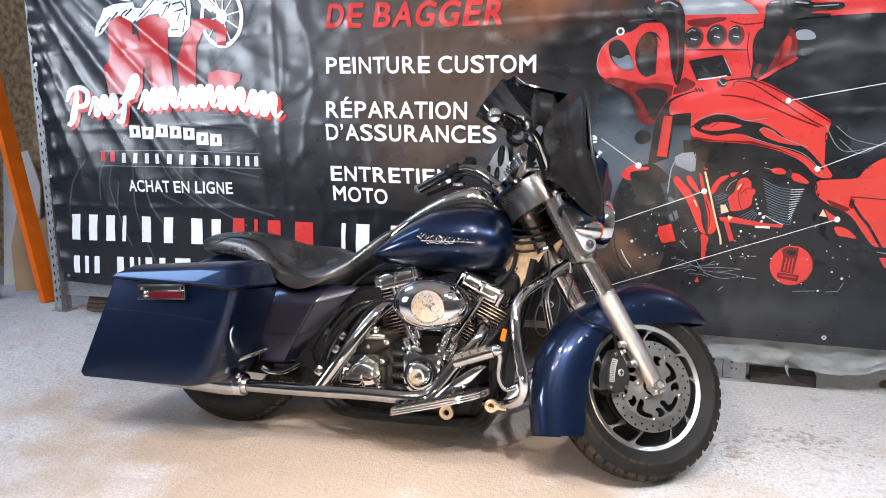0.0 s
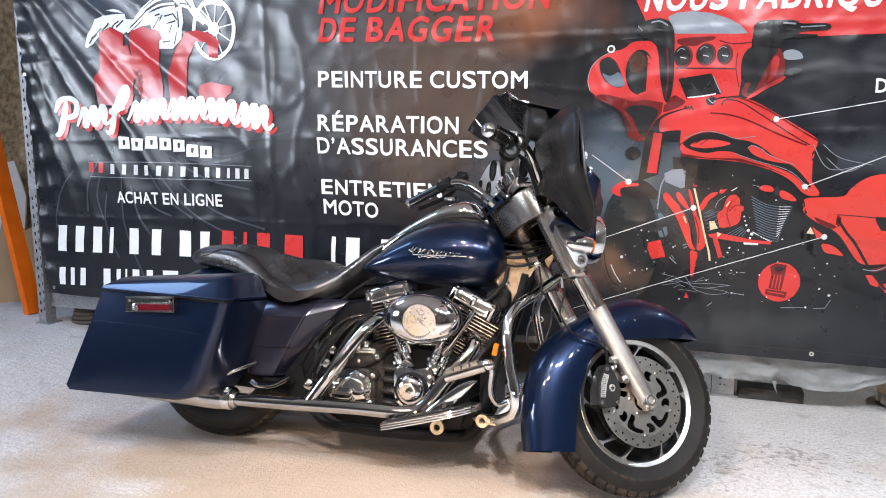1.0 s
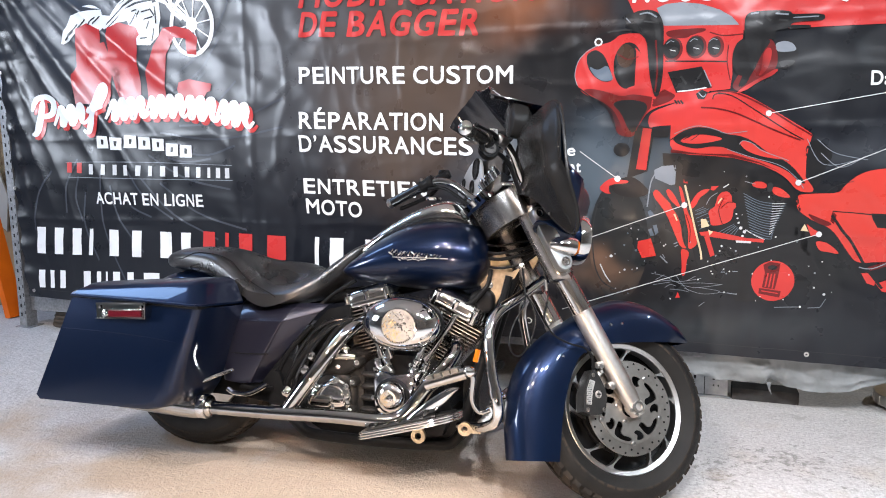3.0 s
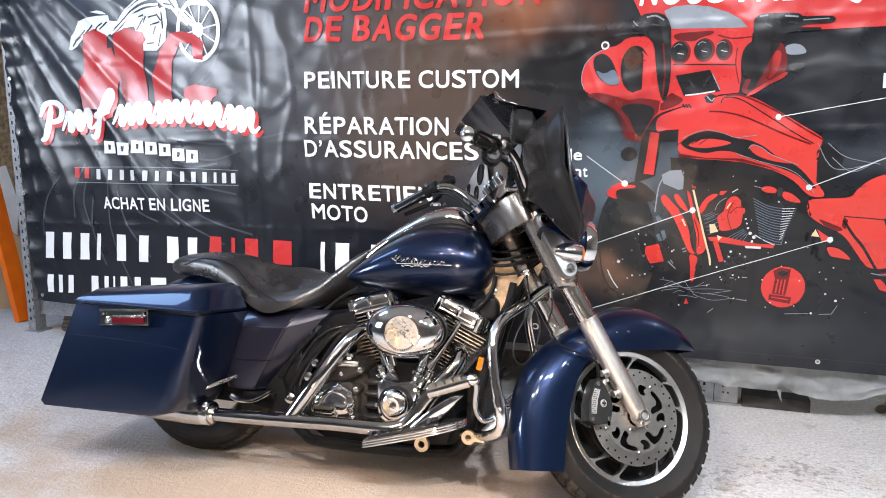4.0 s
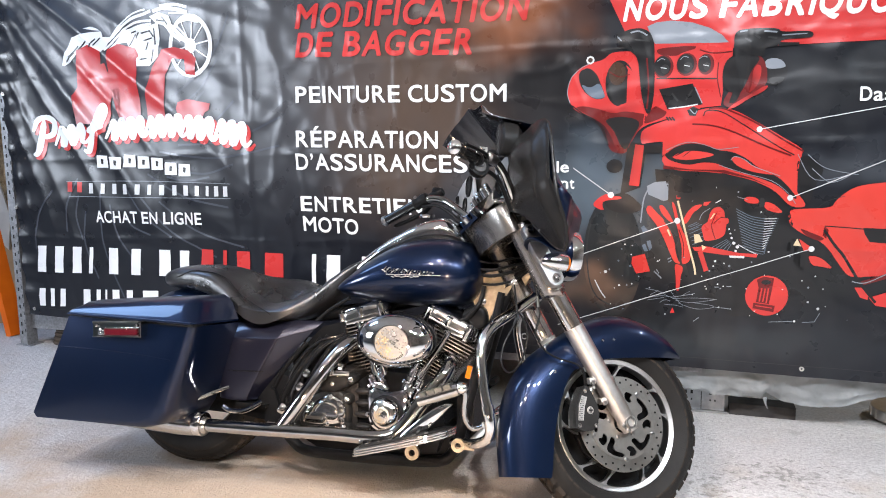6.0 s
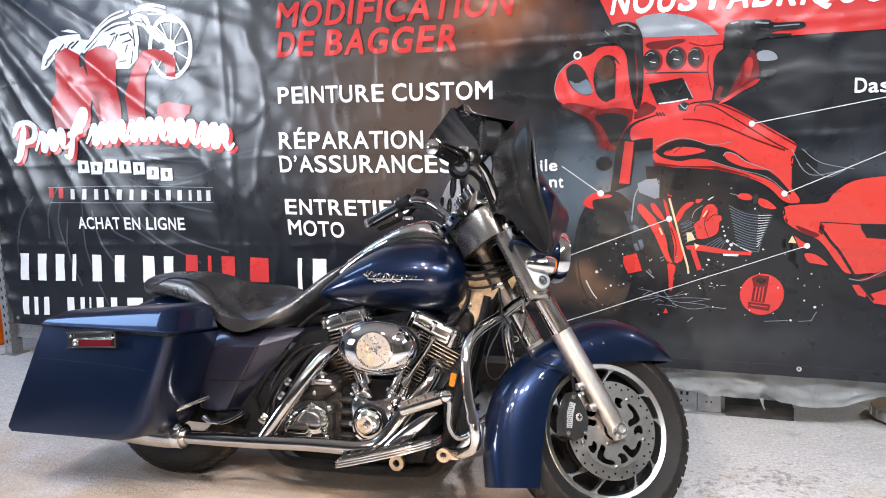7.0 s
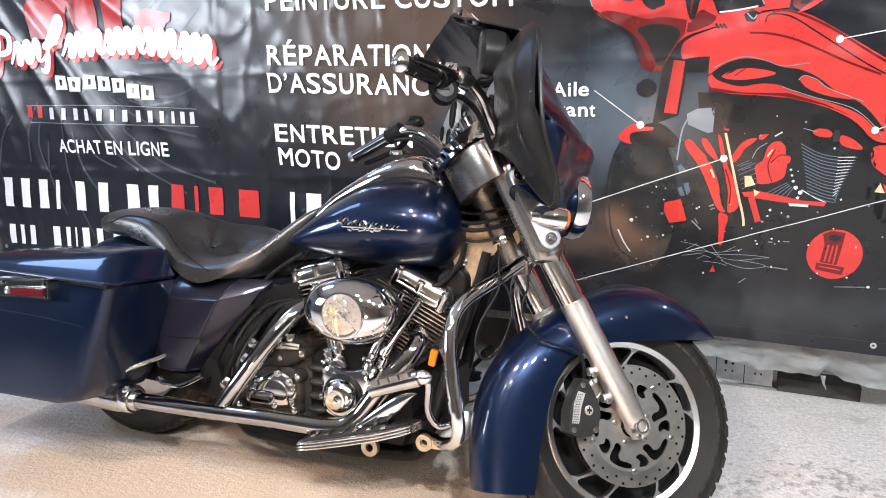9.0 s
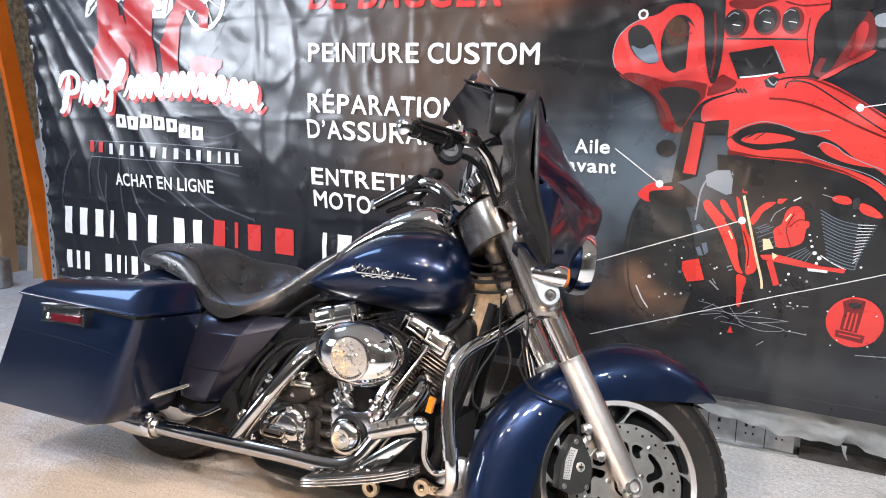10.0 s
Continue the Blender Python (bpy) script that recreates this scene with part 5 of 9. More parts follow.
print_line("print_dash", [(1.736, 0.479), (1.822, 0.486)], 0.0024, PRINT_GREY, 6)
print_line("print_dash", [(1.635, 0.979), (1.596, 0.990)], 0.0024, PRINT_GREY, 6)
print_line("spark_line", [(1.257, 0.602), (1.309, 0.592), (1.343, 0.574), (1.377, 0.561)], 0.0020, PRINT_GREY, 5)
print_line("spark_line", [(1.260, 0.562), (1.321, 0.573), (1.370, 0.570), (1.453, 0.589)], 0.0021, PRINT_GREY, 5)
print_line("spark_line", [(1.265, 0.552), (1.298, 0.559), (1.332, 0.566)], 0.0020, PRINT_GREY, 5)
print_line("spark_line", [(1.366, 0.562), (1.443, 0.569), (1.530, 0.566)], 0.0020, PRINT_GREY, 5)
print_line("spark_line", [(1.377, 0.556), (1.444, 0.549), (1.537, 0.566)], 0.0020, PRINT_GREY, 5)
print_line("spark_line", [(1.389, 0.544), (1.456, 0.523), (1.517, 0.529), (1.521, 0.539), (1.444, 0.549)], 0.0020, PRINT_GREY, 5)
print_line("spark_line", [(1.521, 0.534), (1.564, 0.529), (1.594, 0.526)], 0.0019, PRINT_GREY, 5)
print_line("spark_line", [(1.333, 0.536), (1.378, 0.534), (1.407, 0.528)], 0.0020, PRINT_GREY, 5)
print_line("spark_line", [(1.354, 0.599), (1.384, 0.556), (1.409, 0.533)], 0.0020, PRINT_GREY, 5)
print_line("spark_line", [(1.312, 0.542), (1.335, 0.556), (1.357, 0.550)], 0.0021, PRINT_GREY, 5)
print_line("spark_line", [(1.275, 0.575), (1.309, 0.597)], 0.0021, PRINT_GREY, 5)
print_line("spark_line", [(1.399, 0.576), (1.431, 0.597)], 0.0020, PRINT_GREY, 5)
print_shape("white_tail", [(-1.676, 1.681), (-1.664, 1.726), (-1.630, 1.767), (-1.600, 1.816), (-1.537, 1.826), (-1.482, 1.833), (-1.411, 1.834), (-1.403, 1.806), (-1.357, 1.800), (-1.383, 1.752), (-1.410, 1.728), (-1.454, 1.748), (-1.526, 1.746), (-1.583, 1.727), (-1.615, 1.695), (-1.661, 1.677)], PRINT_WHITE, 2)
print_shape("white_stroke", [(-1.520, 1.855), (-1.480, 1.861), (-1.445, 1.853), (-1.418, 1.837), (-1.464, 1.843)], PRINT_WHITE, 2)
print_line("white_stroke", [(-1.404, 1.756), (-1.324, 1.817), (-1.233, 1.879), (-1.146, 1.900), (-1.108, 1.911)], 0.0144, PRINT_WHITE, 2)
print_line("white_stroke", [(-1.391, 1.738), (-1.301, 1.810), (-1.207, 1.861), (-1.108, 1.865)], 0.0119, PRINT_WHITE, 2)
print_line("white_stroke", [(-1.362, 1.742), (-1.273, 1.806), (-1.195, 1.841), (-1.106, 1.849)], 0.0119, PRINT_WHITE, 2)
print_line("white_stroke", [(-1.366, 1.787), (-1.327, 1.828), (-1.249, 1.889), (-1.189, 1.914), (-1.141, 1.921)], 0.0084, PRINT_WHITE, 2)
print_line("white_stroke", [(-1.095, 1.907), (-1.028, 1.918), (-0.947, 1.904), (-0.893, 1.886)], 0.0166, PRINT_WHITE, 2)
print_line("white_stroke", [(-1.050, 1.930), (-0.961, 1.929), (-0.891, 1.910)], 0.0132, PRINT_WHITE, 2)
print_line("white_stroke", [(-1.003, 1.892), (-0.948, 1.888), (-0.893, 1.881)], 0.0064, PRINT_WHITE, 2)
print_line("white_stroke", [(-0.994, 1.833), (-0.945, 1.787), (-0.902, 1.746)], 0.0193, PRINT_WHITE, 2)
print_line("white_stroke", [(-0.968, 1.836), (-0.922, 1.790), (-0.895, 1.757)], 0.0099, PRINT_WHITE, 2)
print_shape("white_engine", [(-1.340, 1.763), (-1.279, 1.822), (-1.208, 1.842), (-1.114, 1.841), (-1.069, 1.854), (-1.062, 1.773), (-1.077, 1.692), (-1.131, 1.646), (-1.210, 1.650), (-1.206, 1.700), (-1.184, 1.720), (-1.215, 1.755), (-1.259, 1.769)], PRINT_WHITE, 2)
print_shape("white_front", [(-1.117, 1.884), (-1.062, 1.902), (-1.004, 1.881), (-0.990, 1.848), (-1.008, 1.823), (-0.971, 1.794), (-0.933, 1.764), (-0.947, 1.752), (-0.997, 1.790), (-1.034, 1.835), (-1.082, 1.852)], PRINT_WHITE, 3)
print_blob("white_fender", [(-0.970, 1.847), (-0.917, 1.870), (-0.862, 1.863), (-0.816, 1.839), (-0.838, 1.832), (-0.886, 1.849), (-0.935, 1.842)], PRINT_WHITE, 3)
print_ring("white_wheel_ring", (-0.887, 1.729), 0.125, 0.1507, 0.0208, PRINT_WHITE, 2)
print_disc("white_hub", (-0.887, 1.729), 0.0321, 0.0353, PRINT_WHITE, 2)
for k in range(10):
    a = radians(36 * k + 8)
    print_line("white_spoke", [(-0.887, 1.729), (-0.887 + 0.1154 * math.cos(a), 1.729 + 0.1411 * math.sin(a))], 0.0064, PRINT_WHITE, 2)
print_line("dark_stroke", [(-1.628, 1.718), (-1.560, 1.771)], 0.0082, PRINT_DARK, 4)
print_line("dark_stroke", [(-1.648, 1.696), (-1.593, 1.739)], 0.0082, PRINT_DARK, 4)
print_line("dark_stroke", [(-1.562, 1.754), (-1.501, 1.790)], 0.0079, PRINT_DARK, 4)
print_line("dark_stroke", [(-1.453, 1.764), (-1.417, 1.801)], 0.0079, PRINT_DARK, 4)
print_line("dark_stroke", [(-1.489, 1.761), (-1.443, 1.797)], 0.0079, PRINT_DARK, 4)
print_line("dark_stroke", [(-1.243, 1.751), (-1.198, 1.803)], 0.0075, PRINT_DARK, 4)
print_line("dark_stroke", [(-1.199, 1.782), (-1.183, 1.813)], 0.0073, PRINT_DARK, 4)
print_line("dark_stroke", [(-1.170, 1.807), (-1.122, 1.815)], 0.0075, PRINT_DARK, 4)
print_line("dark_stroke", [(-1.160, 1.768), (-1.105, 1.781)], 0.0075, PRINT_DARK, 4)
print_line("dark_stroke", [(-1.149, 1.724), (-1.126, 1.761)], 0.0073, PRINT_DARK, 4)
print_line("dark_stroke", [(-1.120, 1.667), (-1.102, 1.726)], 0.0075, PRINT_DARK, 4)
print_line("dark_stroke", [(-1.187, 1.682), (-1.145, 1.685)], 0.0075, PRINT_DARK, 4)
print_line("dark_stroke", [(-1.122, 1.820), (-1.097, 1.786)], 0.0075, PRINT_DARK, 4)
print_line("dark_stroke", [(-1.094, 1.829), (-1.087, 1.747)], 0.0073, PRINT_DARK, 4)
print_line("dark_stroke", [(-1.225, 1.811), (-1.197, 1.820)], 0.0075, PRINT_DARK, 4)
print_line("dark_stroke", [(-1.078, 1.865), (-1.026, 1.856)], 0.0073, PRINT_DARK, 4)
print_line("dark_stroke", [(-1.044, 1.879), (-1.014, 1.839)], 0.0073, PRINT_DARK, 4)
print_shape("red_column", [(-1.578, 1.751), (-1.497, 1.772), (-1.411, 1.733), (-1.448, 1.673), (-1.439, 1.616), (-1.479, 1.561), (-1.496, 1.374), (-1.613, 1.378), (-1.596, 1.479), (-1.621, 1.524), (-1.588, 1.565)], PRINT_LOGO, 3)
print_shape("red_stroke", [(-1.448, 1.667), (-1.398, 1.676), (-1.365, 1.556), (-1.402, 1.372), (-1.481, 1.377), (-1.482, 1.532)], PRINT_LOGO, 3)
print_shape("red_column", [(-1.375, 1.742), (-1.313, 1.766), (-1.211, 1.738), (-1.193, 1.701), (-1.231, 1.661), (-1.228, 1.522), (-1.198, 1.464), (-1.205, 1.366), (-1.324, 1.369), (-1.302, 1.553), (-1.387, 1.557)], PRINT_LOGO, 3)
print_shape("red_column", [(-1.050, 1.723), (-0.983, 1.729), (-0.902, 1.708), (-0.856, 1.668), (-0.868, 1.588), (-0.919, 1.596), (-0.921, 1.666), (-0.993, 1.676), (-1.042, 1.596), (-1.068, 1.460), (-1.055, 1.362), (-1.160, 1.365), (-1.160, 1.505), (-1.116, 1.641)], PRINT_LOGO, 3)
print_shape("red_stroke", [(-0.974, 1.462), (-0.917, 1.476), (-0.792, 1.449), (-0.800, 1.417), (-0.847, 1.397), (-0.870, 1.337), (-0.949, 1.339), (-0.938, 1.413), (-0.983, 1.429)], PRINT_LOGO, 3)
def script_ribbon(name, strokes, w, shift, mat, layer):
    """Flowing brush strokes of a flourish, each laid a hair over the one before."""
    for q, stroke in enumerate(strokes):
        line = smooth_line([(x + shift[0], 0, z + shift[1]) for x, z in stroke], 6)
        bm = bmesh.new()
        rows = []
        for i, p in enumerate(line):
            d = (line[min(i + 1, len(line) - 1)] - line[max(i - 1, 0)]).normalized()
            side = Vector((-d.z, 0, d.x)) * w / 2 * (0.72 + 0.40 * abs(d.z)) * min(1, 0.35 + 4 * i / len(line), 0.35 + 4 * (len(line) - 1 - i) / len(line))
            lift = Vector((0, 0.0003 * (q % 3) + 0.0005 * i / len(line), 0))
            rows.append((bm.verts.new(p + side + lift), bm.verts.new(p - side + lift)))
        for a, b in zip(rows, rows[1:]):
            bm.faces.new((a[0], a[1], b[1], b[0]))
        printed(name, bm, mat, layer)


STROKES = [[(-1.905, 1.225), (-1.868, 1.24), (-1.840, 1.33), (-1.822, 1.405)], [(-1.895, 1.345), (-1.865, 1.405), (-1.80, 1.418), (-1.752, 1.39), (-1.765, 1.335), (-1.815, 1.318), (-1.845, 1.33)]]


def script_foot(x):
    """The flourish's foot line, arched in the middle."""
    return 1.262 + 0.036 * math.sin(max(x + 1.75, 0) * 2.4) - 0.118 * max(x + 1.02, 0) ** 1.25


# rounded slanting humps, in runs like a brush name
for x0, humps, w in ((-1.745, 3, 0.062), (-1.41, 4, 0.056), (-1.175, 4, 0.056), (-0.95, 3, 0.058), (-0.765, 3, 0.056)):
    run = []
    for q in range(humps):
        x = x0 + q * w
        z = script_foot(x)
        run += [(x - 0.014, z + 0.008), (x + w * 0.25, z + 0.062), (x + w * 0.62, z + 0.098), (x + w * 0.80, z + 0.070), (x + w * 0.66, z + 0.022)]
    STROKES.append(run + [(x0 + humps * w, script_foot(x0 + humps * w) + 0.004), (x0 + humps * w + 0.03, script_foot(x0 + humps * w) + 0.03)])
STROKES += [[(-1.575, 1.245), (-1.545, 1.235), (-1.515, 1.30), (-1.470, 1.42), (-1.435, 1.465), (-1.425, 1.435), (-1.47, 1.36), (-1.50, 1.335)], [(-1.545, 1.335), (-1.49, 1.355), (-1.44, 1.36)]]
script_ribbon("red_flourish", STROKES, 0.036, (0.017, -0.017), PRINT_RED, 3)
script_ribbon("white_flourish", STROKES, 0.036, (0.0, 0.0), PRINT_WHITE, 6)
print_shape("white_name_bar", [(-1.495, 1.214), (-1.423, 1.210), (-1.427, 1.199), (-1.424, 1.149), (-1.501, 1.150), (-1.487, 1.182)], PRINT_WHITE, 4)
print_shape("dark_notch", [(-1.467, 1.196), (-1.450, 1.193), (-1.455, 1.167), (-1.470, 1.170)], PRINT_DARK, 5)
print_shape("white_name_bar", [(-1.409, 1.205), (-1.338, 1.201), (-1.342, 1.190), (-1.339, 1.140), (-1.414, 1.141), (-1.401, 1.173)], PRINT_WHITE, 4)
print_shape("dark_notch", [(-1.382, 1.187), (-1.364, 1.184), (-1.370, 1.158), (-1.384, 1.161)], PRINT_DARK, 5)
print_shape("white_name_bar", [(-1.322, 1.214), (-1.252, 1.210), (-1.256, 1.198), (-1.253, 1.149), (-1.327, 1.150), (-1.314, 1.182)], PRINT_WHITE, 4)
print_shape("dark_notch", [(-1.295, 1.196), (-1.278, 1.193), (-1.284, 1.167), (-1.297, 1.170)], PRINT_DARK, 5)
print_shape("white_name_bar", [(-1.238, 1.205), (-1.169, 1.201), (-1.173, 1.189), (-1.170, 1.141), (-1.243, 1.142), (-1.230, 1.173)], PRINT_WHITE, 4)
print_shape("dark_notch", [(-1.212, 1.187), (-1.195, 1.184), (-1.200, 1.158), (-1.214, 1.161)], PRINT_DARK, 5)
print_shape("white_name_bar", [(-1.156, 1.196), (-1.087, 1.192), (-1.091, 1.181), (-1.088, 1.133), (-1.160, 1.133), (-1.148, 1.164)], PRINT_WHITE, 4)
print_shape("dark_notch", [(-1.129, 1.179), (-1.112, 1.175), (-1.118, 1.150), (-1.131, 1.153)], PRINT_DARK, 5)
print_shape("white_name_bar", [(-1.075, 1.170), (-1.008, 1.167), (-1.012, 1.155), (-1.008, 1.107), (-1.080, 1.108), (-1.067, 1.139)], PRINT_WHITE, 4)
print_shape("dark_notch", [(-1.049, 1.153), (-1.032, 1.150), (-1.038, 1.125), (-1.051, 1.128)], PRINT_DARK, 5)
print_shape("white_name_bar", [(-0.994, 1.162), (-0.928, 1.158), (-0.932, 1.147), (-0.928, 1.099), (-0.999, 1.100), (-0.986, 1.131)], PRINT_WHITE, 4)
print_shape("dark_notch", [(-0.969, 1.145), (-0.952, 1.142), (-0.957, 1.116), (-0.970, 1.119)], PRINT_DARK, 5)
print_line("thin_rule", [(-1.708, 1.080), (-1.234, 1.078), (-0.699, 1.059)], 0.003, PRINT_GREY, 2)
print_line("thin_rule", [(-1.697, 1.002), (-1.241, 0.994), (-0.703, 0.987)], 0.003, PRINT_GREY, 2)
print_shape("bar", [(-1.705, 1.026), (-1.674, 1.025), (-1.669, 1.079), (-1.699, 1.080)], PRINT_RED, 2)
print_shape("bar", [(-1.641, 1.024), (-1.611, 1.023), (-1.605, 1.077), (-1.635, 1.078)], PRINT_RED, 2)
print_shape("bar", [(-1.564, 1.017), (-1.536, 1.016), (-1.531, 1.070), (-1.559, 1.070)], PRINT_PALE, 2)
print_shape("bar", [(-1.487, 1.015), (-1.462, 1.014), (-1.457, 1.067), (-1.482, 1.068)], PRINT_PALE, 2)
print_shape("bar", [(-1.414, 1.013), (-1.387, 1.013), (-1.382, 1.065), (-1.409, 1.066)], PRINT_PALE, 2)
print_shape("bar", [(-1.343, 1.011), (-1.318, 1.011), (-1.314, 1.063), (-1.338, 1.064)], PRINT_PALE, 2)
print_shape("bar", [(-1.267, 1.010), (-1.238, 1.009), (-1.234, 1.061), (-1.262, 1.062)], PRINT_PALE, 2)
print_shape("bar", [(-1.195, 1.008), (-1.173, 1.007), (-1.169, 1.059), (-1.191, 1.060)], PRINT_PALE, 2)
print_shape("bar", [(-1.126, 1.006), (-1.094, 1.006), (-1.090, 1.057), (-1.122, 1.058)], PRINT_PALE, 2)
print_shape("bar", [(-1.046, 1.004), (-1.021, 1.004), (-1.017, 1.055), (-1.042, 1.056)], PRINT_PALE, 2)
print_shape("bar", [(-0.978, 1.003), (-0.950, 1.002), (-0.947, 1.053), (-0.974, 1.054)], PRINT_PALE, 2)
print_shape("bar", [(-0.911, 1.001), (-0.887, 1.001), (-0.883, 1.051), (-0.908, 1.052)], PRINT_PALE, 2)
print_shape("bar", [(-0.848, 1.000), (-0.831, 0.999), (-0.828, 1.050), (-0.844, 1.050)], PRINT_PALE, 2)
print_shape("bar", [(-0.799, 0.998), (-0.775, 0.998), (-0.772, 1.048), (-0.796, 1.049)], PRINT_PALE, 2)
print_shape("bar", [(-0.747, 0.997), (-0.721, 0.997), (-0.717, 1.047), (-0.743, 1.047)], PRINT_PALE, 2)
print_shape("number_bar", [(-1.968, 0.587), (-1.907, 0.587), (-1.886, 0.733), (-1.947, 0.733)], PRINT_WHITE, 2)
print_shape("number_bar", [(-1.845, 0.587), (-1.785, 0.587), (-1.765, 0.732), (-1.825, 0.732)], PRINT_WHITE, 2)
print_shape("number_bar", [(-1.725, 0.587), (-1.665, 0.588), (-1.647, 0.731), (-1.706, 0.731)], PRINT_WHITE, 2)
print_shape("number_bar", [(-1.617, 0.588), (-1.593, 0.588), (-1.575, 0.730), (-1.598, 0.730)], PRINT_WHITE, 2)
print_shape("number_bar", [(-1.486, 0.588), (-1.426, 0.588), (-1.410, 0.728), (-1.469, 0.729)], PRINT_WHITE, 2)
print_shape("number_bar", [(-1.339, 0.588), (-1.281, 0.588), (-1.265, 0.727), (-1.323, 0.727)], PRINT_WHITE, 2)
print_shape("number_bar", [(-1.164, 0.588), (-1.095, 0.588), (-1.081, 0.725), (-1.150, 0.726)], PRINT_WHITE, 2)
print_shape("number_bar", [(-1.037, 0.588), (-0.982, 0.588), (-0.969, 0.724), (-1.023, 0.724)], PRINT_WHITE, 2)
print_shape("number_bar", [(-0.909, 0.610), (-0.841, 0.608), (-0.829, 0.731), (-0.897, 0.733)], PRINT_RED, 2)
print_shape("number_bar", [(-0.784, 0.607), (-0.764, 0.607), (-0.752, 0.728), (-0.772, 0.729)], PRINT_RED, 2)
print_shape("number_bar", [(-0.704, 0.605), (-0.633, 0.604), (-0.621, 0.725), (-0.693, 0.727)], PRINT_RED, 2)
print_shape("number_bar", [(-0.549, 0.602), (-0.448, 0.600), (-0.438, 0.719), (-0.538, 0.722)], PRINT_RED, 2)
print_shape("number_bar", [(-0.296, 0.568), (-0.273, 0.568), (-0.261, 0.719), (-0.283, 0.720)], PRINT_WHITE, 2)
print_shape("number_bar", [(-0.216, 0.567), (-0.146, 0.567), (-0.134, 0.717), (-0.204, 0.718)], PRINT_WHITE, 2)
print_shape("number_bar", [(-0.034, 0.566), (0.073, 0.565), (0.083, 0.712), (-0.023, 0.714)], PRINT_WHITE, 2)
print_shape("address_bar", [(-1.984, 0.394), (-1.942, 0.395), (-1.929, 0.495), (-1.971, 0.494)], PRINT_WHITE, 2)
print_shape("address_bar", [(-1.903, 0.396), (-1.874, 0.397), (-1.861, 0.496), (-1.891, 0.496)], PRINT_WHITE, 2)
print_shape("address_bar", [(-1.834, 0.398), (-1.797, 0.399), (-1.785, 0.498), (-1.821, 0.497)], PRINT_WHITE, 2)
print_shape("address_bar", [(-1.675, 0.402), (-1.629, 0.403), (-1.618, 0.500), (-1.663, 0.500)], PRINT_WHITE, 2)
print_shape("address_bar", [(-1.588, 0.404), (-1.562, 0.404), (-1.551, 0.501), (-1.577, 0.501)], PRINT_WHITE, 2)
print_shape("address_bar", [(-1.532, 0.405), (-1.520, 0.405), (-1.509, 0.502), (-1.521, 0.502)], PRINT_WHITE, 2)
print_shape("address_bar", [(-1.485, 0.406), (-1.441, 0.407), (-1.430, 0.504), (-1.474, 0.503)], PRINT_WHITE, 2)
print_shape("address_bar", [(-1.392, 0.409), (-1.351, 0.410), (-1.342, 0.505), (-1.382, 0.504)], PRINT_WHITE, 2)
print_shape("address_bar", [(-1.287, 0.411), (-1.190, 0.413), (-1.181, 0.508), (-1.278, 0.506)], PRINT_WHITE, 2)
print_text("MODIFICATION", (-0.313, 1.765), (0.787, 1.724), 0.116, PRINT_RED, 0.03, 0.2)
print_text("DE BAGGER", (-0.318, 1.638), (0.551, 1.600), 0.117, PRINT_RED, 0.03, 0.2)
print_text("PEINTURE CUSTOM", (-0.323, 1.432), (0.679, 1.395), 0.080, PRINT_WHITE, 0.018, 0)
print_text("RÉPARATION", (-0.331, 1.228), (0.368, 1.205), 0.082, PRINT_WHITE, 0.018, 0)
print_text("D’ASSURANCES", (-0.336, 1.122), (0.502, 1.097), 0.082, PRINT_WHITE, 0.018, 0)
print_text("ENTRETIEN", (-0.322, 0.928), (0.287, 0.910), 0.076, PRINT_WHITE, 0.018, 0)
print_text("MOTO", (-0.314, 0.833), (-0.033, 0.816), 0.076, PRINT_WHITE, 0.018, 0)
print_text("CO", (0.688, 0.350), (0.752, 0.348), 0.030, PRINT_PALE, 0.02, 0)
print_text("NOUS FABRIQUONS", (1.152, 1.689), (2.273, 1.647), 0.101, PRINT_WHITE, 0.035, 0.2)
print_text("ACHAT EN LIGNE", (-1.533, 0.864), (-0.881, 0.855), 0.066, PRINT_WHITE, 0.02, 0)
print_text("Das", (2.006, 1.342), (2.119, 1.338), 0.056, PRINT_WHITE, 0.02, 0)
print_text("Aile", (0.818, 1.092), (0.941, 1.094), 0.051, PRINT_WHITE, 0.02, 0)
print_text("avant", (0.790, 1.028), (0.964, 1.025), 0.052, PRINT_WHITE, 0.02, 0)

# ---------- the motorcycle: x forward, y to its left, z up, from the rear tyre's foot ----------
BIKE = Matrix.Translation((-0.43, 2.62, 0)) @ pose(0, 0, 0, 0, 0, 0.5) @ pose(0, 0, 0, -8.0, 0, 0)
STEER = Matrix.Rotation(radians(37), 4, Vector((-math.sin(radians(28)), 0, math.cos(radians(28)))))
FRONT = BIKE.inverted() @ Matrix.Translation((1.17, 2.60, 0.295)) @ BIKE.to_3x3().to_4x4() @ STEER
bike = thing("motorcycle", "navy blue touring motorcycle with chrome engine, on its side stand", "motorcycle", BIKE)


def superloft(stations, n=28, power=2.4, flat=0.0):
    """A body along x; a station is x, half width, top, bottom[, y]."""
    rings = []
    for st in stations:
        x, w, zt, zb = st[:4]
        y = st[4] if len(st) > 4 else 0
        c, h = (zt + zb) / 2, (zt - zb) / 2
        ring = []
        for k in range(n):
            a = 2 * math.pi * k / n
            ca, sa = math.cos(a), math.sin(a)
            ring.append((x, y + w * math.copysign(abs(ca) ** (2 / power), ca), c + h * math.copysign(abs(sa) ** (2 / power), sa)))
        rings.append(ring)
    return loft(rings)


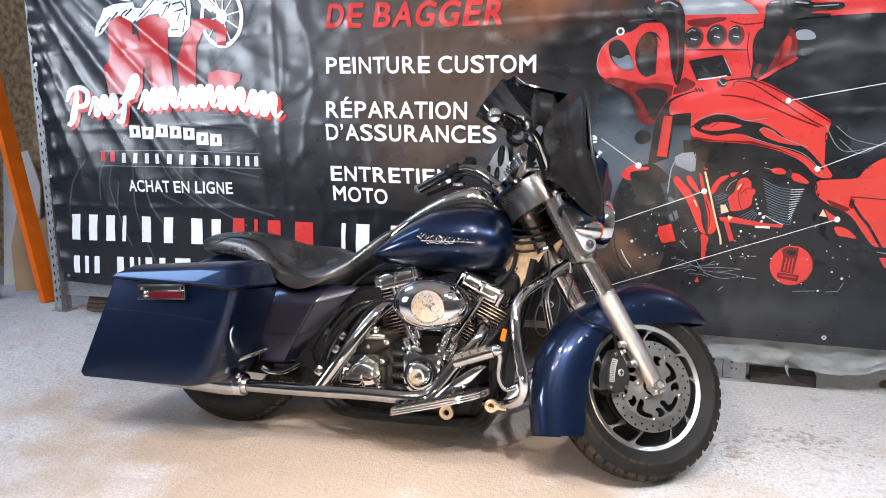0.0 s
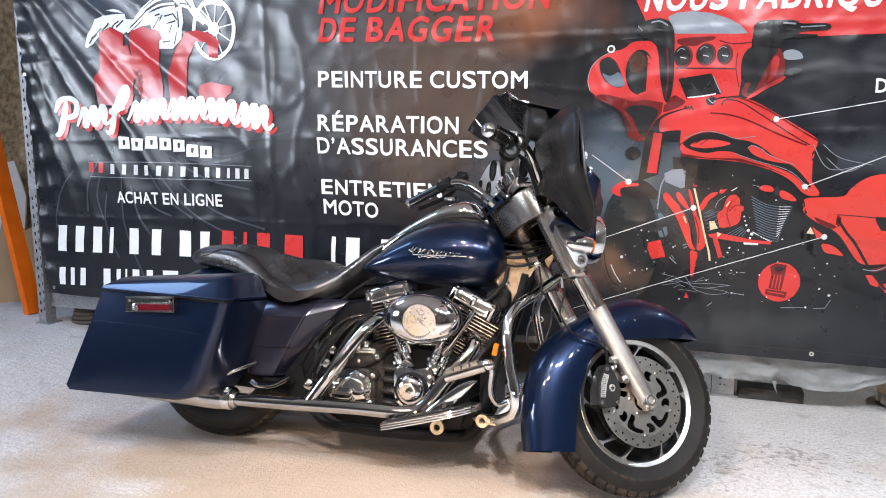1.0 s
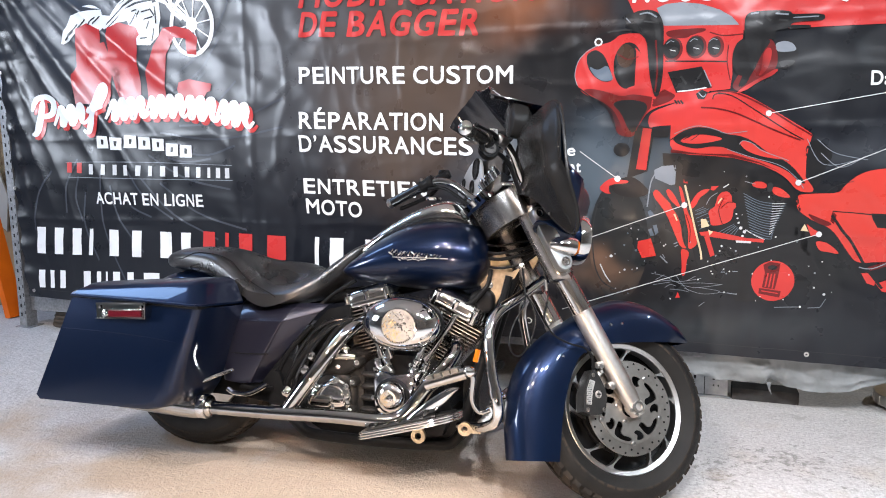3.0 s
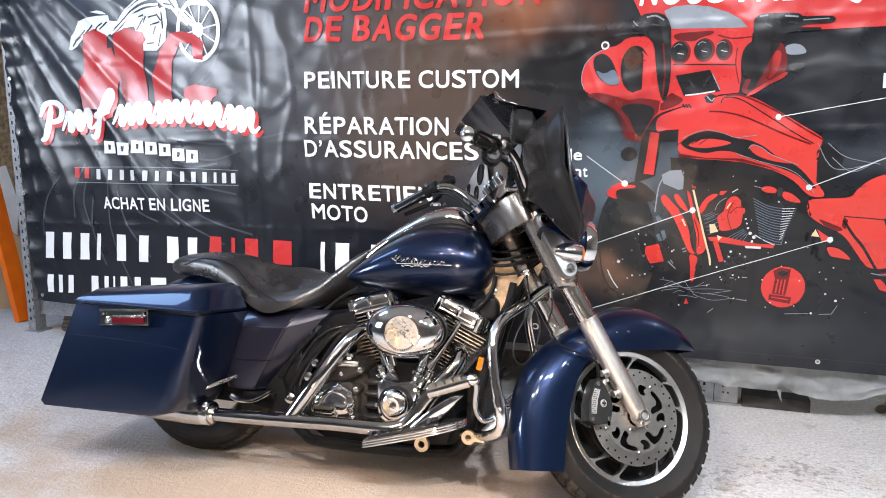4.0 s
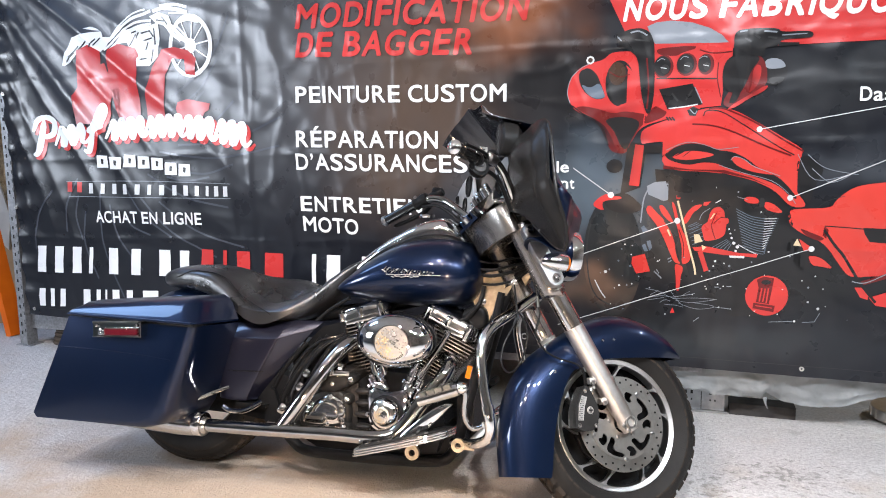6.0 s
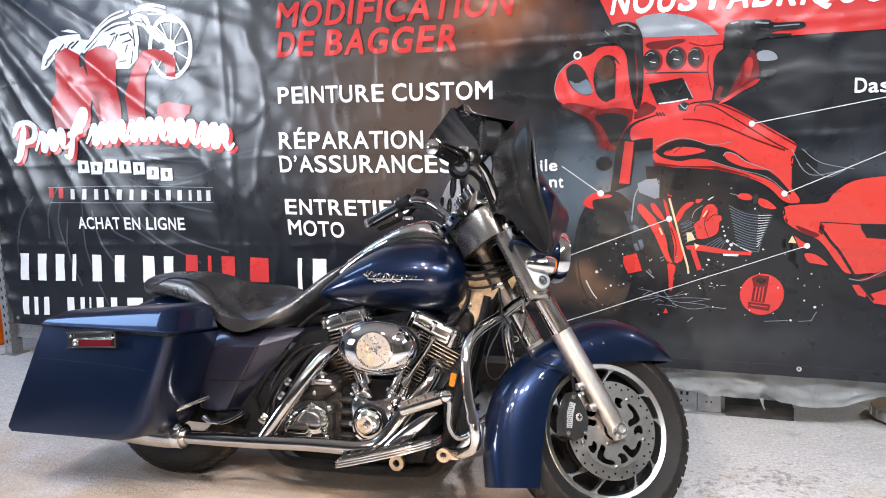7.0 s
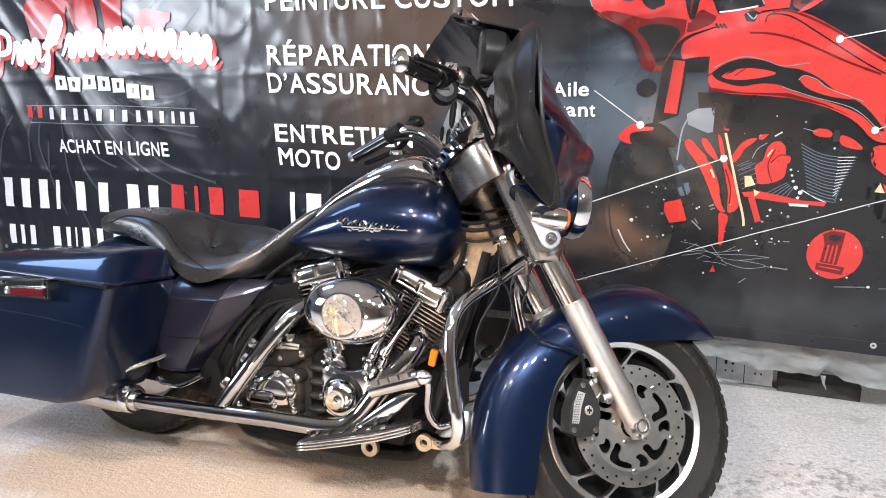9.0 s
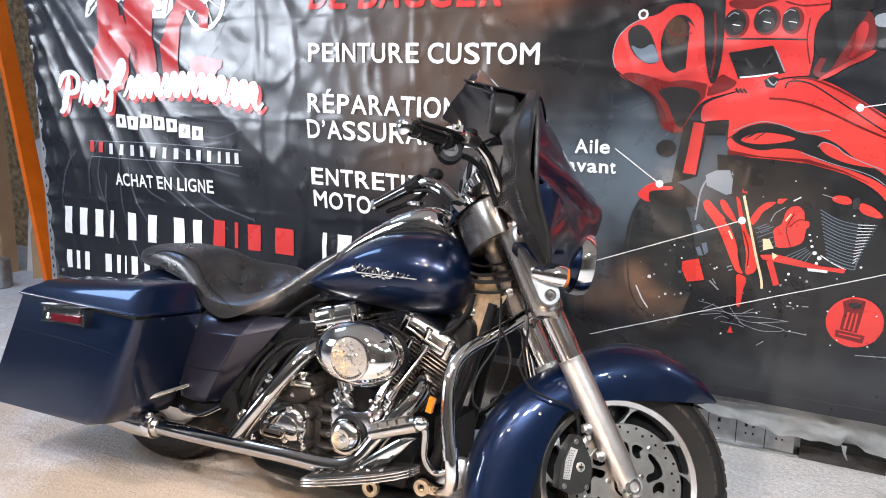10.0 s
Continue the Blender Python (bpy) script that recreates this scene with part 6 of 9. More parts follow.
def resample(stations, steps=4):
    """Stations drawn smoothly through those given."""
    arr = [Vector(s[:3]) for s in stations]
    a = smooth_line(arr, steps)
    b = smooth_line([Vector((s[3], s[4] if len(s) > 4 else 0, 0)) for s in stations], steps)
    return [(p.x, max(p.y, 0.004), p.z, q.x, q.y) for p, q in zip(a, b)]


def tyre(name, r, w, rim, parent, m, blocks):
    prof = [(rim, -w * 0.62), (rim + 0.012, -w * 0.80), (rim + (r - rim) * 0.45, -w), (r - 0.035, -w * 0.94), (r - 0.014, -w * 0.74),
            (r - 0.004, -w * 0.42), (r, 0), (r - 0.004, w * 0.42), (r - 0.014, w * 0.74), (r - 0.035, w * 0.94), (rim + (r - rim) * 0.45, w), (rim + 0.012, w * 0.8), (rim, w * 0.62)]
    t = part("tyre", lathe(prof + prof[:1], 96, caps=False), RUBBER, parent, "worn black rubber tyre with dusty tread", m)
    bm = bmesh.new()
    # tread blocks with slanted grooves between them
    for row, (ya, yb, ra, rb) in enumerate(((-1.0, -0.60, r - 0.046, r - 0.006), (-0.56, -0.10, r - 0.003, r + 0.0035), (0.10, 0.56, r + 0.0035, r - 0.003), (0.62, 0.97, r - 0.006, r - 0.034))):
        for k in range(blocks):
            a0 = 2 * math.pi * (k + 0.5 * (row % 2)) / blocks
            a1 = a0 + 2 * math.pi / blocks * (0.66 if k % 2 else 0.78)
            skew = 2 * math.pi / blocks * (0.55 if row < 2 else -0.55)
            vs = []
            for y, rad, s in ((ya, ra, 0), (yb, rb, skew)):
                for a in (a0 + s, a1 + s):
                    for lift in (-0.004, 0.0032 if rad > r - 0.01 else 0.0012):
                        vs.append(bm.verts.new(((rad + lift) * math.cos(a), y * w, (rad + lift) * math.sin(a))))
            for f in ((1, 3, 7, 5), (0, 1, 5, 4), (2, 6, 7, 3), (0, 2, 3, 1), (4, 5, 7, 6)):
                bm.faces.new([vs[i] for i in f])
    tagged(part("tread", bm, DUSTY, t, "dusty tread blocks", m, smooth=0), kind="stuff")
    return t


def polar(r, deg):
    return (r * math.cos(radians(deg)), r * math.sin(radians(deg)))


# --- front wheel
DISCSTEEL = material("swept_disc_steel", (0.42, 0.395, 0.365), 0.34, 1.0, (0.33, 0.31, 0.285), 60, 0.5, rough_var=0.06)
PLATEDARK = material("worn_disc_carrier", (0.45, 0.42, 0.385), 0.36, 1.0, (0.34, 0.32, 0.295), 40, 0.5)
RIMBRIGHT = material("polished_rim", (0.74, 0.73, 0.715), 0.30, 1.0, (0.64, 0.63, 0.615), 30, 0.4)
R_TYRE, R_RIM = 0.291, 0.2065
wheel = part("front_wheel", lathe([(0.02, -0.026), (0.05, -0.026), (0.09, 0.004), (0.16, 0.012), (0.194, 0.004), (0.194, 0.03), (0.17, 0.022), (0.05, 0.03), (0.02, 0.028)], 64),
             BLACK, bike, "black cast alloy front wheel with bright rim", FRONT)
tyre("tyre", R_TYRE, 0.066, R_RIM - 0.006, wheel, FRONT, 46)
part("rim", lathe([(0.188, -0.006), (0.188, -0.038), (0.190, -0.042), (0.2025, -0.0475), (R_RIM, -0.044), (0.2, -0.03), (0.2, 0.03), (R_RIM, 0.044), (0.204, 0.0475), (0.189, 0.0445), (0.186, 0.034)], 96, caps=False), RIMBRIGHT, wheel, "bright polished rim lip", FRONT)
for k in range(10):
    a, bend = 36 * k + (2 if k % 2 else 10), 9
    left = [polar(0.190, a - 4.6), polar(0.184, a - 2.2), polar(0.176, a - 1.1 + bend * 0.2), polar(0.160, a - 1.2 + bend * 0.6), polar(0.146, a - 2.2 + bend), polar(0.138, a - 5 + bend)]
    right = [polar(0.138, a + 5 + bend), polar(0.146, a + 2.2 + bend), polar(0.160, a + 1.2 + bend * 0.6), polar(0.176, a + 1.1 + bend * 0.2), polar(0.184, a + 2.2), polar(0.190, a + 4.6)]
    part("spoke", prism(left + right, -0.040, -0.020, 0.002, 2), RIMBRIGHT, wheel, m=FRONT)
part("spoke_ring", ring_solid(0.060, 0.142, -0.036, -0.020, 64, bev=0.003), BLACK, wheel, m=FRONT)


def pierced(outer, holes, y0, y1):
    """A flat plate with holes cut through it."""
    bm = bmesh.new()
    for poly in (outer, *holes):
        vs = [bm.verts.new((x, y0, z)) for x, z in poly]
        for a, b in zip(vs, vs[1:] + vs[:1]):
            bm.edges.new((a, b))
    bmesh.ops.triangle_fill(bm, edges=bm.edges[:], use_beauty=True)
    made = bmesh.ops.extrude_face_region(bm, geom=bm.faces[:])
    bmesh.ops.translate(bm, verts=[g for g in made["geom"] if isinstance(g, bmesh.types.BMVert)], vec=(0, y1 - y0, 0))
    return bm


for side in (-1, 1):
    y0 = side * 0.076
    disc = part("brake_disc", ring_solid(0.108, 0.146, y0, y0 + 0.005, 80, bev=0.001), DISCSTEEL, wheel, "drilled steel brake disc with swirled cut-outs", FRONT)
    if side < 0:
        cuts = [[polar(0.029, 7.5 * q) for q in range(48)]]
        for k in range(5):
            a = 72 * k + 20
            cuts.append(closed_line([polar(0.101, a), polar(0.103, a + 14), polar(0.102, a + 30), polar(0.096, a + 35), polar(0.089, a + 30), polar(0.088, a + 16), polar(0.080, a + 8), polar(0.064, a + 8), polar(0.056, a), polar(0.060, a - 10), polar(0.074, a - 7), polar(0.088, a - 5)], 3))
            cuts.append(closed_line([polar(0.099, a + 46), polar(0.101, a + 56), polar(0.094, a + 62), polar(0.078, a + 60), polar(0.070, a + 50), polar(0.076, a + 42), polar(0.086, a + 48)], 3))
        part("carrier", pierced([polar(0.110, 5 * q) for q in range(72)], cuts, y0 - 0.003, y0 + 0.002), PLATEDARK, disc, "worn steel carrier with swirled cut-outs", m=FRONT)
        for k in range(5):
            a = 72 * k + 58
            part("rivet", bolt((polar(0.108, a)[0], y0 - 0.002, polar(0.108, a)[1]), 0.007, 0.003), STEELDARK, disc, m=FRONT)
        for k in range(40):
            rr = 0.138 if k % 2 else 0.126
            x, z = polar(rr, 9 * k)
            part("hole", lathe([(0.0034, 0), (0.0034, -0.0008), (0.0004, -0.0008)], 8, (x, y0 - 0.0002, z)), BLACK, disc, m=FRONT)
        for k in range(5):
            x, z = polar(0.045, 72 * k + 30)
            part("disc_bolt", bolt((x, y0 - 0.003, z), 0.006, 0.004), STEELDARK, disc, m=FRONT)
part("axle", lathe([(0.012, 0.12), (0.012, -0.118), (0.019, -0.118), (0.019, -0.128), (0.016, -0.133), (0.012, -0.133), (0.0105, -0.118)], 24, caps=False), STEELDARK, wheel, "hollow axle end", FRONT)
part("axle_bore", lathe([(0.011, -0.119), (0.0005, -0.119)], 20), BLACK, wheel, m=FRONT)

# --- front fender
outer = smooth_line([(-0.376, 0, -0.168), (-0.383, 0, -0.03), (-0.352, 0, 0.10), (-0.276, 0, 0.203), (-0.174, 0, 0.276), (-0.09, 0, 0.325), (0.0, 0, 0.356), (0.105, 0, 0.346), (0.208, 0, 0.293), (0.268, 0, 0.232)], 5)
inner = smooth_line([(-0.245, 0, -0.168), (-0.232, 0, -0.03), (-0.206, 0, 0.08), (-0.175, 0, 0.145), (-0.137, 0, 0.165), (-0.085, 0, 0.19), (-0.02, 0, 0.20), (0.06, 0, 0.208), (0.15, 0, 0.216), (0.255, 0, 0.226)], 5)
widths = [0.082, 0.086, 0.092, 0.094, 0.092, 0.092, 0.092, 0.090, 0.078, 0.030]
rings = []
for i, (o, q) in enumerate(zip(outer, inner)):
    s = i / 5
    a = min(int(s), 8)
    w = widths[a] + (widths[a + 1] - widths[a]) * (s - a)
    ring = []
    for k in range(33):
        u = k / 16 - 1
        th = math.pi / 2 * math.copysign(1 - (1 - abs(u)) ** 1.6, u)
        c = max(math.cos(th), 0) ** 0.62 if abs(th) < 1.57 else 0
        p = q + (o - q) * c
        ring.append((p.x, w * math.sin(th) * (1.0 + 0.06 * c), p.z))
    rings.append(ring)
fender = part("front_fender", loft(rings, False, close=False), NAVY, bike, "deep navy painted front fender", FRONT, 50)
mod = fender.modifiers.new("thick", "SOLIDIFY")
mod.thickness, mod.offset = 0.003, -1
for x, z in ((-0.234, 0.143), (-0.064, 0.254), (-0.024, 0.260)):
    part("fender_bolt", ball((x, -0.094, z), 0.005, 8), CHROME, fender, m=FRONT)

# --- fork legs
FORKCHROME = material("fork_chrome", (0.76, 0.74, 0.72), 0.12, 1.0, (0.70, 0.68, 0.66), 40, 0.4, rough_var=0.05)
PLATE = material("satin_plate", (0.52, 0.51, 0.50), 0.33, 1.0, (0.40, 0.39, 0.38), 40, 0.4)
for side in (-1, 1):
    y = 0.104 * side
    leg = part("fork_leg", tube([(0.012, y, -0.022), (-0.010, y, 0.018), (-0.04, y, 0.068), (-0.160, y, 0.268), (-0.166, y, 0.278)], [0.024, 0.027, 0.031, 0.0325, 0.0325], 28, 4), SATIN, bike, "satin aluminium fork slider", FRONT)
    part("fork_tube", tube([(-0.155, y, 0.262), (-0.262, y, 0.445)], 0.0312, 28), FORKCHROME, leg, "bright chrome fork tube", FRONT)
    part("fork_cover", tube([(-0.236, y, 0.392), (-0.246, y, 0.41), (-0.340, y, 0.582), (-0.352, y, 0.604)], [0.040, 0.042, 0.042, 0.040], 28, 3), GUNMETAL, leg, "dark brushed fork cover", FRONT)
    if side < 0:
        top, low, w = Vector((-0.337, 0.570)), Vector((-0.253, 0.423)), 0.0245
        ahead = math.atan2(top.y - low.y, top.x - low.x)
        plate = [(top.x + w * math.cos(ahead + a), top.y + w * math.sin(ahead + a)) for a in (radians(q) for q in range(-90, 91, 20))]
        plate += [(low.x + w * 1.15 * math.cos(ahead + a), low.y + w * 1.15 * math.sin(ahead + a)) for a in (radians(q) for q in range(90, 271, 20))]
        part("clamp_plate", pillow(plate, y - 0.030, y - 0.060, 0.06, 0.002, 1), PLATE, leg, "rounded metal side plate with two bolts", FRONT)
        for x, z in (top, low):
            part("plate_bolt", join(ring_solid(0.010, 0.014, y - 0.066, y - 0.058, 20, (x, 0, z)), bolt((x, y - 0.059, z), 0.009, 0.005)), CHROME, leg, m=FRONT)
    foot = prism([polar(0.025, a) for a in range(0, 360, 24)], y - 0.018, y + 0.018, 0.003)
    part("axle_clamp", foot, SATIN, leg, m=FRONT)
    for x, z in ((-0.005, -0.024), (-0.022, -0.012)):
        part("pinch_bolt", bolt((x, y - 0.017, z), 0.006, 0.008), STEELDARK, leg, m=FRONT)
    for x, z in ((-0.118, 0.115), (-0.082, 0.055)):
        part("caliper_lug", tube([(x + 0.02, y, z + 0.012), (x - 0.012, y - 0.006, z + 0.004)], [0.013, 0.010], 12), SATIN, leg, m=FRONT)
        part("caliper_bolt", bolt((x, y - 0.014, z), 0.008, 0.008), STEELDARK, leg, m=FRONT)
    part("reflector_bolt", ball((-0.080, y + 0.03 * side * -1, 0.205), 0.008, 10), CHROME, leg, m=FRONT)

# --- caliper
CALIPERGREY = material("dark_caliper_paint", (0.012, 0.0118, 0.0115), 0.36, 0.1, (0.020, 0.0195, 0.019), 30, 0.5, bump=0.2, bump_scale=300)
CALIPERGREY.node_tree.nodes["Principled BSDF"].inputs["Specular IOR Level"].default_value = 0.2
CALIPER = FRONT @ Matrix.Translation((-0.0220, 0, 0.0085)) @ Matrix.Diagonal((0.82, 1, 0.92, 1))
shape = [(-0.192, -0.034), (-0.191, 0.020), (-0.172, 0.076), (-0.152, 0.104), (-0.136, 0.101), (-0.122, 0.078), (-0.103, 0.046), (-0.096, 0.016), (-0.103, -0.020), (-0.124, -0.040), (-0.160, -0.045)]
cal = part("brake_caliper", prism(shape, -0.066, -0.119, 0.007, 3), CALIPERGREY, bike, "black brake caliper with a pierced metal insert", CALIPER)
insert = part("mesh_insert", prism([(-0.183, -0.010), (-0.179, 0.039), (-0.166, 0.071), (-0.145, 0.066), (-0.156, 0.034), (-0.163, -0.010)], -0.1215, -0.118, 0.0006, 1), SATIN, cal, "pale perforated insert", CALIPER)
for k in range(12):
    for j in range(3):
        z = -0.006 + 0.0062 * k
        x = -0.1795 + 0.0052 * j + 0.0026 * (k % 2) + 0.20 * max(z - 0.015, 0) + 2.0 * max(z - 0.03, 0) ** 2
        part("dot", lathe([(0.0016, 0), (0.0016, -0.0006), (0.0003, -0.0006)], 6, (x, -0.1217, z)), BLACK, insert, m=CALIPER)
part("round_badge", lathe([(0.0125, 0), (0.0125, -0.003), (0.011, -0.004), (0.0005, -0.004)], 24, (-0.133, -0.1185, 0.024)), SATIN, cal, m=CALIPER)
part("badge_bar", box(-0.140, -0.126, -0.1245, -0.1225, 0.0210, 0.0270, 0.001, 1), CALIPERGREY, cal, m=CALIPER)
part("badge_bar", box(-0.1345, -0.1315, -0.1245, -0.1225, 0.015, 0.033, 0.001, 1), CALIPERGREY, cal, m=CALIPER)
for x, z in ((-0.178, -0.027), (-0.152, 0.086), (-0.112, -0.024)):
    part("caliper_screw", join(ring_solid(0.0045, 0.0075, -0.1215, -0.118, 16, (x, 0, z)), bolt((x, -0.1185, z), 0.0045, 0.001)), GUNMETAL, cal, m=CALIPER)
part("mount_ear", join(tube([(-0.128, -0.095, 0.075), (-0.110, -0.100, 0.100)], [0.012, 0.010], 12), bolt((-0.110, -0.104, 0.100), 0.008, 0.010)), SATIN, cal, m=CALIPER)
part("bleed_union", tube([(-0.132, -0.095, 0.100), (-0.140, -0.108, 0.135), (-0.150, -0.112, 0.155)], 0.0050, 10), BLACK, cal, m=FRONT)
part("brake_hose", tube([(-0.150, -0.112, 0.155), (-0.175, -0.116, 0.170), (-0.222, -0.114, 0.180), (-0.268, -0.112, 0.200), (-0.292, -0.106, 0.235), (-0.297, -0.100, 0.265), (-0.283, -0.100, 0.320), (-0.290, -0.098, 0.385), (-0.30, -0.08, 0.44)], 0.0030, 8), BLACK, cal, "black rubber brake hose", FRONT)

part("cable_ferrule", tube([(-0.287, -0.0995, 0.34), (-0.289, -0.099, 0.375)], 0.0055, 10), OLDCHROME, cal, m=FRONT)
part("fork_cable", tube([(-0.347, -0.05, 0.42), (-0.349, -0.07, 0.356), (-0.349, -0.07, 0.302), (-0.388, -0.07, 0.227), (-0.400, -0.07, 0.174), (-0.388, -0.07, 0.142), (-0.363, -0.07, 0.139), (-0.332, -0.07, 0.179), (-0.313, -0.07, 0.245), (-0.318, -0.06, 0.30), (-0.345, -0.05, 0.345)], 0.0030, 8, 6), BLACK, cal, "looped black control cable", FRONT)

# --- fairing
# half outline from the middle to the tip: y, top, bottom of the skin, bottom of the inner panel
WING = [(0.0, 0.915, 0.468, 0.66), (0.06, 0.915, 0.472, 0.65), (0.10, 0.912, 0.485, 0.635), (0.15, 0.900, 0.522, 0.626), (0.20, 0.872, 0.528, 0.606), (0.255, 0.846, 0.500, 0.558), (0.31, 0.840, 0.462, 0.484), (0.365, 0.836, 0.444, 0.446), (0.420, 0.812, 0.490, 0.490), (0.450, 0.755, 0.590, 0.590)]
PROFILE = [(0.40, -0.17), (0.50, -0.150), (0.56, -0.125), (0.64, -0.088), (0.705, -0.072), (0.735, -0.092), (0.79, -0.146), (0.84, -0.186), (0.90, -0.205), (1.0, -0.24)]

SWEEP = [(0.40, 0.40), (0.58, 0.45), (0.67, 0.86), (0.745, 0.80), (0.80, 0.52), (0.85, 0.34), (1.0, 0.30)]


def skin_x(y, z):
    """The front skin: a beaked middle sweeping back to the wing tips."""
    for (za, xa), (zb, xb) in zip(PROFILE, PROFILE[1:]):
        if za <= z <= zb:
            c = xa + (xb - xa) * (z - za) / (zb - za)
    for (za, sa), (zb, sb) in zip(SWEEP, SWEEP[1:]):
        if za <= z <= zb:
            s = sa + (sb - sa) * (z - za) / (zb - za)
    return c - s * (math.sqrt(y * y + 0.0002) - 0.014) - 0.10 * y * y


def rear_x(y, z):
    """The rear panel: flat wings, the middle let in for the dash."""
    t = min(max((abs(y) - 0.09) / 0.06, 0), 1)
    return -0.315 - 0.085 * t * t * (3 - 2 * t) + 0.42 * max(0.62 - z, 0) - 0.05 * max(z - 0.84, 0)


def wing_rings(back):
    half = [(w[0], w[1], w[3] if back else w[2]) for w in WING]
    full = [(-y, t, b) for y, t, b in half[::-1]] + half[1:]
    rings = []
    for p in smooth_line([Vector(q) for q in full], 4):
        y, t, b = p
        ring = []
        for k in range(21):
            s = k / 20
            z = t + (b - t) * s
            r = rear_x(y, z)
            if back:
                side = min(max((abs(y) - 0.13) / 0.30, 0), 1)
                swell = math.sin(math.pi * side) * (0.014 * math.sin(math.pi * s) + 0.026 * math.exp(-((s - 0.22) / 0.16) ** 2) - 0.010 * math.exp(-((s - 0.48) / 0.10) ** 2)) + 0.016 * math.exp(-((side - 0.86) / 0.10) ** 2) * math.sin(math.pi * s)
                x = r - swell
            else:
                x = r + 0.002 + max(skin_x(y, z) - r, 0.012) * math.sin(math.pi * min(max(s, 0.0), 1)) ** (0.33 if s < 0.5 else 0.12)
            ring.append((x, y, z))
        rings.append(ring)
    return rings


fairing = part("fairing", loft(wing_rings(False), False, close=False), NAVY, bike, "navy bat-wing fairing with dark red glints", FRONT, 60)
mod = fairing.modifiers.new("thick", "SOLIDIFY")
mod.thickness, mod.offset = 0.004, -1
inner_fairing = part("inner_fairing", loft(wing_rings(True), False, close=False), PLASTIC, fairing, "smooth black plastic inner fairing", FRONT, 60)
rim_line = [(rear_x(y, t) + 0.004, -y, t) for y, t, b, c in WING[4:]] + [(rear_x(y, c) + 0.004, -y, c) for y, t, b, c in WING[:4:-1]]
part("edge_seam", tube(rim_line, 0.005, 8, 5), PLASTIC, fairing, m=FRONT)
for y, z in ((-0.39, 0.64), (-0.385, 0.72), (-0.33, 0.80), (-0.30, 0.52)):
    part("fairing_screw", bolt((rear_x(y, z) - 0.010, y, z), 0.004, 0.004, "X"), STEELDARK, inner_fairing, m=FRONT)
# round pod behind the shoulder, and the dash
part("mirror_pod", lathe([(0.0005, -0.040), (0.034, -0.040), (0.046, -0.034), (0.050, -0.01), (0.048, 0.012), (0.030, 0.03)], 28, (-0.415, -0.195, 0.858), "X", 0.9, 1.25), PLASTIC, inner_fairing, "round black pod", FRONT)
dash = [(-0.12, 0.60), (-0.16, 0.86), (-0.10, 0.90), (0.10, 0.90), (0.16, 0.86), (0.12, 0.60)]
DASHGREY = material("dash_grey", (0.24, 0.25, 0.26), 0.3, 0.1, coat=0.3)
dashboard = part("dashboard", prism([(y * 1.0, z) for y, z in dash], -0.315, -0.350, 0.015, plane="YZ"), DASHGREY, fairing, "grey dash panel with round dark gauges", FRONT)
for y, z, r in ((-0.06, 0.82, 0.042), (0.06, 0.82, 0.042), (-0.075, 0.71, 0.026), (0.0, 0.70, 0.026), (0.075, 0.71, 0.026)):
    part("gauge", lathe([(r, 0.0), (r, -0.012), (r * 0.85, -0.014), (r * 0.8, -0.006), (0.0005, -0.006)], 28, (-0.345, y, z), "X"), BLACK, dashboard, m=FRONT)
wing = [(0.10, 0.73), (0.16, 0.70), (0.22, 0.715), (0.30, 0.765), (0.365, 0.80), (0.385, 0.825), (0.345, 0.848), (0.28, 0.872), (0.20, 0.885), (0.14, 0.86), (0.12, 0.80)]
plate = part("speaker_panel", pillow([(y, z) for y, z in wing], 0.0, -0.012, 0.05, 0.003, 2), DASHGREY, inner_fairing, "grey inner panel with dark openings", FRONT @ Matrix(((0, 1, 0, -0.419), (1, 0, 0, 0), (0, 0, 1, 0), (0, 0, 0, 1))))
for y, z, r in ((0.205, 0.775, 0.026), (0.165, 0.835, 0.034), (0.30, 0.825, 0.020)):
    part("round_opening", lathe([(r, 0.006), (r, -0.003), (r * 0.86, -0.004), (r * 0.8, 0.0), (0.0005, 0.001)], 24, (-0.4345, y, z), "X", 0.9, 1.2), BLACK, plate, m=FRONT)
shield_rings = []
for k in range(37):
    q = k / 36 * 2 - 1
    y = (0.255 if q < 0 else 0.178) * q + 0.005
    rise = [(-0.27, 0.905), (-0.19, 0.925), (-0.08, 1.035), (0.03, 1.070), (0.06, 1.092), (0.10, 1.070), (0.15, 1.035), (0.18, 0.995), (0.205, 0.93)]
    for (ya, ta), (yb, tb) in zip(rise, rise[1:]):
        if ya <= y <= yb + 1e-6:
            top = ta + (tb - ta) * (y - ya) / (yb - ya) + 0.0015 * math.sin(37 * q)
    x0 = -0.27 - 0.07 * q * q
    shield_rings.append([(x0 - 0.215 * t + 0.02 * t * t, y * (1 - 0.05 * t), 0.895 + (top - 0.895) * t) for t in (0, 0.2, 0.4, 0.6, 0.8, 1)])
shield = part("windshield", loft(shield_rings, False, close=False), TINT, fairing, "short smoked windshield with a ragged film edge", FRONT, 60)
mod = shield.modifiers.new("thick", "SOLIDIFY")
mod.thickness = 0.004
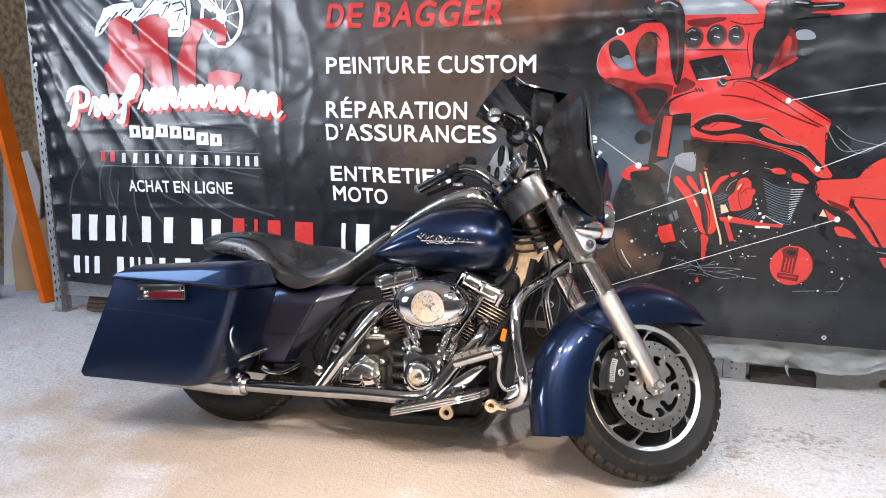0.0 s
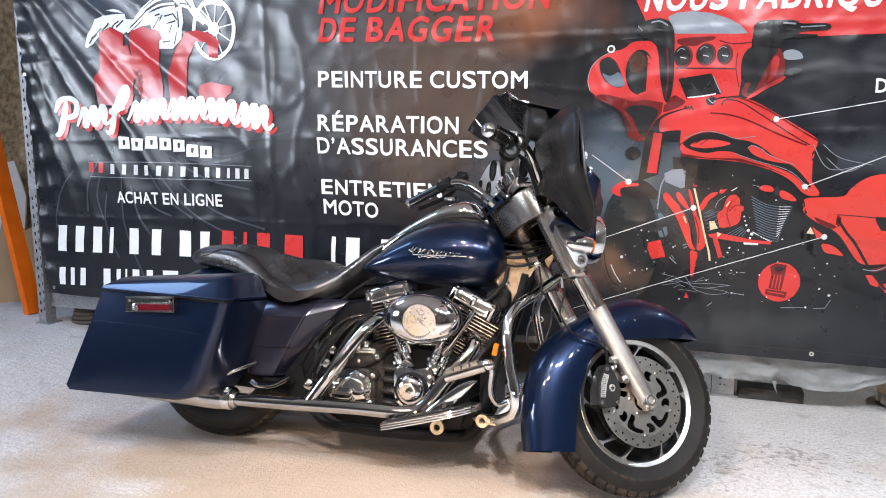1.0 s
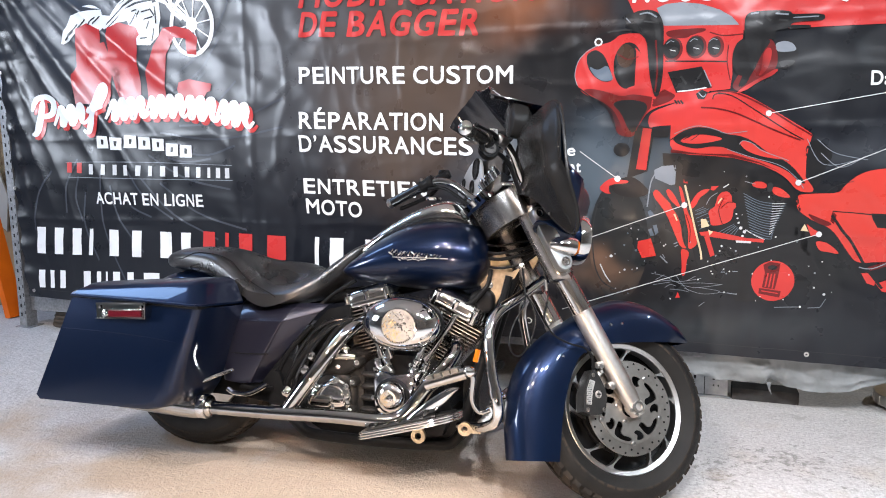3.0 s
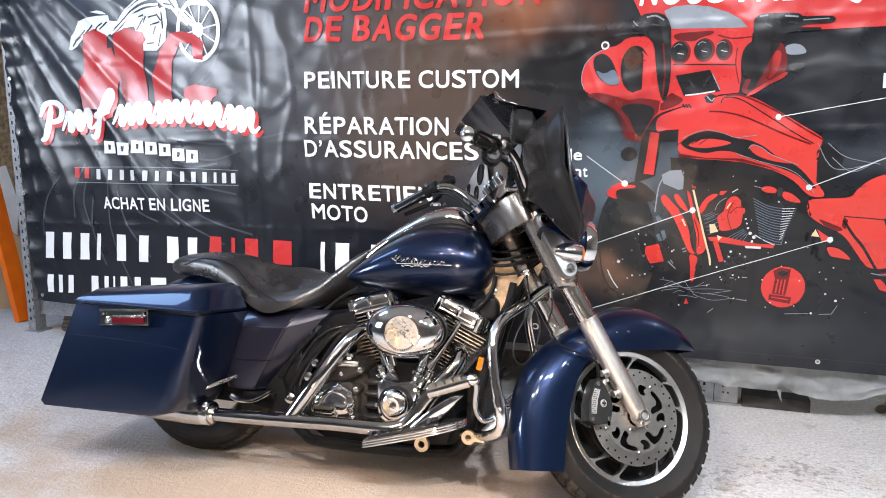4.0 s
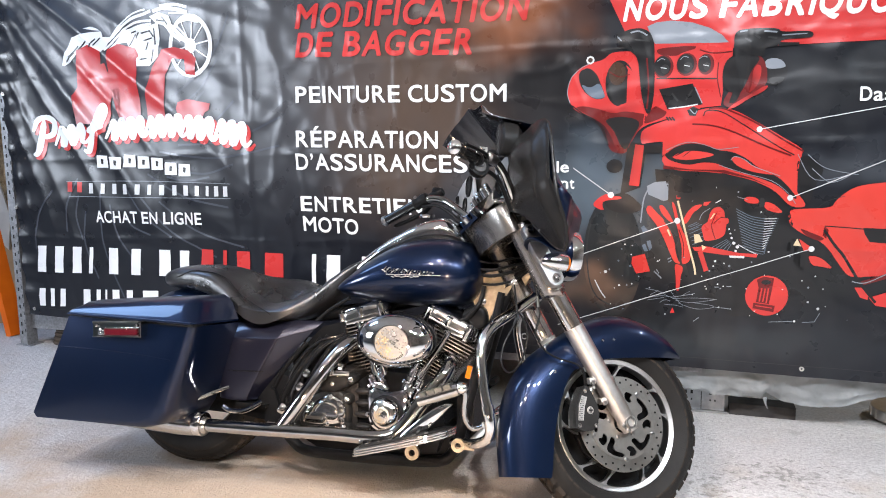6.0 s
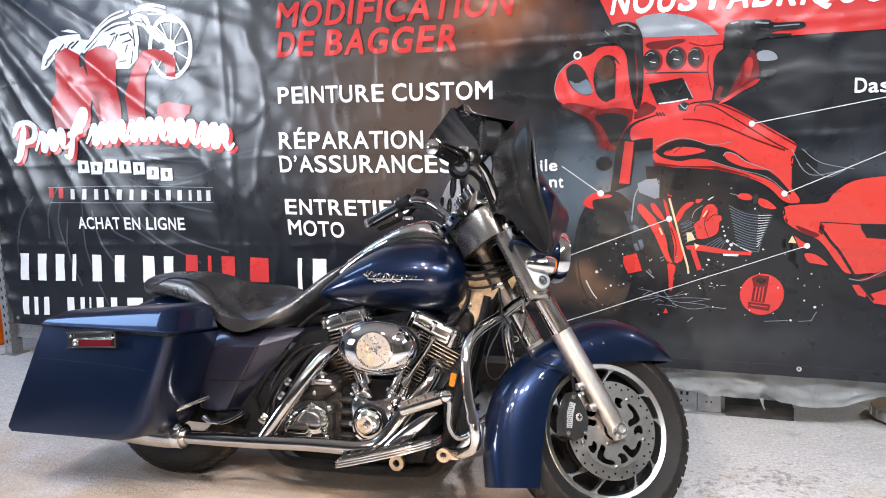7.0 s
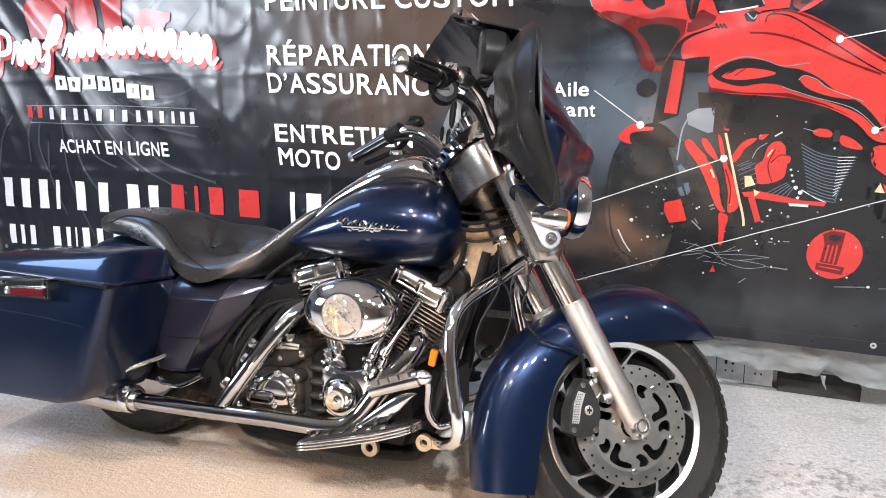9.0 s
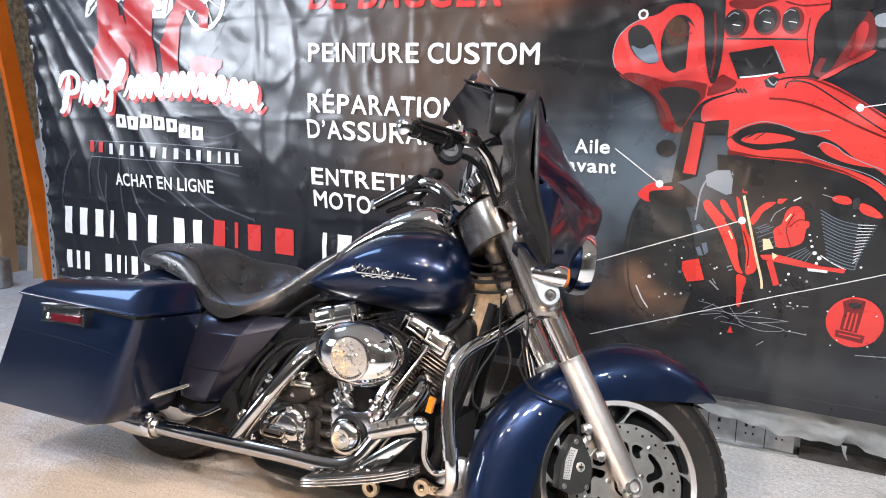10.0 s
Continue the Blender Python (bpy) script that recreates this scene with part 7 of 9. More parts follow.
# headlight
lamp = part("headlight", lathe([(0.0005, -0.11), (0.05, -0.10), (0.074, -0.06), (0.082, 0.0), (0.080, 0.008)], 40, (-0.138, 0, 0.556), "X"), NAVY, bike, "round headlight with chrome trim ring", FRONT)
part("trim_ring", lathe([(0.072, 0.0), (0.086, -0.014), (0.090, 0.006), (0.086, 0.024), (0.074, 0.030), (0.072, 0.02), (0.072, 0.0)], 40, (-0.138, 0, 0.556), "X", caps=False), CHROME, lamp, m=FRONT)
part("lens", lathe([(0.073, 0.018), (0.058, 0.028), (0.03, 0.034), (0.0005, 0.036)], 32, (-0.138, 0, 0.556), "X"), GLASSY, lamp, m=FRONT)
for side in (-1, 1):
    y = 0.165 * side
    ind = part("turn_signal", tube([(-0.305, y, 0.470), (-0.285, y, 0.474), (-0.25, y, 0.474), (-0.222, y, 0.472)], [0.010, 0.024, 0.029, 0.028], 20, 4), CHROME, bike, "chrome bullet turn signal with amber lens", FRONT)
    part("lens", lathe([(0.027, 0), (0.024, 0.008), (0.012, 0.013), (0.0005, 0.014)], 20, (-0.222, y, 0.472), "X"), AMBER, ind, m=FRONT)
    part("stalk", tube([(-0.285, y, 0.47), (-0.30, y * 0.75, 0.47)], 0.009, 10), CHROME, ind, m=FRONT)

# --- steering head, nacelle and bars
axis = Vector((-0.469, 0, 0.883))
rings = []
for h, s in ((-0.002, 0.95), (0.0, 1.0), (0.085, 1.0), (0.095, 0.97), (0.100, 0.88)):
    rings.append([Vector((-0.373, 0, 0.573)) + axis * h + Vector((0.062 * s * math.cos(a) * 0.883, 0.142 * s * math.sin(a), 0.062 * s * math.cos(a) * 0.469)) for a in (2 * math.pi * q / 48 for q in range(48))])
nac = part("fork_nacelle", loft(rings), GUNMETAL, bike, "brushed metal cover over the triple clamp", FRONT, 40)
slope = pose(-0.450, 0, 0.650, 0, -46, 0)
part("clamp_trim", box(-0.050, 0.078, -0.088, 0.088, 0.004, 0.014, 0.004, m=slope), CHROME, nac, m=FRONT)
for y in (-0.07, -0.035, 0.035, 0.07):
    part("trim_rib", box(-0.047, 0.075, y - 0.007, y + 0.007, 0.014, 0.036, 0.005, m=slope), CHROME, nac, m=FRONT)
part("ignition_switch", lathe([(0.026, 0.012), (0.026, 0.034), (0.02, 0.040), (0.0005, 0.040)], 24, (0, 0, 0), "Z"), CHROME, nac, m=FRONT @ slope)
for y in (-0.05, 0.05):
    part("riser", tube([(-0.42, y, 0.69), (-0.45, y, 0.735)], 0.02, 14), CHROME, nac, m=FRONT)
for y in (-0.06, -0.02, 0.02, 0.06):
    part("clamp_bolt", bolt((-0.45, y, 0.74), 0.007, 0.012, "Z", 1), CHROME, nac, m=FRONT)
bars = part("handlebar", tube([(-0.60, 0.30, 0.79), (-0.55, 0.24, 0.80), (-0.50, 0.20, 0.775), (-0.44, 0.13, 0.70), (-0.42, 0.06, 0.685), (-0.42, -0.06, 0.685), (-0.405, -0.14, 0.665), (-0.41, -0.19, 0.665), (-0.455, -0.225, 0.725), (-0.51, -0.27, 0.745), (-0.56, -0.31, 0.72)], 0.0140, 14), PIPE, bike, "polished chrome handlebar", FRONT)
for side, a, b in ((-1, Vector((-0.575, -0.315, 0.712)), Vector((-0.665, -0.42, 0.683))), (1, Vector((-0.60, 0.30, 0.79)), Vector((-0.685, 0.39, 0.750)))):
    d = (b - a).normalized()
    grip = part("grip", tube([a, a + d * 0.01, b], [0.021, 0.019, 0.018], 18, 3), PLASTIC if side < 0 else GLOSSBLACK, bars, "ribbed rubber grip with chrome end", FRONT)
    for k in range(2 if side < 0 else 0):
        p = a + d * (0.012 + 0.10 * k)
        part("grip_band", tube([p, p + d * 0.004], 0.0198, 18), CHROME, grip, m=FRONT)
    part("grip_end", tube([b, b + d * 0.012, b + d * 0.022], [0.019, 0.0205, 0.008], 18, 5), CHROME if side < 0 else STEELDARK, grip, m=FRONT)
    s = a - d * 0.03
    part("switch_box", tube([s - d * 0.030, s - d * 0.026, s - d * 0.006, s + d * 0.004, s + d * 0.026, s + d * 0.030], [0.016, 0.024, 0.025, 0.022, 0.024, 0.018], 16, 2), BLACK, bars, "black switch housing", FRONT)
    part("switch_button", ball(s + Vector((-0.024, 0, 0.012)), 0.008, 8), STEELDARK, bars, m=FRONT)
    base = s - d * 0.03 + Vector((0.030, 0, 0.016))
    part("master_cylinder", tube([base - d * 0.030, base - d * 0.026, base + d * 0.022, base + d * 0.027], [0.010, 0.017, 0.017, 0.010], 14, 2), STEELDARK if side < 0 else BLACK, bars, m=FRONT)
    part("reservoir_cap", tube([base + Vector((0, 0, 0.012)), base + Vector((0, 0, 0.024))], [0.017, 0.015], 14), BLACK, bars, m=FRONT)
    fwd = Vector((0.040, 0, 0.016)) if side < 0 else Vector((0.055, 0, -0.012))
    part("lever", tube([s + fwd * 0.7, s + fwd + d * 0.05, s + fwd + d * 0.11, b + fwd * 0.85 + d * 0.012], [0.006, 0.006, 0.005, 0.005] if side < 0 else [0.008, 0.009, 0.008, 0.008], 10, 4), BLACK, bars, "slim hand lever", FRONT)
    part("lever_ball", ball(b + fwd * 0.85 + d * 0.016, 0.007, 10), BLACK, bars, m=FRONT)
CAPGREY = material("worn_grey_plastic", (0.075, 0.070, 0.066), 0.6, 0.0, (0.045, 0.043, 0.041), 60, 0.6)
c = Vector((-0.555, -0.295, 0.694))
part("round_switch", lathe([(0.0005, -0.012), (0.014, -0.012), (0.028, -0.010), (0.031, 0.006), (0.029, 0.014), (0.0005, 0.016)], 28, c, "Y"), BLACK, bars, "round black housing below the grip", FRONT)
part("round_cap", lathe([(0.019, -0.0115), (0.018, -0.015), (0.014, -0.0155), (0.013, -0.0135), (0.0005, -0.0135)], 24, c, "Y"), CAPGREY, bars, "worn grey cap", FRONT)
part("cap_bar", box(-0.009, 0.009, -0.0015, 0.0015, -0.003, 0.003, 0.001, 1, m=Matrix.Translation(c + Vector((0, -0.0145, 0)))), CALIPERGREY, bars, m=FRONT)
part("thumb_switch", tube([c + Vector((-0.030, -0.030, 0.004)), c + Vector((-0.034, -0.034, -0.012)), c + Vector((-0.028, -0.03, -0.022))], [0.007, 0.009, 0.005], 10, 3), BLACK, bars, m=FRONT)
part("lever_clamp", join(box(-0.012, 0.012, -0.010, 0.010, -0.016, 0.016, 0.004, m=Matrix.Translation(c + Vector((0.012, 0.004, 0.050)))), bolt(c + Vector((0.010, -0.004, 0.060)), 0.006, 0.008)), OLDCHROME, bars, m=FRONT)
part("bar_cable", tube([(-0.54, -0.29, 0.69), (-0.50, -0.255, 0.70), (-0.455, -0.215, 0.685), (-0.41, -0.18, 0.62)], 0.007, 8), BLACK, bars, m=FRONT)
part("clutch_cable", tube([(-0.58, 0.27, 0.775), (-0.53, 0.22, 0.765), (-0.47, 0.15, 0.69), (-0.43, 0.10, 0.60)], 0.006, 8), BLACK, bars, m=FRONT)

# --- frame
frame_ob = part("frame", tube([(1.33, -0.03, 0.84), (1.25, -0.03, 0.70), (1.18, -0.06, 0.52), (1.13, -0.09, 0.32), (1.085, -0.11, 0.155), (0.98, -0.12, 0.118), (0.60, -0.13, 0.112), (0.50, -0.13, 0.14), (0.42, -0.12, 0.24), (0.38, -0.11, 0.42)], 0.019, 14), BLACK, bike, "black tubular steel frame")
part("left_tube", tube([(1.33, 0.03, 0.84), (1.25, 0.03, 0.70), (1.18, 0.06, 0.52), (1.13, 0.09, 0.32), (1.085, 0.11, 0.155), (0.98, 0.12, 0.118), (0.60, 0.13, 0.112), (0.50, 0.13, 0.14), (0.42, 0.12, 0.24), (0.38, 0.11, 0.42)], 0.019, 14), BLACK, frame_ob)
part("backbone", tube([(1.28, 0, 0.78), (1.0, 0, 0.68), (0.6, 0, 0.60), (0.3, 0, 0.56)], 0.026, 12), BLACK, frame_ob)
part("seat_rail", tube([(0.70, -0.12, 0.664), (0.625, -0.12, 0.620), (0.56, -0.12, 0.563), (0.52, -0.115, 0.50)], 0.007, 12), BLACK, frame_ob)
head = part("steering_head", prism([(1.14, 0.62), (1.12, 0.70), (1.17, 0.765), (1.27, 0.80), (1.33, 0.77), (1.30, 0.70), (1.22, 0.66), (1.18, 0.60)], -0.035, 0.035, 0.01), CASTING, frame_ob, "pale cast steering head")
part("gusset", prism([(1.16, 0.58), (1.17, 0.68), (1.27, 0.73), (1.21, 0.62)], -0.050, -0.036, 0.004), CASTING, frame_ob)
for x, z in ((1.165, 0.665), (1.275, 0.735)):
    part("frame_bolt", join(bolt((x, -0.05, z), 0.013, 0.008), bolt((x, -0.057, z), 0.008, 0.005)), OLDCHROME, frame_ob)
for i, (dz, dy) in enumerate(((0.0, 0), (0.02, -0.01), (-0.03, 0.012), (0.045, 0.0))):
    part("wire_loom", tube([(1.10, -0.05 + dy, 0.77 + dz), (1.19, -0.065 + dy, 0.755 + dz), (1.27, -0.06 + dy, 0.772 + dz), (1.33, -0.03, 0.80 + dz * 0.5)], 0.006 - 0.0008 * i, 8), BLACK, frame_ob)
part("ignition_coil", pillow([(1.10, 0.575), (1.10, 0.63), (1.15, 0.655), (1.185, 0.63), (1.175, 0.575)], -0.03, -0.075, 0.2, 0.004), BLACK, frame_ob)
part("coil_hose", tube([(1.235, -0.07, 0.70), (1.215, -0.085, 0.60), (1.19, -0.09, 0.50), (1.15, -0.08, 0.40)], 0.013, 10), BLACK, frame_ob, "black corrugated hose")
part("belly_pan", prism([(0.50, 0.16), (0.62, 0.10), (0.98, 0.105), (1.10, 0.14), (1.09, 0.22), (0.55, 0.22)], -0.10, 0.10, 0.01), BLACK, frame_ob)
part("tie_bracket", join(ring_solid(0.011, 0.024, -0.242, -0.228, 24, (0.985, 0, 0.178)), box(0.968, 1.0, -0.240, -0.230, 0.192, 0.222, 0.003), box(0.97, 1.0, -0.235, -0.13, 0.20, 0.215, 0.002)), CASTING, frame_ob, "pale steel tie-down ring")
part("guard_bracket", join(ring_solid(0.010, 0.022, -0.242, -0.228, 24, (1.139, 0, 0.216)), box(1.15, 1.19, -0.240, -0.230, 0.205, 0.226, 0.003), box(1.13, 1.15, -0.235, -0.12, 0.195, 0.21, 0.002)), CASTING, frame_ob)
part("side_stand", tube([(0.98, 0.10, 0.13), (0.99, 0.20, 0.09), (0.99, 0.26, 0.045)], 0.013, 10), BLACK, frame_ob)

# --- engine
FINS = material("fin_edge_metal", (0.66, 0.60, 0.54), 0.26, 1.0)
engine = part("crankcase", prism([(0.74, 0.16), (1.04, 0.16), (1.07, 0.26), (1.02, 0.37), (0.97, 0.42), (0.82, 0.42), (0.75, 0.38), (0.72, 0.28)], -0.15, 0.15, 0.015, 3), BLACK, bike, "black and chrome V-twin engine")
CASE = material("black_wrinkle_case", (0.010, 0.0095, 0.009), 0.34, 0.0, (0.018, 0.016, 0.014), 30, 0.5, bump=0.25, bump_scale=300)
CASE.node_tree.nodes["Principled BSDF"].inputs["Specular IOR Level"].default_value = 0.10
part("gear_case", pillow([(0.50, 0.20), (0.62, 0.175), (0.75, 0.18), (0.765, 0.28), (0.765, 0.37), (0.735, 0.415), (0.68, 0.425), (0.60, 0.36), (0.53, 0.285)], 0.10, -0.160, 0.10, 0.006), CASE, engine, "black gearbox case")
part("case_shoulder", pillow([(0.60, 0.352), (0.63, 0.405), (0.69, 0.428), (0.74, 0.412), (0.742, 0.37), (0.70, 0.345), (0.65, 0.335)], -0.13, -0.186, 0.3, 0.008), CASE, engine)
part("side_pocket", pillow([(0.545, 0.215), (0.545, 0.275), (0.60, 0.335), (0.69, 0.350), (0.735, 0.31), (0.735, 0.23), (0.70, 0.205), (0.62, 0.205)], -0.13, -0.180, 0.14, 0.003), CASE, engine)
for x, z in ((0.535, 0.215), (0.672, 0.372), (0.728, 0.322), (0.722, 0.225), (0.625, 0.395), (0.742, 0.39), (0.762, 0.205)):
    part("case_boss", lathe([(0.019, 0.03), (0.018, -0.012), (0.014, -0.018), (0.0005, -0.018)], 20, (x, -0.172, z)), CASE, engine)
    part("case_bolt", join(bolt((x, -0.189, z), 0.0095, 0.005), bolt((x, -0.193, z), 0.0055, 0.004)), OLDCHROME, engine)
for q in range(4):
    part("case_rib", ball((0.778, -0.160, 0.228 + 0.040 * q), 0.019, 12, 1.7, 0.8, 0.62), CASE, engine)
part("oil_filler", join(lathe([(0.022, 0), (0.024, 0.008), (0.019, 0.016), (0.019, 0.030), (0.013, 0.034), (0.0005, 0.034)], 20, (0.690, -0.165, 0.410), "Z"), tube([(0.655, -0.185, 0.402), (0.69, -0.19, 0.409), (0.735, -0.185, 0.408)], [0.010, 0.014, 0.010], 12, 3)), OLDCHROME, engine, "chrome oil filler")
cover = part("gear_cover", pillow([(0.560, 0.254), (0.580, 0.290), (0.628, 0.320), (0.668, 0.334), (0.708, 0.316), (0.725, 0.278), (0.714, 0.244), (0.677, 0.230), (0.610, 0.226), (0.572, 0.232)], -0.165, -0.196, 0.16, 0.004), CHROME, engine, "chrome cover with an oval nameplate")
part("cover_step", pillow([(0.585, 0.262), (0.60, 0.292), (0.645, 0.312), (0.69, 0.300), (0.702, 0.270), (0.692, 0.246), (0.64, 0.240), (0.595, 0.243)], -0.19, -0.203, 0.20, 0.003), CHROME, cover)
part("nameplate", pillow([(0.572, 0.243), (0.576, 0.264), (0.59, 0.271), (0.652, 0.274), (0.664, 0.264), (0.662, 0.246), (0.648, 0.237), (0.585, 0.235)], -0.195, -0.212, 0.12, 0.001), OLDCHROME, cover)
part("name_bar", box(0.588, 0.650, -0.2140, -0.2120, 0.250, 0.260, 0.0008, 1), STEELDARK, cover)
for x, z in ((0.667, 0.326), (0.594, 0.298), (0.706, 0.306), (0.712, 0.248), (0.574, 0.247), (0.655, 0.234)):
    part("cover_lug", lathe([(0.012, 0.02), (0.012, -0.006), (0.009, -0.009), (0.0005, -0.009)], 16, (x, -0.190, z)), CHROME, cover)
    part("cover_screw", bolt((x, -0.198, z), 0.0065, 0.006), OLDCHROME, cover)
nose = part("cam_cover", pillow([(0.797, 0.30), (0.796, 0.345), (0.815, 0.370), (0.845, 0.368), (0.875, 0.360), (0.910, 0.366), (0.940, 0.372), (0.955, 0.345), (0.952, 0.300), (0.930, 0.255), (0.895, 0.225), (0.855, 0.214), (0.815, 0.225), (0.800, 0.255)], -0.13, -0.182, 0.16, 0.004), CHROME, engine, "chrome cam cover")
part("nose_ring", lathe([(0.062, 0), (0.062, -0.012), (0.056, -0.018), (0.05, -0.018)], 40, (0.873, -0.176, 0.286)), BLACK, nose)
dome = part("points_cover", lathe([(0.052, 0), (0.052, -0.014), (0.046, -0.026), (0.034, -0.033), (0.016, -0.036), (0.0005, -0.037)], 40, (0.873, -0.188, 0.286)), CHROME, nose, "domed chrome points cover")
for x, z in ((0.812, 0.35), (0.842, 0.345), (0.935, 0.36), (0.948, 0.33), (0.925, 0.235), (0.82, 0.245), (0.80, 0.275)):
    part("nose_screw", bolt((x, -0.177, z), 0.008, 0.007), CHROME, nose)
for x, s in ((0.829, -1), (0.952, 1)):
    turn = pose(x, -0.150, 0.376, 0, 24 * s, 0)
    blk = part("lifter_block", lathe([(0.034, -0.03), (0.034, -0.004), (0.030, 0.004), (0.026, 0.006)], 28, axis="Z", sz=0.8), CHROME, engine, "chrome lifter block", turn)
    for dx in (-0.017, 0.017):
        part("lifter_collar", lathe([(0.015, 0), (0.0165, 0.003), (0.0165, 0.010), (0.0145, 0.012), (0.0145, 0.017), (0.016, 0.019), (0.016, 0.027), (0.012, 0.031), (0.012, 0.036)], 18, axis="Z"), CHROME, blk, m=turn @ Matrix.Translation((dx, 0, 0.002)))
    for dx, dy in ((-0.031, -0.016), (0.031, -0.016), (0.0, -0.026)):
        part("lifter_bolt", bolt((dx, dy, 0.0), 0.006, 0.012, "Z", 1), OLDCHROME, blk, m=turn)


ROCKER = material("rocker_chrome", (0.74, 0.71, 0.68), 0.15, 1.0, (0.62, 0.59, 0.56), 24, 0.5, rough_var=0.05)


def cylinder(lean, label):
    """One finned barrel with its head and rocker cover, leaning in the V."""
    m = pose(0.832 if lean < 0 else 0.925, 0, 0.298, 0, lean, 0)
    barrel = part("cylinder", box(-0.052, 0.052, -0.062, 0.062, 0.10, 0.30, 0.02, m=m), BLACK, engine, label)
    for k in range(15):
        z = 0.108 + 0.0126 * k
        w = 0.078 + 0.038 * k / 12
        part("fin", box(-w, w, -0.082 - 0.024 * k / 12, 0.085, z, z + 0.0040, 0.0015, 2, m=m), FINS, barrel)

    def rounded(scale, z, power=5.0):
        ring = []
        for q in range(48):
            a = 2 * math.pi * q / 48
            ring.append((0.106 * scale * math.copysign(abs(math.cos(a)) ** (2 / power), math.cos(a)), 0.112 * scale * math.copysign(abs(math.sin(a)) ** (2 / power), math.sin(a)) - 0.006, z))
        return ring
    rocker = part("rocker_cover", loft([rounded(s, z) for s, z in ((0.95, 0.294), (0.985, 0.297), (1.0, 0.302), (1.0, 0.313), (0.985, 0.316))]), ROCKER, barrel, "chrome rocker cover", m)
    part("rocker_lid", loft([rounded(s, z) for s, z in ((0.965, 0.3165), (0.965, 0.328), (0.95, 0.338), (0.90, 0.349), (0.82, 0.357), (0.70, 0.362), (0.45, 0.365), (0.02, 0.366))]), ROCKER, rocker, m=m, smooth=60)
    part("head_joint", loft([rounded(0.955, 0.314), rounded(0.955, 0.318)]), BLACK, rocker, m=m)
    for x in (-0.075, 0.0, 0.075):
        part("rocker_boss", lathe([(0.012, -0.024), (0.014, -0.019), (0.014, 0.026), (0.010, 0.030), (0.0005, 0.030)], 16, (x, -0.104, 0.317), "Z"), ROCKER, rocker, m=m)
        part("rocker_bolt", bolt((x, -0.098, 0.346), 0.0075, 0.008, "Z", 1), OLDCHROME, rocker, m=m)
    return barrel


cylinder(-16.5, "black finned rear cylinder")
cylinder(24.5, "black finned front cylinder")
for x0, x1, z1 in ((0.820, 0.735, 0.575), (0.850, 0.785, 0.585), (0.975, 1.065, 0.560), (0.945, 1.015, 0.575)):
    rod = part("pushrod_tube", tube([(x0, -0.15, 0.405), (x1, -0.118, z1)], 0.010, 14), CHROME, engine)
    d = (Vector((x1, -0.118, z1)) - Vector((x0, -0.15, 0.405)))
    part("rod_collar", tube([Vector((x0, -0.15, 0.405)) + d * 0.02, Vector((x0, -0.15, 0.405)) + d * 0.16], 0.0145, 14), CHROME, rod)

# --- oval air cleaner
air = part("air_cleaner", lathe([(0.118, 0.05), (0.125, 0.045), (0.130, 0.0), (0.133, -0.006), (0.133, -0.014), (0.128, -0.022), (0.112, -0.040), (0.085, -0.054), (0.05, -0.062), (0.0005, -0.065)], 64, (0.918, -0.236, 0.538), sx=1.0, sz=0.66), CHROME, bike, "oval chrome air cleaner cover with gold emblem")
part("intake", tube([(0.91, -0.05, 0.50), (0.918, -0.20, 0.535)], 0.045, 20), BLACK, air)
part("backing_plate", lathe([(0.122, 0.06), (0.128, 0.055), (0.128, 0.035), (0.115, 0.035)], 48, (0.918, -0.236, 0.538), sz=0.66), BLACK, air)


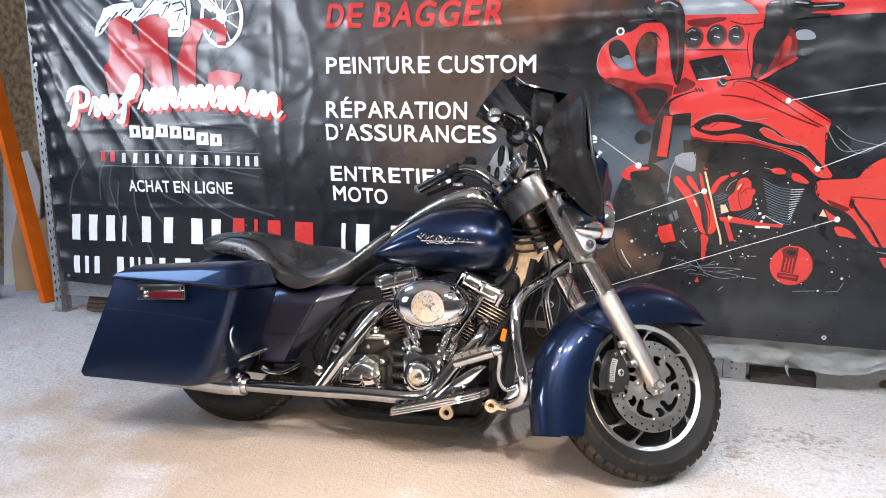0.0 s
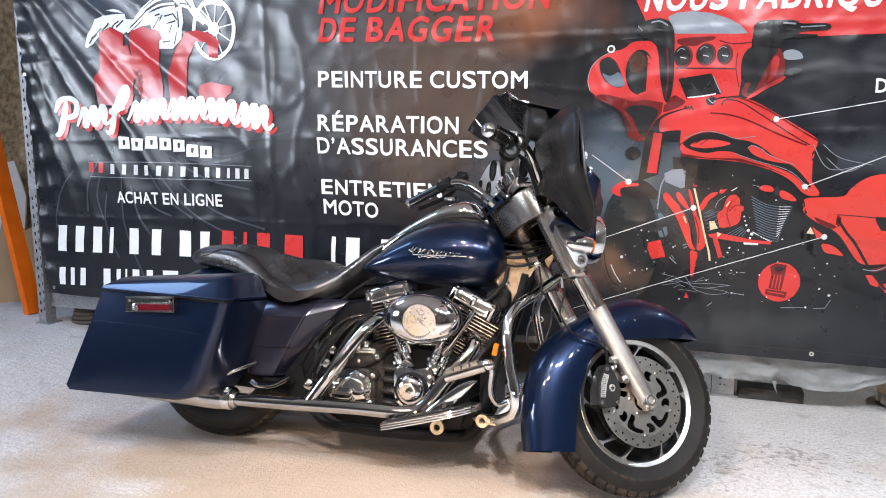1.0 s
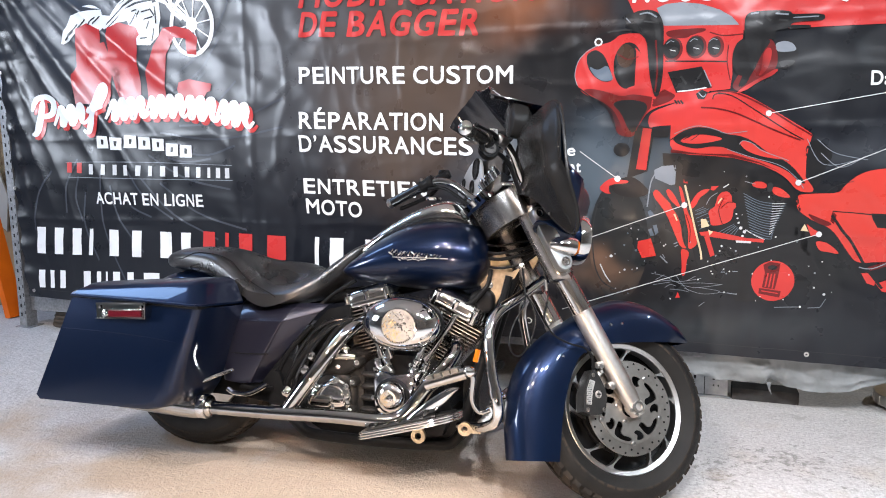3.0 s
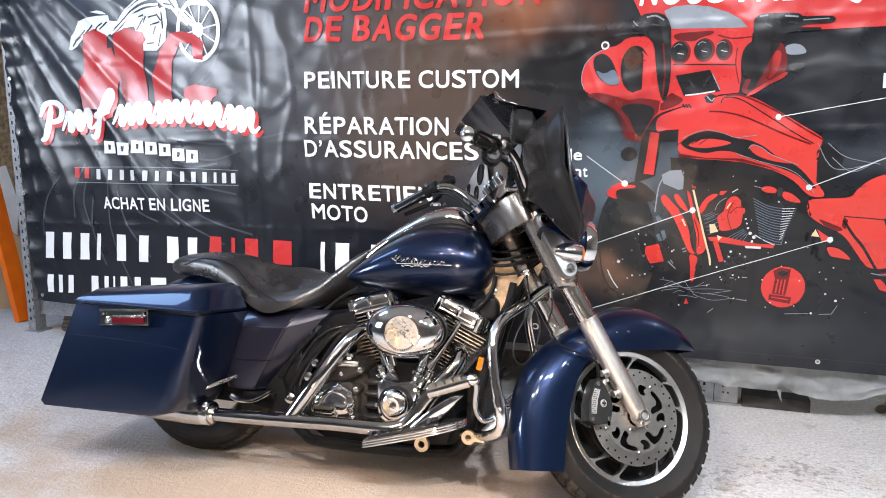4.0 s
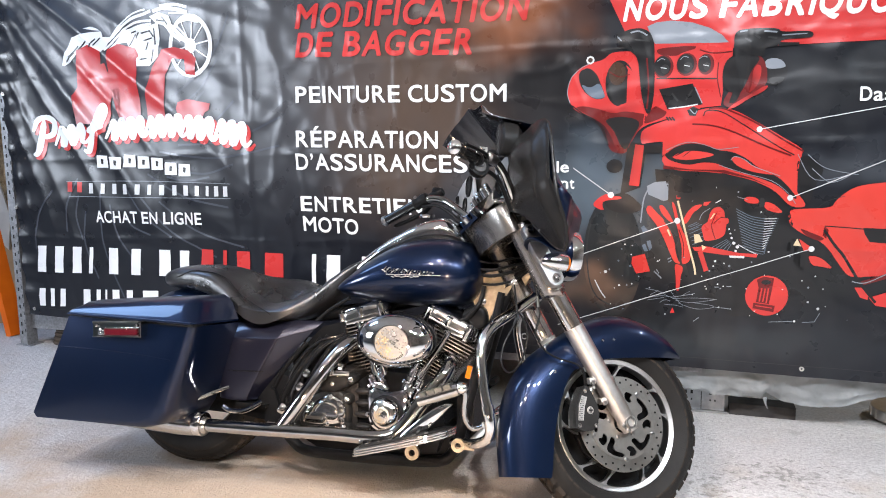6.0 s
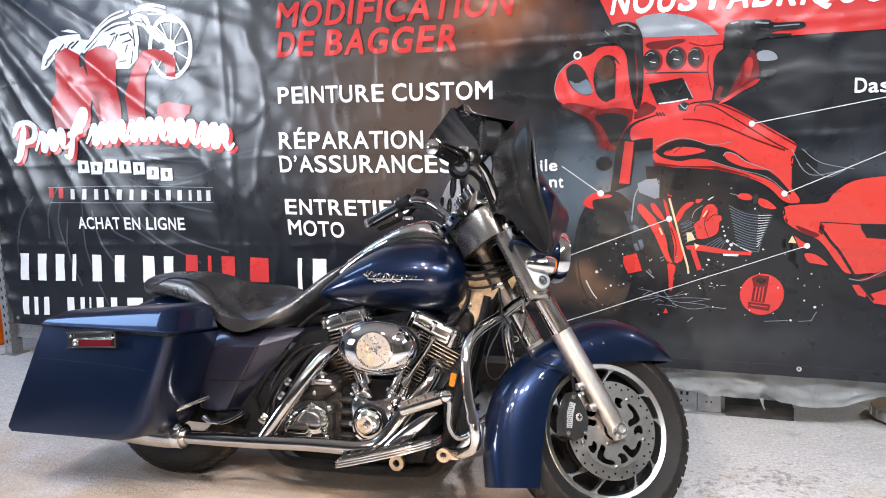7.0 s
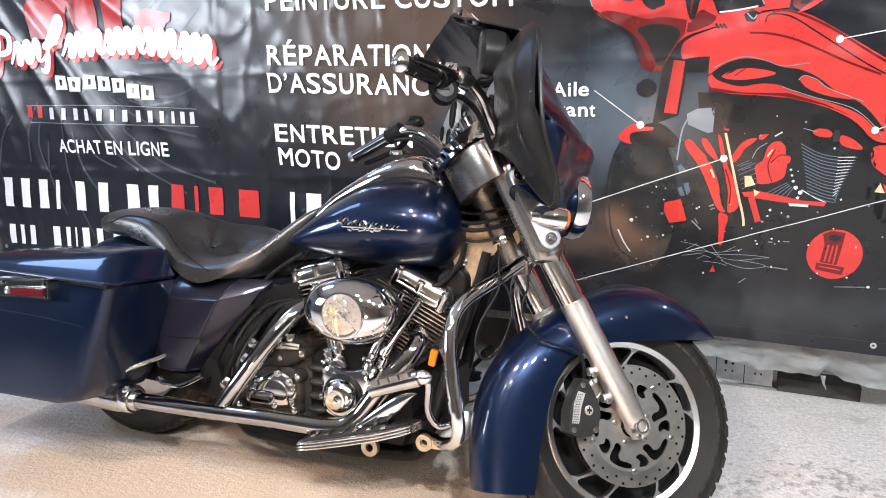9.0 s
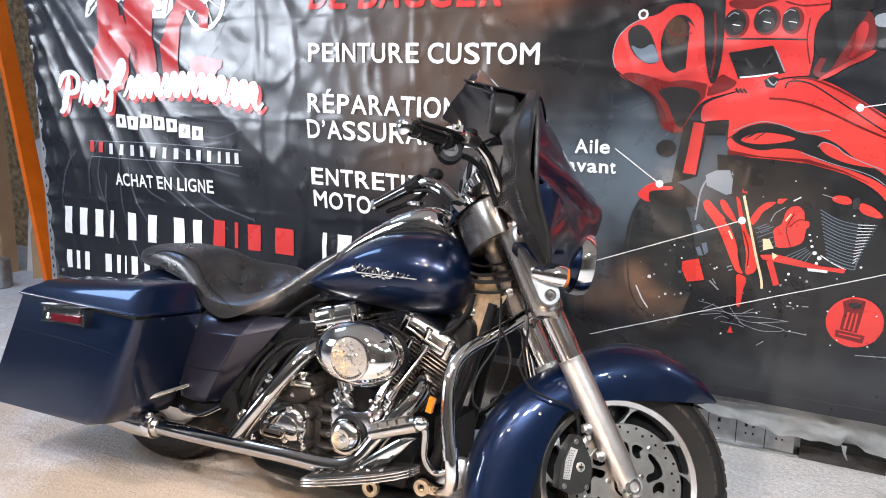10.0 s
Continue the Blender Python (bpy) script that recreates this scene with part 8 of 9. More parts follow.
def medallion(parent, c, r, depth, seed):
    """A round badge of plain gold and bright flakes, with dark bars along its foot."""
    rnd = random.Random(seed)
    x, y, z = c
    part("badge_ring", lathe([(r, 0.004), (r, -0.0035), (r * 0.95, -0.0042), (r * 0.92, -0.001)], 40, c), CHROME, parent)
    part("badge_ground", lathe([(r * 0.93, 0.004), (r * 0.93, -depth * 0.35), (r * 0.5, -depth * 0.55), (0.0005, -depth * 0.62)], 36, c), SATIN, parent)

    def flakes(count, place, size):
        out = bmesh.new()
        for q in range(count):
            a, s = place(q / count)
            px, pz, w, h, turn = x + r * s * math.cos(a), z + r * s * math.sin(a), r * size * rnd.uniform(0.6, 1.5), r * size * rnd.uniform(0.25, 0.6), rnd.uniform(0, 3.1)
            t = Matrix.Translation((px, y - depth * (1 - 0.35 * s * s), pz)) @ Matrix.Rotation(turn, 4, "Y") @ Matrix.Rotation(rnd.uniform(-0.4, 0.4), 4, "X")
            ring = [t @ Vector((u * w, 0, v * h)) for u, v in ((-1, 0), (-0.3, -0.8), (1, -0.2), (0.4, 0.9))]
            verts = [out.verts.new(p) for p in ring] + [out.verts.new(t @ Vector((0, -depth * 0.25, 0)))]
            for i in range(4):
                out.faces.new((verts[i], verts[(i + 1) % 4], verts[4]))
        return out
    part("gold_mark", flakes(120, lambda q: (2.2 + 2.6 * q + rnd.uniform(-0.4, 0.4), rnd.uniform(0.25, 0.88)), 0.075), GOLD, parent)
    part("bright_mark", flakes(70, lambda q: (rnd.uniform(-0.9, 3.4), rnd.uniform(0.05, 0.86)), 0.07), OLDCHROME, parent)
    part("dark_mark", flakes(26, lambda q: (rnd.uniform(-0.5, 3.8), rnd.uniform(0.05, 0.84)), 0.055), STEELDARK, parent)
    ring = bmesh.new()
    for q in range(16):
        a = radians(215 + 7 * q)
        t = Matrix.Translation((x + r * 0.86 * math.cos(a), y - depth * 0.62, z + r * 0.86 * math.sin(a))) @ Matrix.Rotation(-a, 4, "Y")
        ring = join(ring, box(-r * 0.05, r * 0.05, -0.0012, 0.0012, -r * 0.022, r * 0.022, m=t))
    part("dark_bars", ring, BLACK, parent)


medallion(air, (0.928, -0.2985, 0.536), 0.060, 0.006, 3)
medallion(dome, (0.870, -0.2215, 0.284), 0.030, 0.005, 8)

# --- tank, console, seat
BADGE = material("pale_badge_metal", (0.62, 0.61, 0.60), 0.36, 0.7, (0.50, 0.49, 0.48), 60, 0.5)
tank = part("fuel_tank", superloft(resample([(0.638, 0.095, 0.706, 0.686), (0.66, 0.126, 0.730, 0.670), (0.70, 0.144, 0.765, 0.658), (0.77, 0.160, 0.816, 0.648), (0.86, 0.173, 0.862, 0.642), (0.95, 0.180, 0.886, 0.638), (1.04, 0.180, 0.890, 0.640), (1.10, 0.168, 0.874, 0.650), (1.14, 0.145, 0.842, 0.676), (1.162, 0.10, 0.80, 0.72)]), 48, 2.12), NAVY, bike, "navy metallic teardrop fuel tank", smooth=60)
con = part("tank_console", superloft(resample([(0.655, 0.030, 0.765, 0.71), (0.74, 0.046, 0.832, 0.77), (0.83, 0.058, 0.888, 0.82), (0.90, 0.070, 0.925, 0.84), (0.97, 0.078, 0.950, 0.85), (1.03, 0.076, 0.950, 0.85), (1.085, 0.060, 0.905, 0.83), (1.12, 0.040, 0.85, 0.80)]), 32, 2.6), CHROME, tank, "chrome tank console", smooth=50)
part("console_trim", superloft(resample([(0.662, 0.033, 0.752, 0.71), (0.76, 0.054, 0.826, 0.77), (0.86, 0.068, 0.872, 0.82), (0.96, 0.084, 0.900, 0.84), (1.06, 0.080, 0.895, 0.84), (1.115, 0.052, 0.85, 0.81)]), 24, 4), BLACK, tank, smooth=50)
part("filler_cap", lathe([(0.028, 0), (0.030, 0.006), (0.026, 0.012), (0.0005, 0.013)], 24, (0.94, 0, 0.955), "Z"), CHROME, con)
badge = part("tank_badge", box(0.858, 1.050, -0.1835, -0.178, 0.7525, 0.7550, 0.001, 1), BADGE, tank, "worn chrome tank badge")
rnd = random.Random(5)
for q in range(34):
    s = q / 33
    x, z = 0.850 + 0.175 * s, 0.770 - 0.012 * s + (0.004 if q % 2 else -0.004)
    h, w = 0.0085 * (1 - 0.62 * s) * rnd.uniform(0.5, 1.2), rnd.uniform(0.0008, 0.0018)
    part("badge_piece", box(-w, w, -0.004, 0.004, -h, h, 0.001, 1, m=pose(x, -0.1815, z, rnd.uniform(-12, 12), rnd.uniform(8, 60) * (1 if q % 5 else -1), 0)), (BADGE, OLDCHROME, CHROME)[q % 3], badge)
for q in range(9):
    x = 0.882 + 0.011 * q
    part("badge_piece", box(-0.0045, 0.0045, -0.003, 0.003, -0.0014, 0.0014, 0.0008, 1, m=pose(x, -0.182, 0.7485 - 0.003 * (q % 3 == 0), 0, rnd.uniform(-30, 30), 0)), BADGE, badge)
SEAT = [(-0.135, 0.045, 0.722, 0.690), (-0.10, 0.085, 0.742, 0.675), (-0.04, 0.118, 0.758, 0.668), (0.05, 0.140, 0.766, 0.660), (0.14, 0.152, 0.758, 0.636), (0.21, 0.165, 0.732, 0.603), (0.29, 0.185, 0.700, 0.578), (0.39, 0.196, 0.680, 0.567), (0.48, 0.186, 0.676, 0.570), (0.55, 0.150, 0.698, 0.592), (0.60, 0.110, 0.735, 0.640), (0.65, 0.070, 0.775, 0.70), (0.69, 0.035, 0.795, 0.765)]
rings = []
for x, w, zt, zb, _ in resample([(*s, 0) for s in SEAT], 8):
    ring = []
    dish = 0.064 * math.exp(-((x - 0.36) / 0.085) ** 2)
    power = 2.7 + 1.5 * math.exp(-((x - 0.36) / 0.13) ** 2)
    for k in range(88):
        a = 2 * math.pi * k / 88
        ca, sa = math.cos(a), math.sin(a)
        u = math.copysign(abs(ca) ** (2 / power), ca)
        v = math.copysign(abs(sa) ** (2 / power), sa)
        z = (zt + zb) / 2 + (zt - zb) / 2 * v
        if sa > 0:
            z -= dish * math.exp(-((u - 0.05) / 0.44) ** 2) + (0.008 - 0.054 * u) * math.exp(-((x - 0.37) / 0.13) ** 2)
            near = ((x - 0.266) / 0.024) ** 2 + ((w * u - 0.012) / 0.026) ** 2
            z -= 0.044 * math.exp(-near) + 0.014 * math.exp(-near / 5)
        ring.append((x, w * u, z))
    rings.append(ring)
seat = part("seat", loft(rings), LEATHER, bike, "black leather two-up saddle with a deep dish", smooth=60)
seam = [(-0.10, -0.075, 0.722), (-0.017, -0.1265, 0.717), (0.049, -0.1315, 0.742), (0.124, -0.1315, 0.741), (0.180, -0.134, 0.729), (0.212, -0.133, 0.713), (0.250, -0.149, 0.687), (0.283, -0.163, 0.664), (0.318, -0.172, 0.645), (0.366, -0.185, 0.625), (0.419, -0.195, 0.604), (0.439, -0.184, 0.582)]
part("seam_piping", tube(seam, 0.0019, 6, 3), BLACK, seat)
part("seat_button", lathe([(0.012, 0), (0.009, 0.004), (0.0005, 0.005)], 16, (0.270, 0.012, 0.642), "Z"), BLACK, seat)

# --- rear end
rw = part("rear_wheel", lathe([(0.02, -0.05), (0.10, -0.03), (0.19, -0.02), (0.205, -0.06), (0.205, 0.06), (0.19, 0.02), (0.02, 0.05)], 48, (0.015, 0, 0.318)), SATIN, bike, "cast rear wheel behind the muffler")
tyre("tyre", 0.316, 0.078, 0.205, rw, Matrix.Translation((0.015, 0, 0.317)), 56)
rings = []
for k in range(25):
    a = radians(20 + 165 * k / 24)
    r = 0.350
    rings.append([(0.015 + (r - 0.05 * abs(s) ** 4) * math.cos(a), 0.105 * s, 0.33 + (r - 0.05 * abs(s) ** 4) * math.sin(a)) for s in (-1, -0.9, -0.6, -0.2, 0.2, 0.6, 0.9, 1)])
rf = part("rear_fender", loft(rings, False, close=False), NAVY, bike, "navy rear fender under the seat", smooth=60)
mod = rf.modifiers.new("thick", "SOLIDIFY")
mod.thickness = 0.003
part("swing_arm", prism([(-0.02, 0.27), (0.10, 0.23), (0.30, 0.225), (0.52, 0.20), (0.54, 0.34), (0.40, 0.42), (0.20, 0.36), (-0.02, 0.33)], -0.150, -0.10, 0.015, 3), BLACK, bike, "black swing arm")
part("shock", tube([(0.06, -0.13, 0.30), (0.14, -0.14, 0.52)], 0.024, 14), BLACK, bike, "black rear shock absorber")
BAGFACE = [(-0.234, 0.582), (0.276, 0.566), (0.256, 0.496), (0.194, 0.282), (0.160, 0.232), (0.106, 0.218), (-0.366, 0.214), (-0.381, 0.230)]
for side in (-1, 1):
    def out(x, z):
        """How far the bag's outer skin stands off, fuller to the rear and the middle."""
        return 0.432 - 0.12 * max(x - 0.05, 0) ** 1.5 - 0.006 * ((z - 0.42) / 0.2) ** 2
    def ringed(back, roll, lift=0.0):
        return [(x - roll * min(max((x - 0.02) / 0.12, 0), 1) + roll * 0.25 * (x < -0.2), side * (out(x, z) - back), z + (roll * 0.1 if z < 0.3 else 0) + (lift if z < 0.4 else 0)) for x, z in BAGFACE]
    face = ringed(0.0, 0.030)
    cx, cz = sum(p[0] for p in face) / len(face), sum(p[2] for p in face) / len(face)
    middle = []
    for s in (0.04, 0.3, 0.6, 0.85):
        near = [(cx + (x - cx) * s, cz + (z - cz) * s) for x, y, z in face]
        middle.append([(x, side * out(x, z), z) for x, z in near])
    outline = [*middle, face, ringed(0.005, 0.018), ringed(0.013, 0.009), ringed(0.026, 0.003), ringed(0.042, 0.0), ringed(0.14, -0.020, 0.004), ringed(0.225, -0.024, 0.01)]
    bag = part("saddlebag", bevel_all(loft(outline), 0.012, 3, 40), NAVY, bike, "navy hard saddlebag with stretched tail", smooth=50)

    def plan(x0, y0, x1, y1, x2, x3, z0, z1):
        """A lid outline: outer edge x0,y0 to x1,y1 with rounded corners, inner edge x2 to x3; z from rear to front."""
        pts = [(x0 + 0.02, y0), (x1 - 0.055, y1), (x1 - 0.030, y1 - 0.004), (x1 - 0.012, y1 - 0.016), (x1, y1 - 0.042), (x3, 0.20), (x2, 0.20), (x0, y0 - 0.02)]
        return [(x, side * y, z0 + (z1 - z0) * (x - x0) / (x1 - x0)) for x, y in pts]
    rings = [plan(-0.240, 0.437, 0.280, 0.420, -0.240, 0.302, 0.589, 0.573), plan(-0.240, 0.437, 0.280, 0.420, -0.240, 0.302, 0.596, 0.580),
             plan(-0.236, 0.430, 0.274, 0.413, -0.236, 0.298, 0.602, 0.588), plan(-0.222, 0.392, 0.252, 0.376, -0.222, 0.276, 0.616, 0.638),
             plan(-0.214, 0.372, 0.240, 0.354, -0.214, 0.262, 0.627, 0.653), plan(-0.195, 0.340, 0.215, 0.322, -0.195, 0.240, 0.633, 0.662)]
    lid = part("lid", loft(rings), NAVY, bag, "navy painted lid", smooth=28)
    lip = [(x, y + side * 0.003, z + 0.003) for x, y, z in rings[0][:5]]
    part("lid_lip", tube(lip, 0.0048, 12, 3), NAVY, lid)
    part("lid_seam", prism([(-0.236, 0.5805), (0.276, 0.5645), (0.276, 0.5735), (-0.236, 0.5895)], side * 0.21, side * 0.424, 0.0), BLACK, bag)
    if side < 0:
        tilt = pose(0, 0, 0.009, 0, -3, -4) @ Matrix.Translation((0.014, 0, -0.010))
        lampbox = part("tail_light", box(-0.068, 0.140, -0.446, -0.405, 0.522, 0.573, 0.006, 3, m=tilt), MIRROR, bag, "chrome marker light with a red lens")
        part("lens_frame", box(-0.012, 0.136, -0.4515, -0.445, 0.5225, 0.5525, 0.010, 3, m=tilt), OLDCHROME, lampbox)
        part("red_lens", box(-0.007, 0.131, -0.4555, -0.450, 0.5275, 0.5480, 0.004, m=tilt), REDLENS, lampbox)
        part("lock", lathe([(0.011, 0), (0.011, -0.005), (0.007, -0.006), (0.0005, -0.003)], 18, (-0.030, -0.4465, 0.538)), CHROME, lampbox, m=tilt)
        part("visor", box(-0.062, 0.140, -0.455, -0.415, 0.568, 0.575, 0.002, m=tilt), OLDCHROME, lampbox)
        part("outer_frame", join(box(-0.070, 0.142, -0.448, -0.440, 0.5195, 0.5225, 0.001, m=tilt), box(0.140, 0.144, -0.449, -0.440, 0.519, 0.575, 0.001, m=tilt)), OLDCHROME, lampbox)
        for x in (-0.05, 0.125):
            part("lamp_screw", bolt((x, -0.449, 0.560), 0.006, 0.004), CHROME, lampbox, m=tilt)
        crease = [(-0.262, 0.474), (-0.10, 0.472), (0.08, 0.464), (0.190, 0.452)]
        part("face_crease", tube([(x, -out(x, z) + 0.0004, z) for x, z in crease], 0.0013, 6, 4), NAVY, bag)
part("bag_guard", tube([(0.185, -0.315, 0.296), (0.205, -0.300, 0.300), (0.230, -0.265, 0.314), (0.255, -0.215, 0.326), (0.285, -0.16, 0.340)], 0.0085, 12), CHROME, bike, "chrome saddlebag guard rail")
cover = part("side_cover", grid_skin([
    [(0.262, -0.10, 0.574), (0.272, -0.125, 0.573), (0.40, -0.135, 0.576), (0.49, -0.135, 0.578), (0.505, -0.134, 0.578), (0.60, -0.122, 0.578)],
    [(0.252, -0.11, 0.550), (0.264, -0.155, 0.549), (0.38, -0.168, 0.550), (0.475, -0.164, 0.554), (0.49, -0.160, 0.555), (0.598, -0.130, 0.572)],
    [(0.245, -0.12, 0.515), (0.254, -0.182, 0.514), (0.36, -0.194, 0.515), (0.452, -0.192, 0.519), (0.468, -0.186, 0.521), (0.580, -0.142, 0.553)],
    [(0.241, -0.12, 0.500), (0.250, -0.188, 0.499), (0.35, -0.2, 0.500), (0.442, -0.197, 0.503), (0.458, -0.190, 0.505), (0.562, -0.145, 0.535)],
    [(0.205, -0.12, 0.41), (0.214, -0.190, 0.41), (0.31, -0.202, 0.405), (0.388, -0.199, 0.405), (0.402, -0.191, 0.405), (0.452, -0.152, 0.405)],
    [(0.220, -0.12, 0.305), (0.226, -0.188, 0.304), (0.28, -0.198, 0.298), (0.334, -0.194, 0.298), (0.345, -0.186, 0.299), (0.370, -0.150, 0.303)],
    [(0.222, -0.12, 0.293), (0.228, -0.182, 0.291), (0.28, -0.190, 0.287), (0.332, -0.186, 0.287), (0.343, -0.178, 0.288), (0.366, -0.166, 0.292)],
    [(0.228, -0.10, 0.282), (0.234, -0.150, 0.280), (0.28, -0.155, 0.278), (0.328, -0.150, 0.279), (0.340, -0.148, 0.280), (0.358, -0.140, 0.282)]], 4), DARKNAVY, bike, "dark glossy side cover", smooth=70)
mod = cover.modifiers.new("thick", "SOLIDIFY")
mod.thickness = 0.003
part("cover_groove", tube([(0.216, -0.1925, 0.392), (0.30, -0.2030, 0.393), (0.36, -0.2025, 0.395), (0.405, -0.1975, 0.396)], 0.0022, 6), BLACK, cover)
part("passenger_step", tube([(0.268, -0.225, 0.268), (0.30, -0.23, 0.256), (0.36, -0.23, 0.262), (0.415, -0.21, 0.293)], 0.009, 10), CHROME, bike, "chrome passenger step bracket")
part("step_plate", box(0.30, 0.42, -0.20, -0.14, 0.268, 0.280, 0.004), BLACK, bike)
for x, z, r in ((0.465, 0.262, 0.022), (0.535, 0.345, 0.018), (0.560, 0.395, 0.016)):
    part("chrome_cap", lathe([(r, 0), (r, -0.012), (r * 0.6, -0.02), (0.0005, -0.022)], 20, (x, -0.155, z)), OLDCHROME, bike)
for k in (0, 2, 3):
    part("side_hose", tube([(0.40 + 0.030 * k, -0.135 - 0.006 * (k % 2), 0.25 + 0.006 * k), (0.425 + 0.032 * k, -0.150, 0.33), (0.47 + 0.034 * k, -0.152, 0.41 + 0.012 * k), (0.545 + 0.026 * k, -0.135, 0.50 + 0.01 * k)], 0.0085 - 0.0012 * k, 10), BLACK, bike)
for k, (dx, dz, r) in enumerate(((0.0, 0.0, 0.011), (0.035, 0.02, 0.008), (0.065, -0.01, 0.0065), (0.02, 0.06, 0.006), (0.09, 0.03, 0.009))):
    part("loom_hose", tube([(0.445 + dx, -0.140, 0.235), (0.470 + dx, -0.158, 0.31 + dz), (0.525 + dx * 0.9, -0.156, 0.40 + dz), (0.600 + dx * 0.6, -0.142, 0.485 + dz * 0.5), (0.68 + dx * 0.3, -0.120, 0.53)], r, 10), GLOSSBLACK if k % 2 else BLACK, bike, "black hose behind the side cover")
part("peg_bracket", prism([(0.405, 0.215), (0.398, 0.290), (0.420, 0.335), (0.440, 0.330), (0.455, 0.285), (0.470, 0.215)], -0.175, -0.160, 0.003), BLACK, bike, "black peg bracket")
part("starter_cover", lathe([(0.030, 0.05), (0.030, -0.004), (0.024, -0.012), (0.0005, -0.014)], 24, (0.655, -0.130, 0.470)), BLACK, bike)
part("oil_tank", prism([(0.50, 0.30), (0.48, 0.44), (0.60, 0.56), (0.68, 0.58), (0.70, 0.44), (0.62, 0.34)], -0.12, 0.10, 0.02, 3), BLACK, bike, "black oil tank")

# --- exhaust
ex = part("exhaust", tube([(1.045, -0.10, 0.47), (1.085, -0.16, 0.465), (1.068, -0.20, 0.415), (1.00, -0.225, 0.325), (0.945, -0.245, 0.250), (0.88, -0.262, 0.224), (0.70, -0.272, 0.222), (0.45, -0.276, 0.214), (0.22, -0.280, 0.210)], [0.022, 0.024, 0.026, 0.028, 0.027, 0.025, 0.023, 0.023, 0.023], 20), PIPE, bike, "chrome exhaust pipe with heat shields")
part("crossover", tube([(0.775, -0.060, 0.540), (0.735, -0.105, 0.525), (0.690, -0.170, 0.482), (0.61, -0.236, 0.355), (0.525, -0.262, 0.226)], [0.022, 0.024, 0.0255, 0.0255, 0.0255], 22), PIPE, ex, "chrome rear header pipe")
part("shield_plate", pillow([(0.945, 0.222), (0.985, 0.245), (1.05, 0.270), (1.110, 0.335), (1.125, 0.352), (1.085, 0.345), (1.02, 0.300), (0.965, 0.250)], -0.262, -0.272, 0.1, 0.004), CHROME, ex, "curved chrome heat shield")
part("muffler", tube([(0.245, -0.280, 0.210), (0.215, -0.280, 0.210), (0.14, -0.280, 0.212), (-0.20, -0.275, 0.225), (-0.30, -0.275, 0.228)], [0.026, 0.036, 0.045, 0.046, 0.045], 24), OLDCHROME, ex, "dull chrome muffler")
part("clamp", join(lathe([(0.040, -0.016), (0.042, -0.012), (0.042, 0.012), (0.040, 0.016)], 24, (0.215, -0.28, 0.212), "X"), ball((0.215, -0.30, 0.245), 0.014, 10)), CHROME, ex, "chrome pipe clamp")

# --- controls and guard
outline = [(0.815, -0.235), (0.812, -0.30), (0.818, -0.324), (0.86, -0.329), (0.95, -0.328), (1.04, -0.318), (1.095, -0.297), (1.125, -0.268), (1.132, -0.245), (1.12, -0.235)]


def on_board(x, y, h):
    """A point h over the footboard's underside, which rises to the front."""
    return (x, y, 0.168 + 0.27 * (x - 0.812) + h)


board = part("footboard", bevel_all(loft([[on_board(x, y, h) for x, y in outline] for h in (0.0, 0.024)]), 0.005, 2), STEELDARK, bike, "chrome edged footboard with black tread")
part("board_pad", loft([[on_board(0.97 + (x - 0.97) * s, -0.28 + (y + 0.28) * s, h) for x, y in outline] for s, h in ((0.90, 0.023), (0.90, 0.028), (0.87, 0.030))]), RUBBER, board)
for h in (0.004, 0.012, 0.020):
    part("edge_rib", tube([on_board(x, y - 0.001, h) for x, y in outline[1:9]], 0.0030, 8, 4), CHROME, board)
for q in range(6):
    part("tread_bar", loft([[on_board(x, y, h) for x, y in ((0.85 + 0.04 * q, -0.312), (0.862 + 0.04 * q, -0.312), (0.862 + 0.04 * q, -0.25), (0.85 + 0.04 * q, -0.25))] for h in (0.029, 0.034)]), OLDCHROME, board)
peg = part("brake_pedal", tube([(1.040, -0.345, 0.370), (1.165, -0.345, 0.416)], 0.020, 16), OLDCHROME, bike, "chrome brake pedal with rubber pad")
for k in range(4):
    part("pedal_rubber", box(-0.010, 0.012, -0.022, 0.022, 0.008, 0.022, 0.003, m=pose(1.060 + 0.026 * k, -0.345, 0.379 + 0.0095 * k, 0, -20, 0)), STEELDARK, peg)
part("pedal_arm", tube([(1.165, -0.345, 0.416), (1.185, -0.335, 0.40), (1.18, -0.32, 0.33), (1.20, -0.30, 0.29), (1.235, -0.30, 0.30)], [0.012, 0.009, 0.008, 0.008, 0.009], 12), PIPE, peg)
part("pedal_clamp", join(ball((1.175, -0.345, 0.420), 0.020, 14, 1.1, 0.9, 0.9), tube([(1.13, -0.345, 0.404), (1.165, -0.345, 0.416)], 0.016, 14)), CHROME, peg)
amber = part("side_marker", box(1.188, 1.203, -0.343, -0.331, 0.450, 0.488, 0.005, 3, m=pose(1.193, 0, 0.467, 0, 12, 0) @ Matrix.Translation((-1.193, 0, -0.467))), AMBER, bike, "small amber side reflector")
guard = part("engine_guard", tube([(1.345, -0.06, 0.690), (1.29, -0.16, 0.640), (1.236, -0.25, 0.592), (1.222, -0.295, 0.53), (1.240, -0.325, 0.42), (1.262, -0.335, 0.33), (1.258, -0.320, 0.275), (1.215, -0.275, 0.240), (1.15, -0.20, 0.215), (1.10, -0.15, 0.20)], 0.0165, 18, 8), CHROME, bike, "bent chrome engine guard bar")
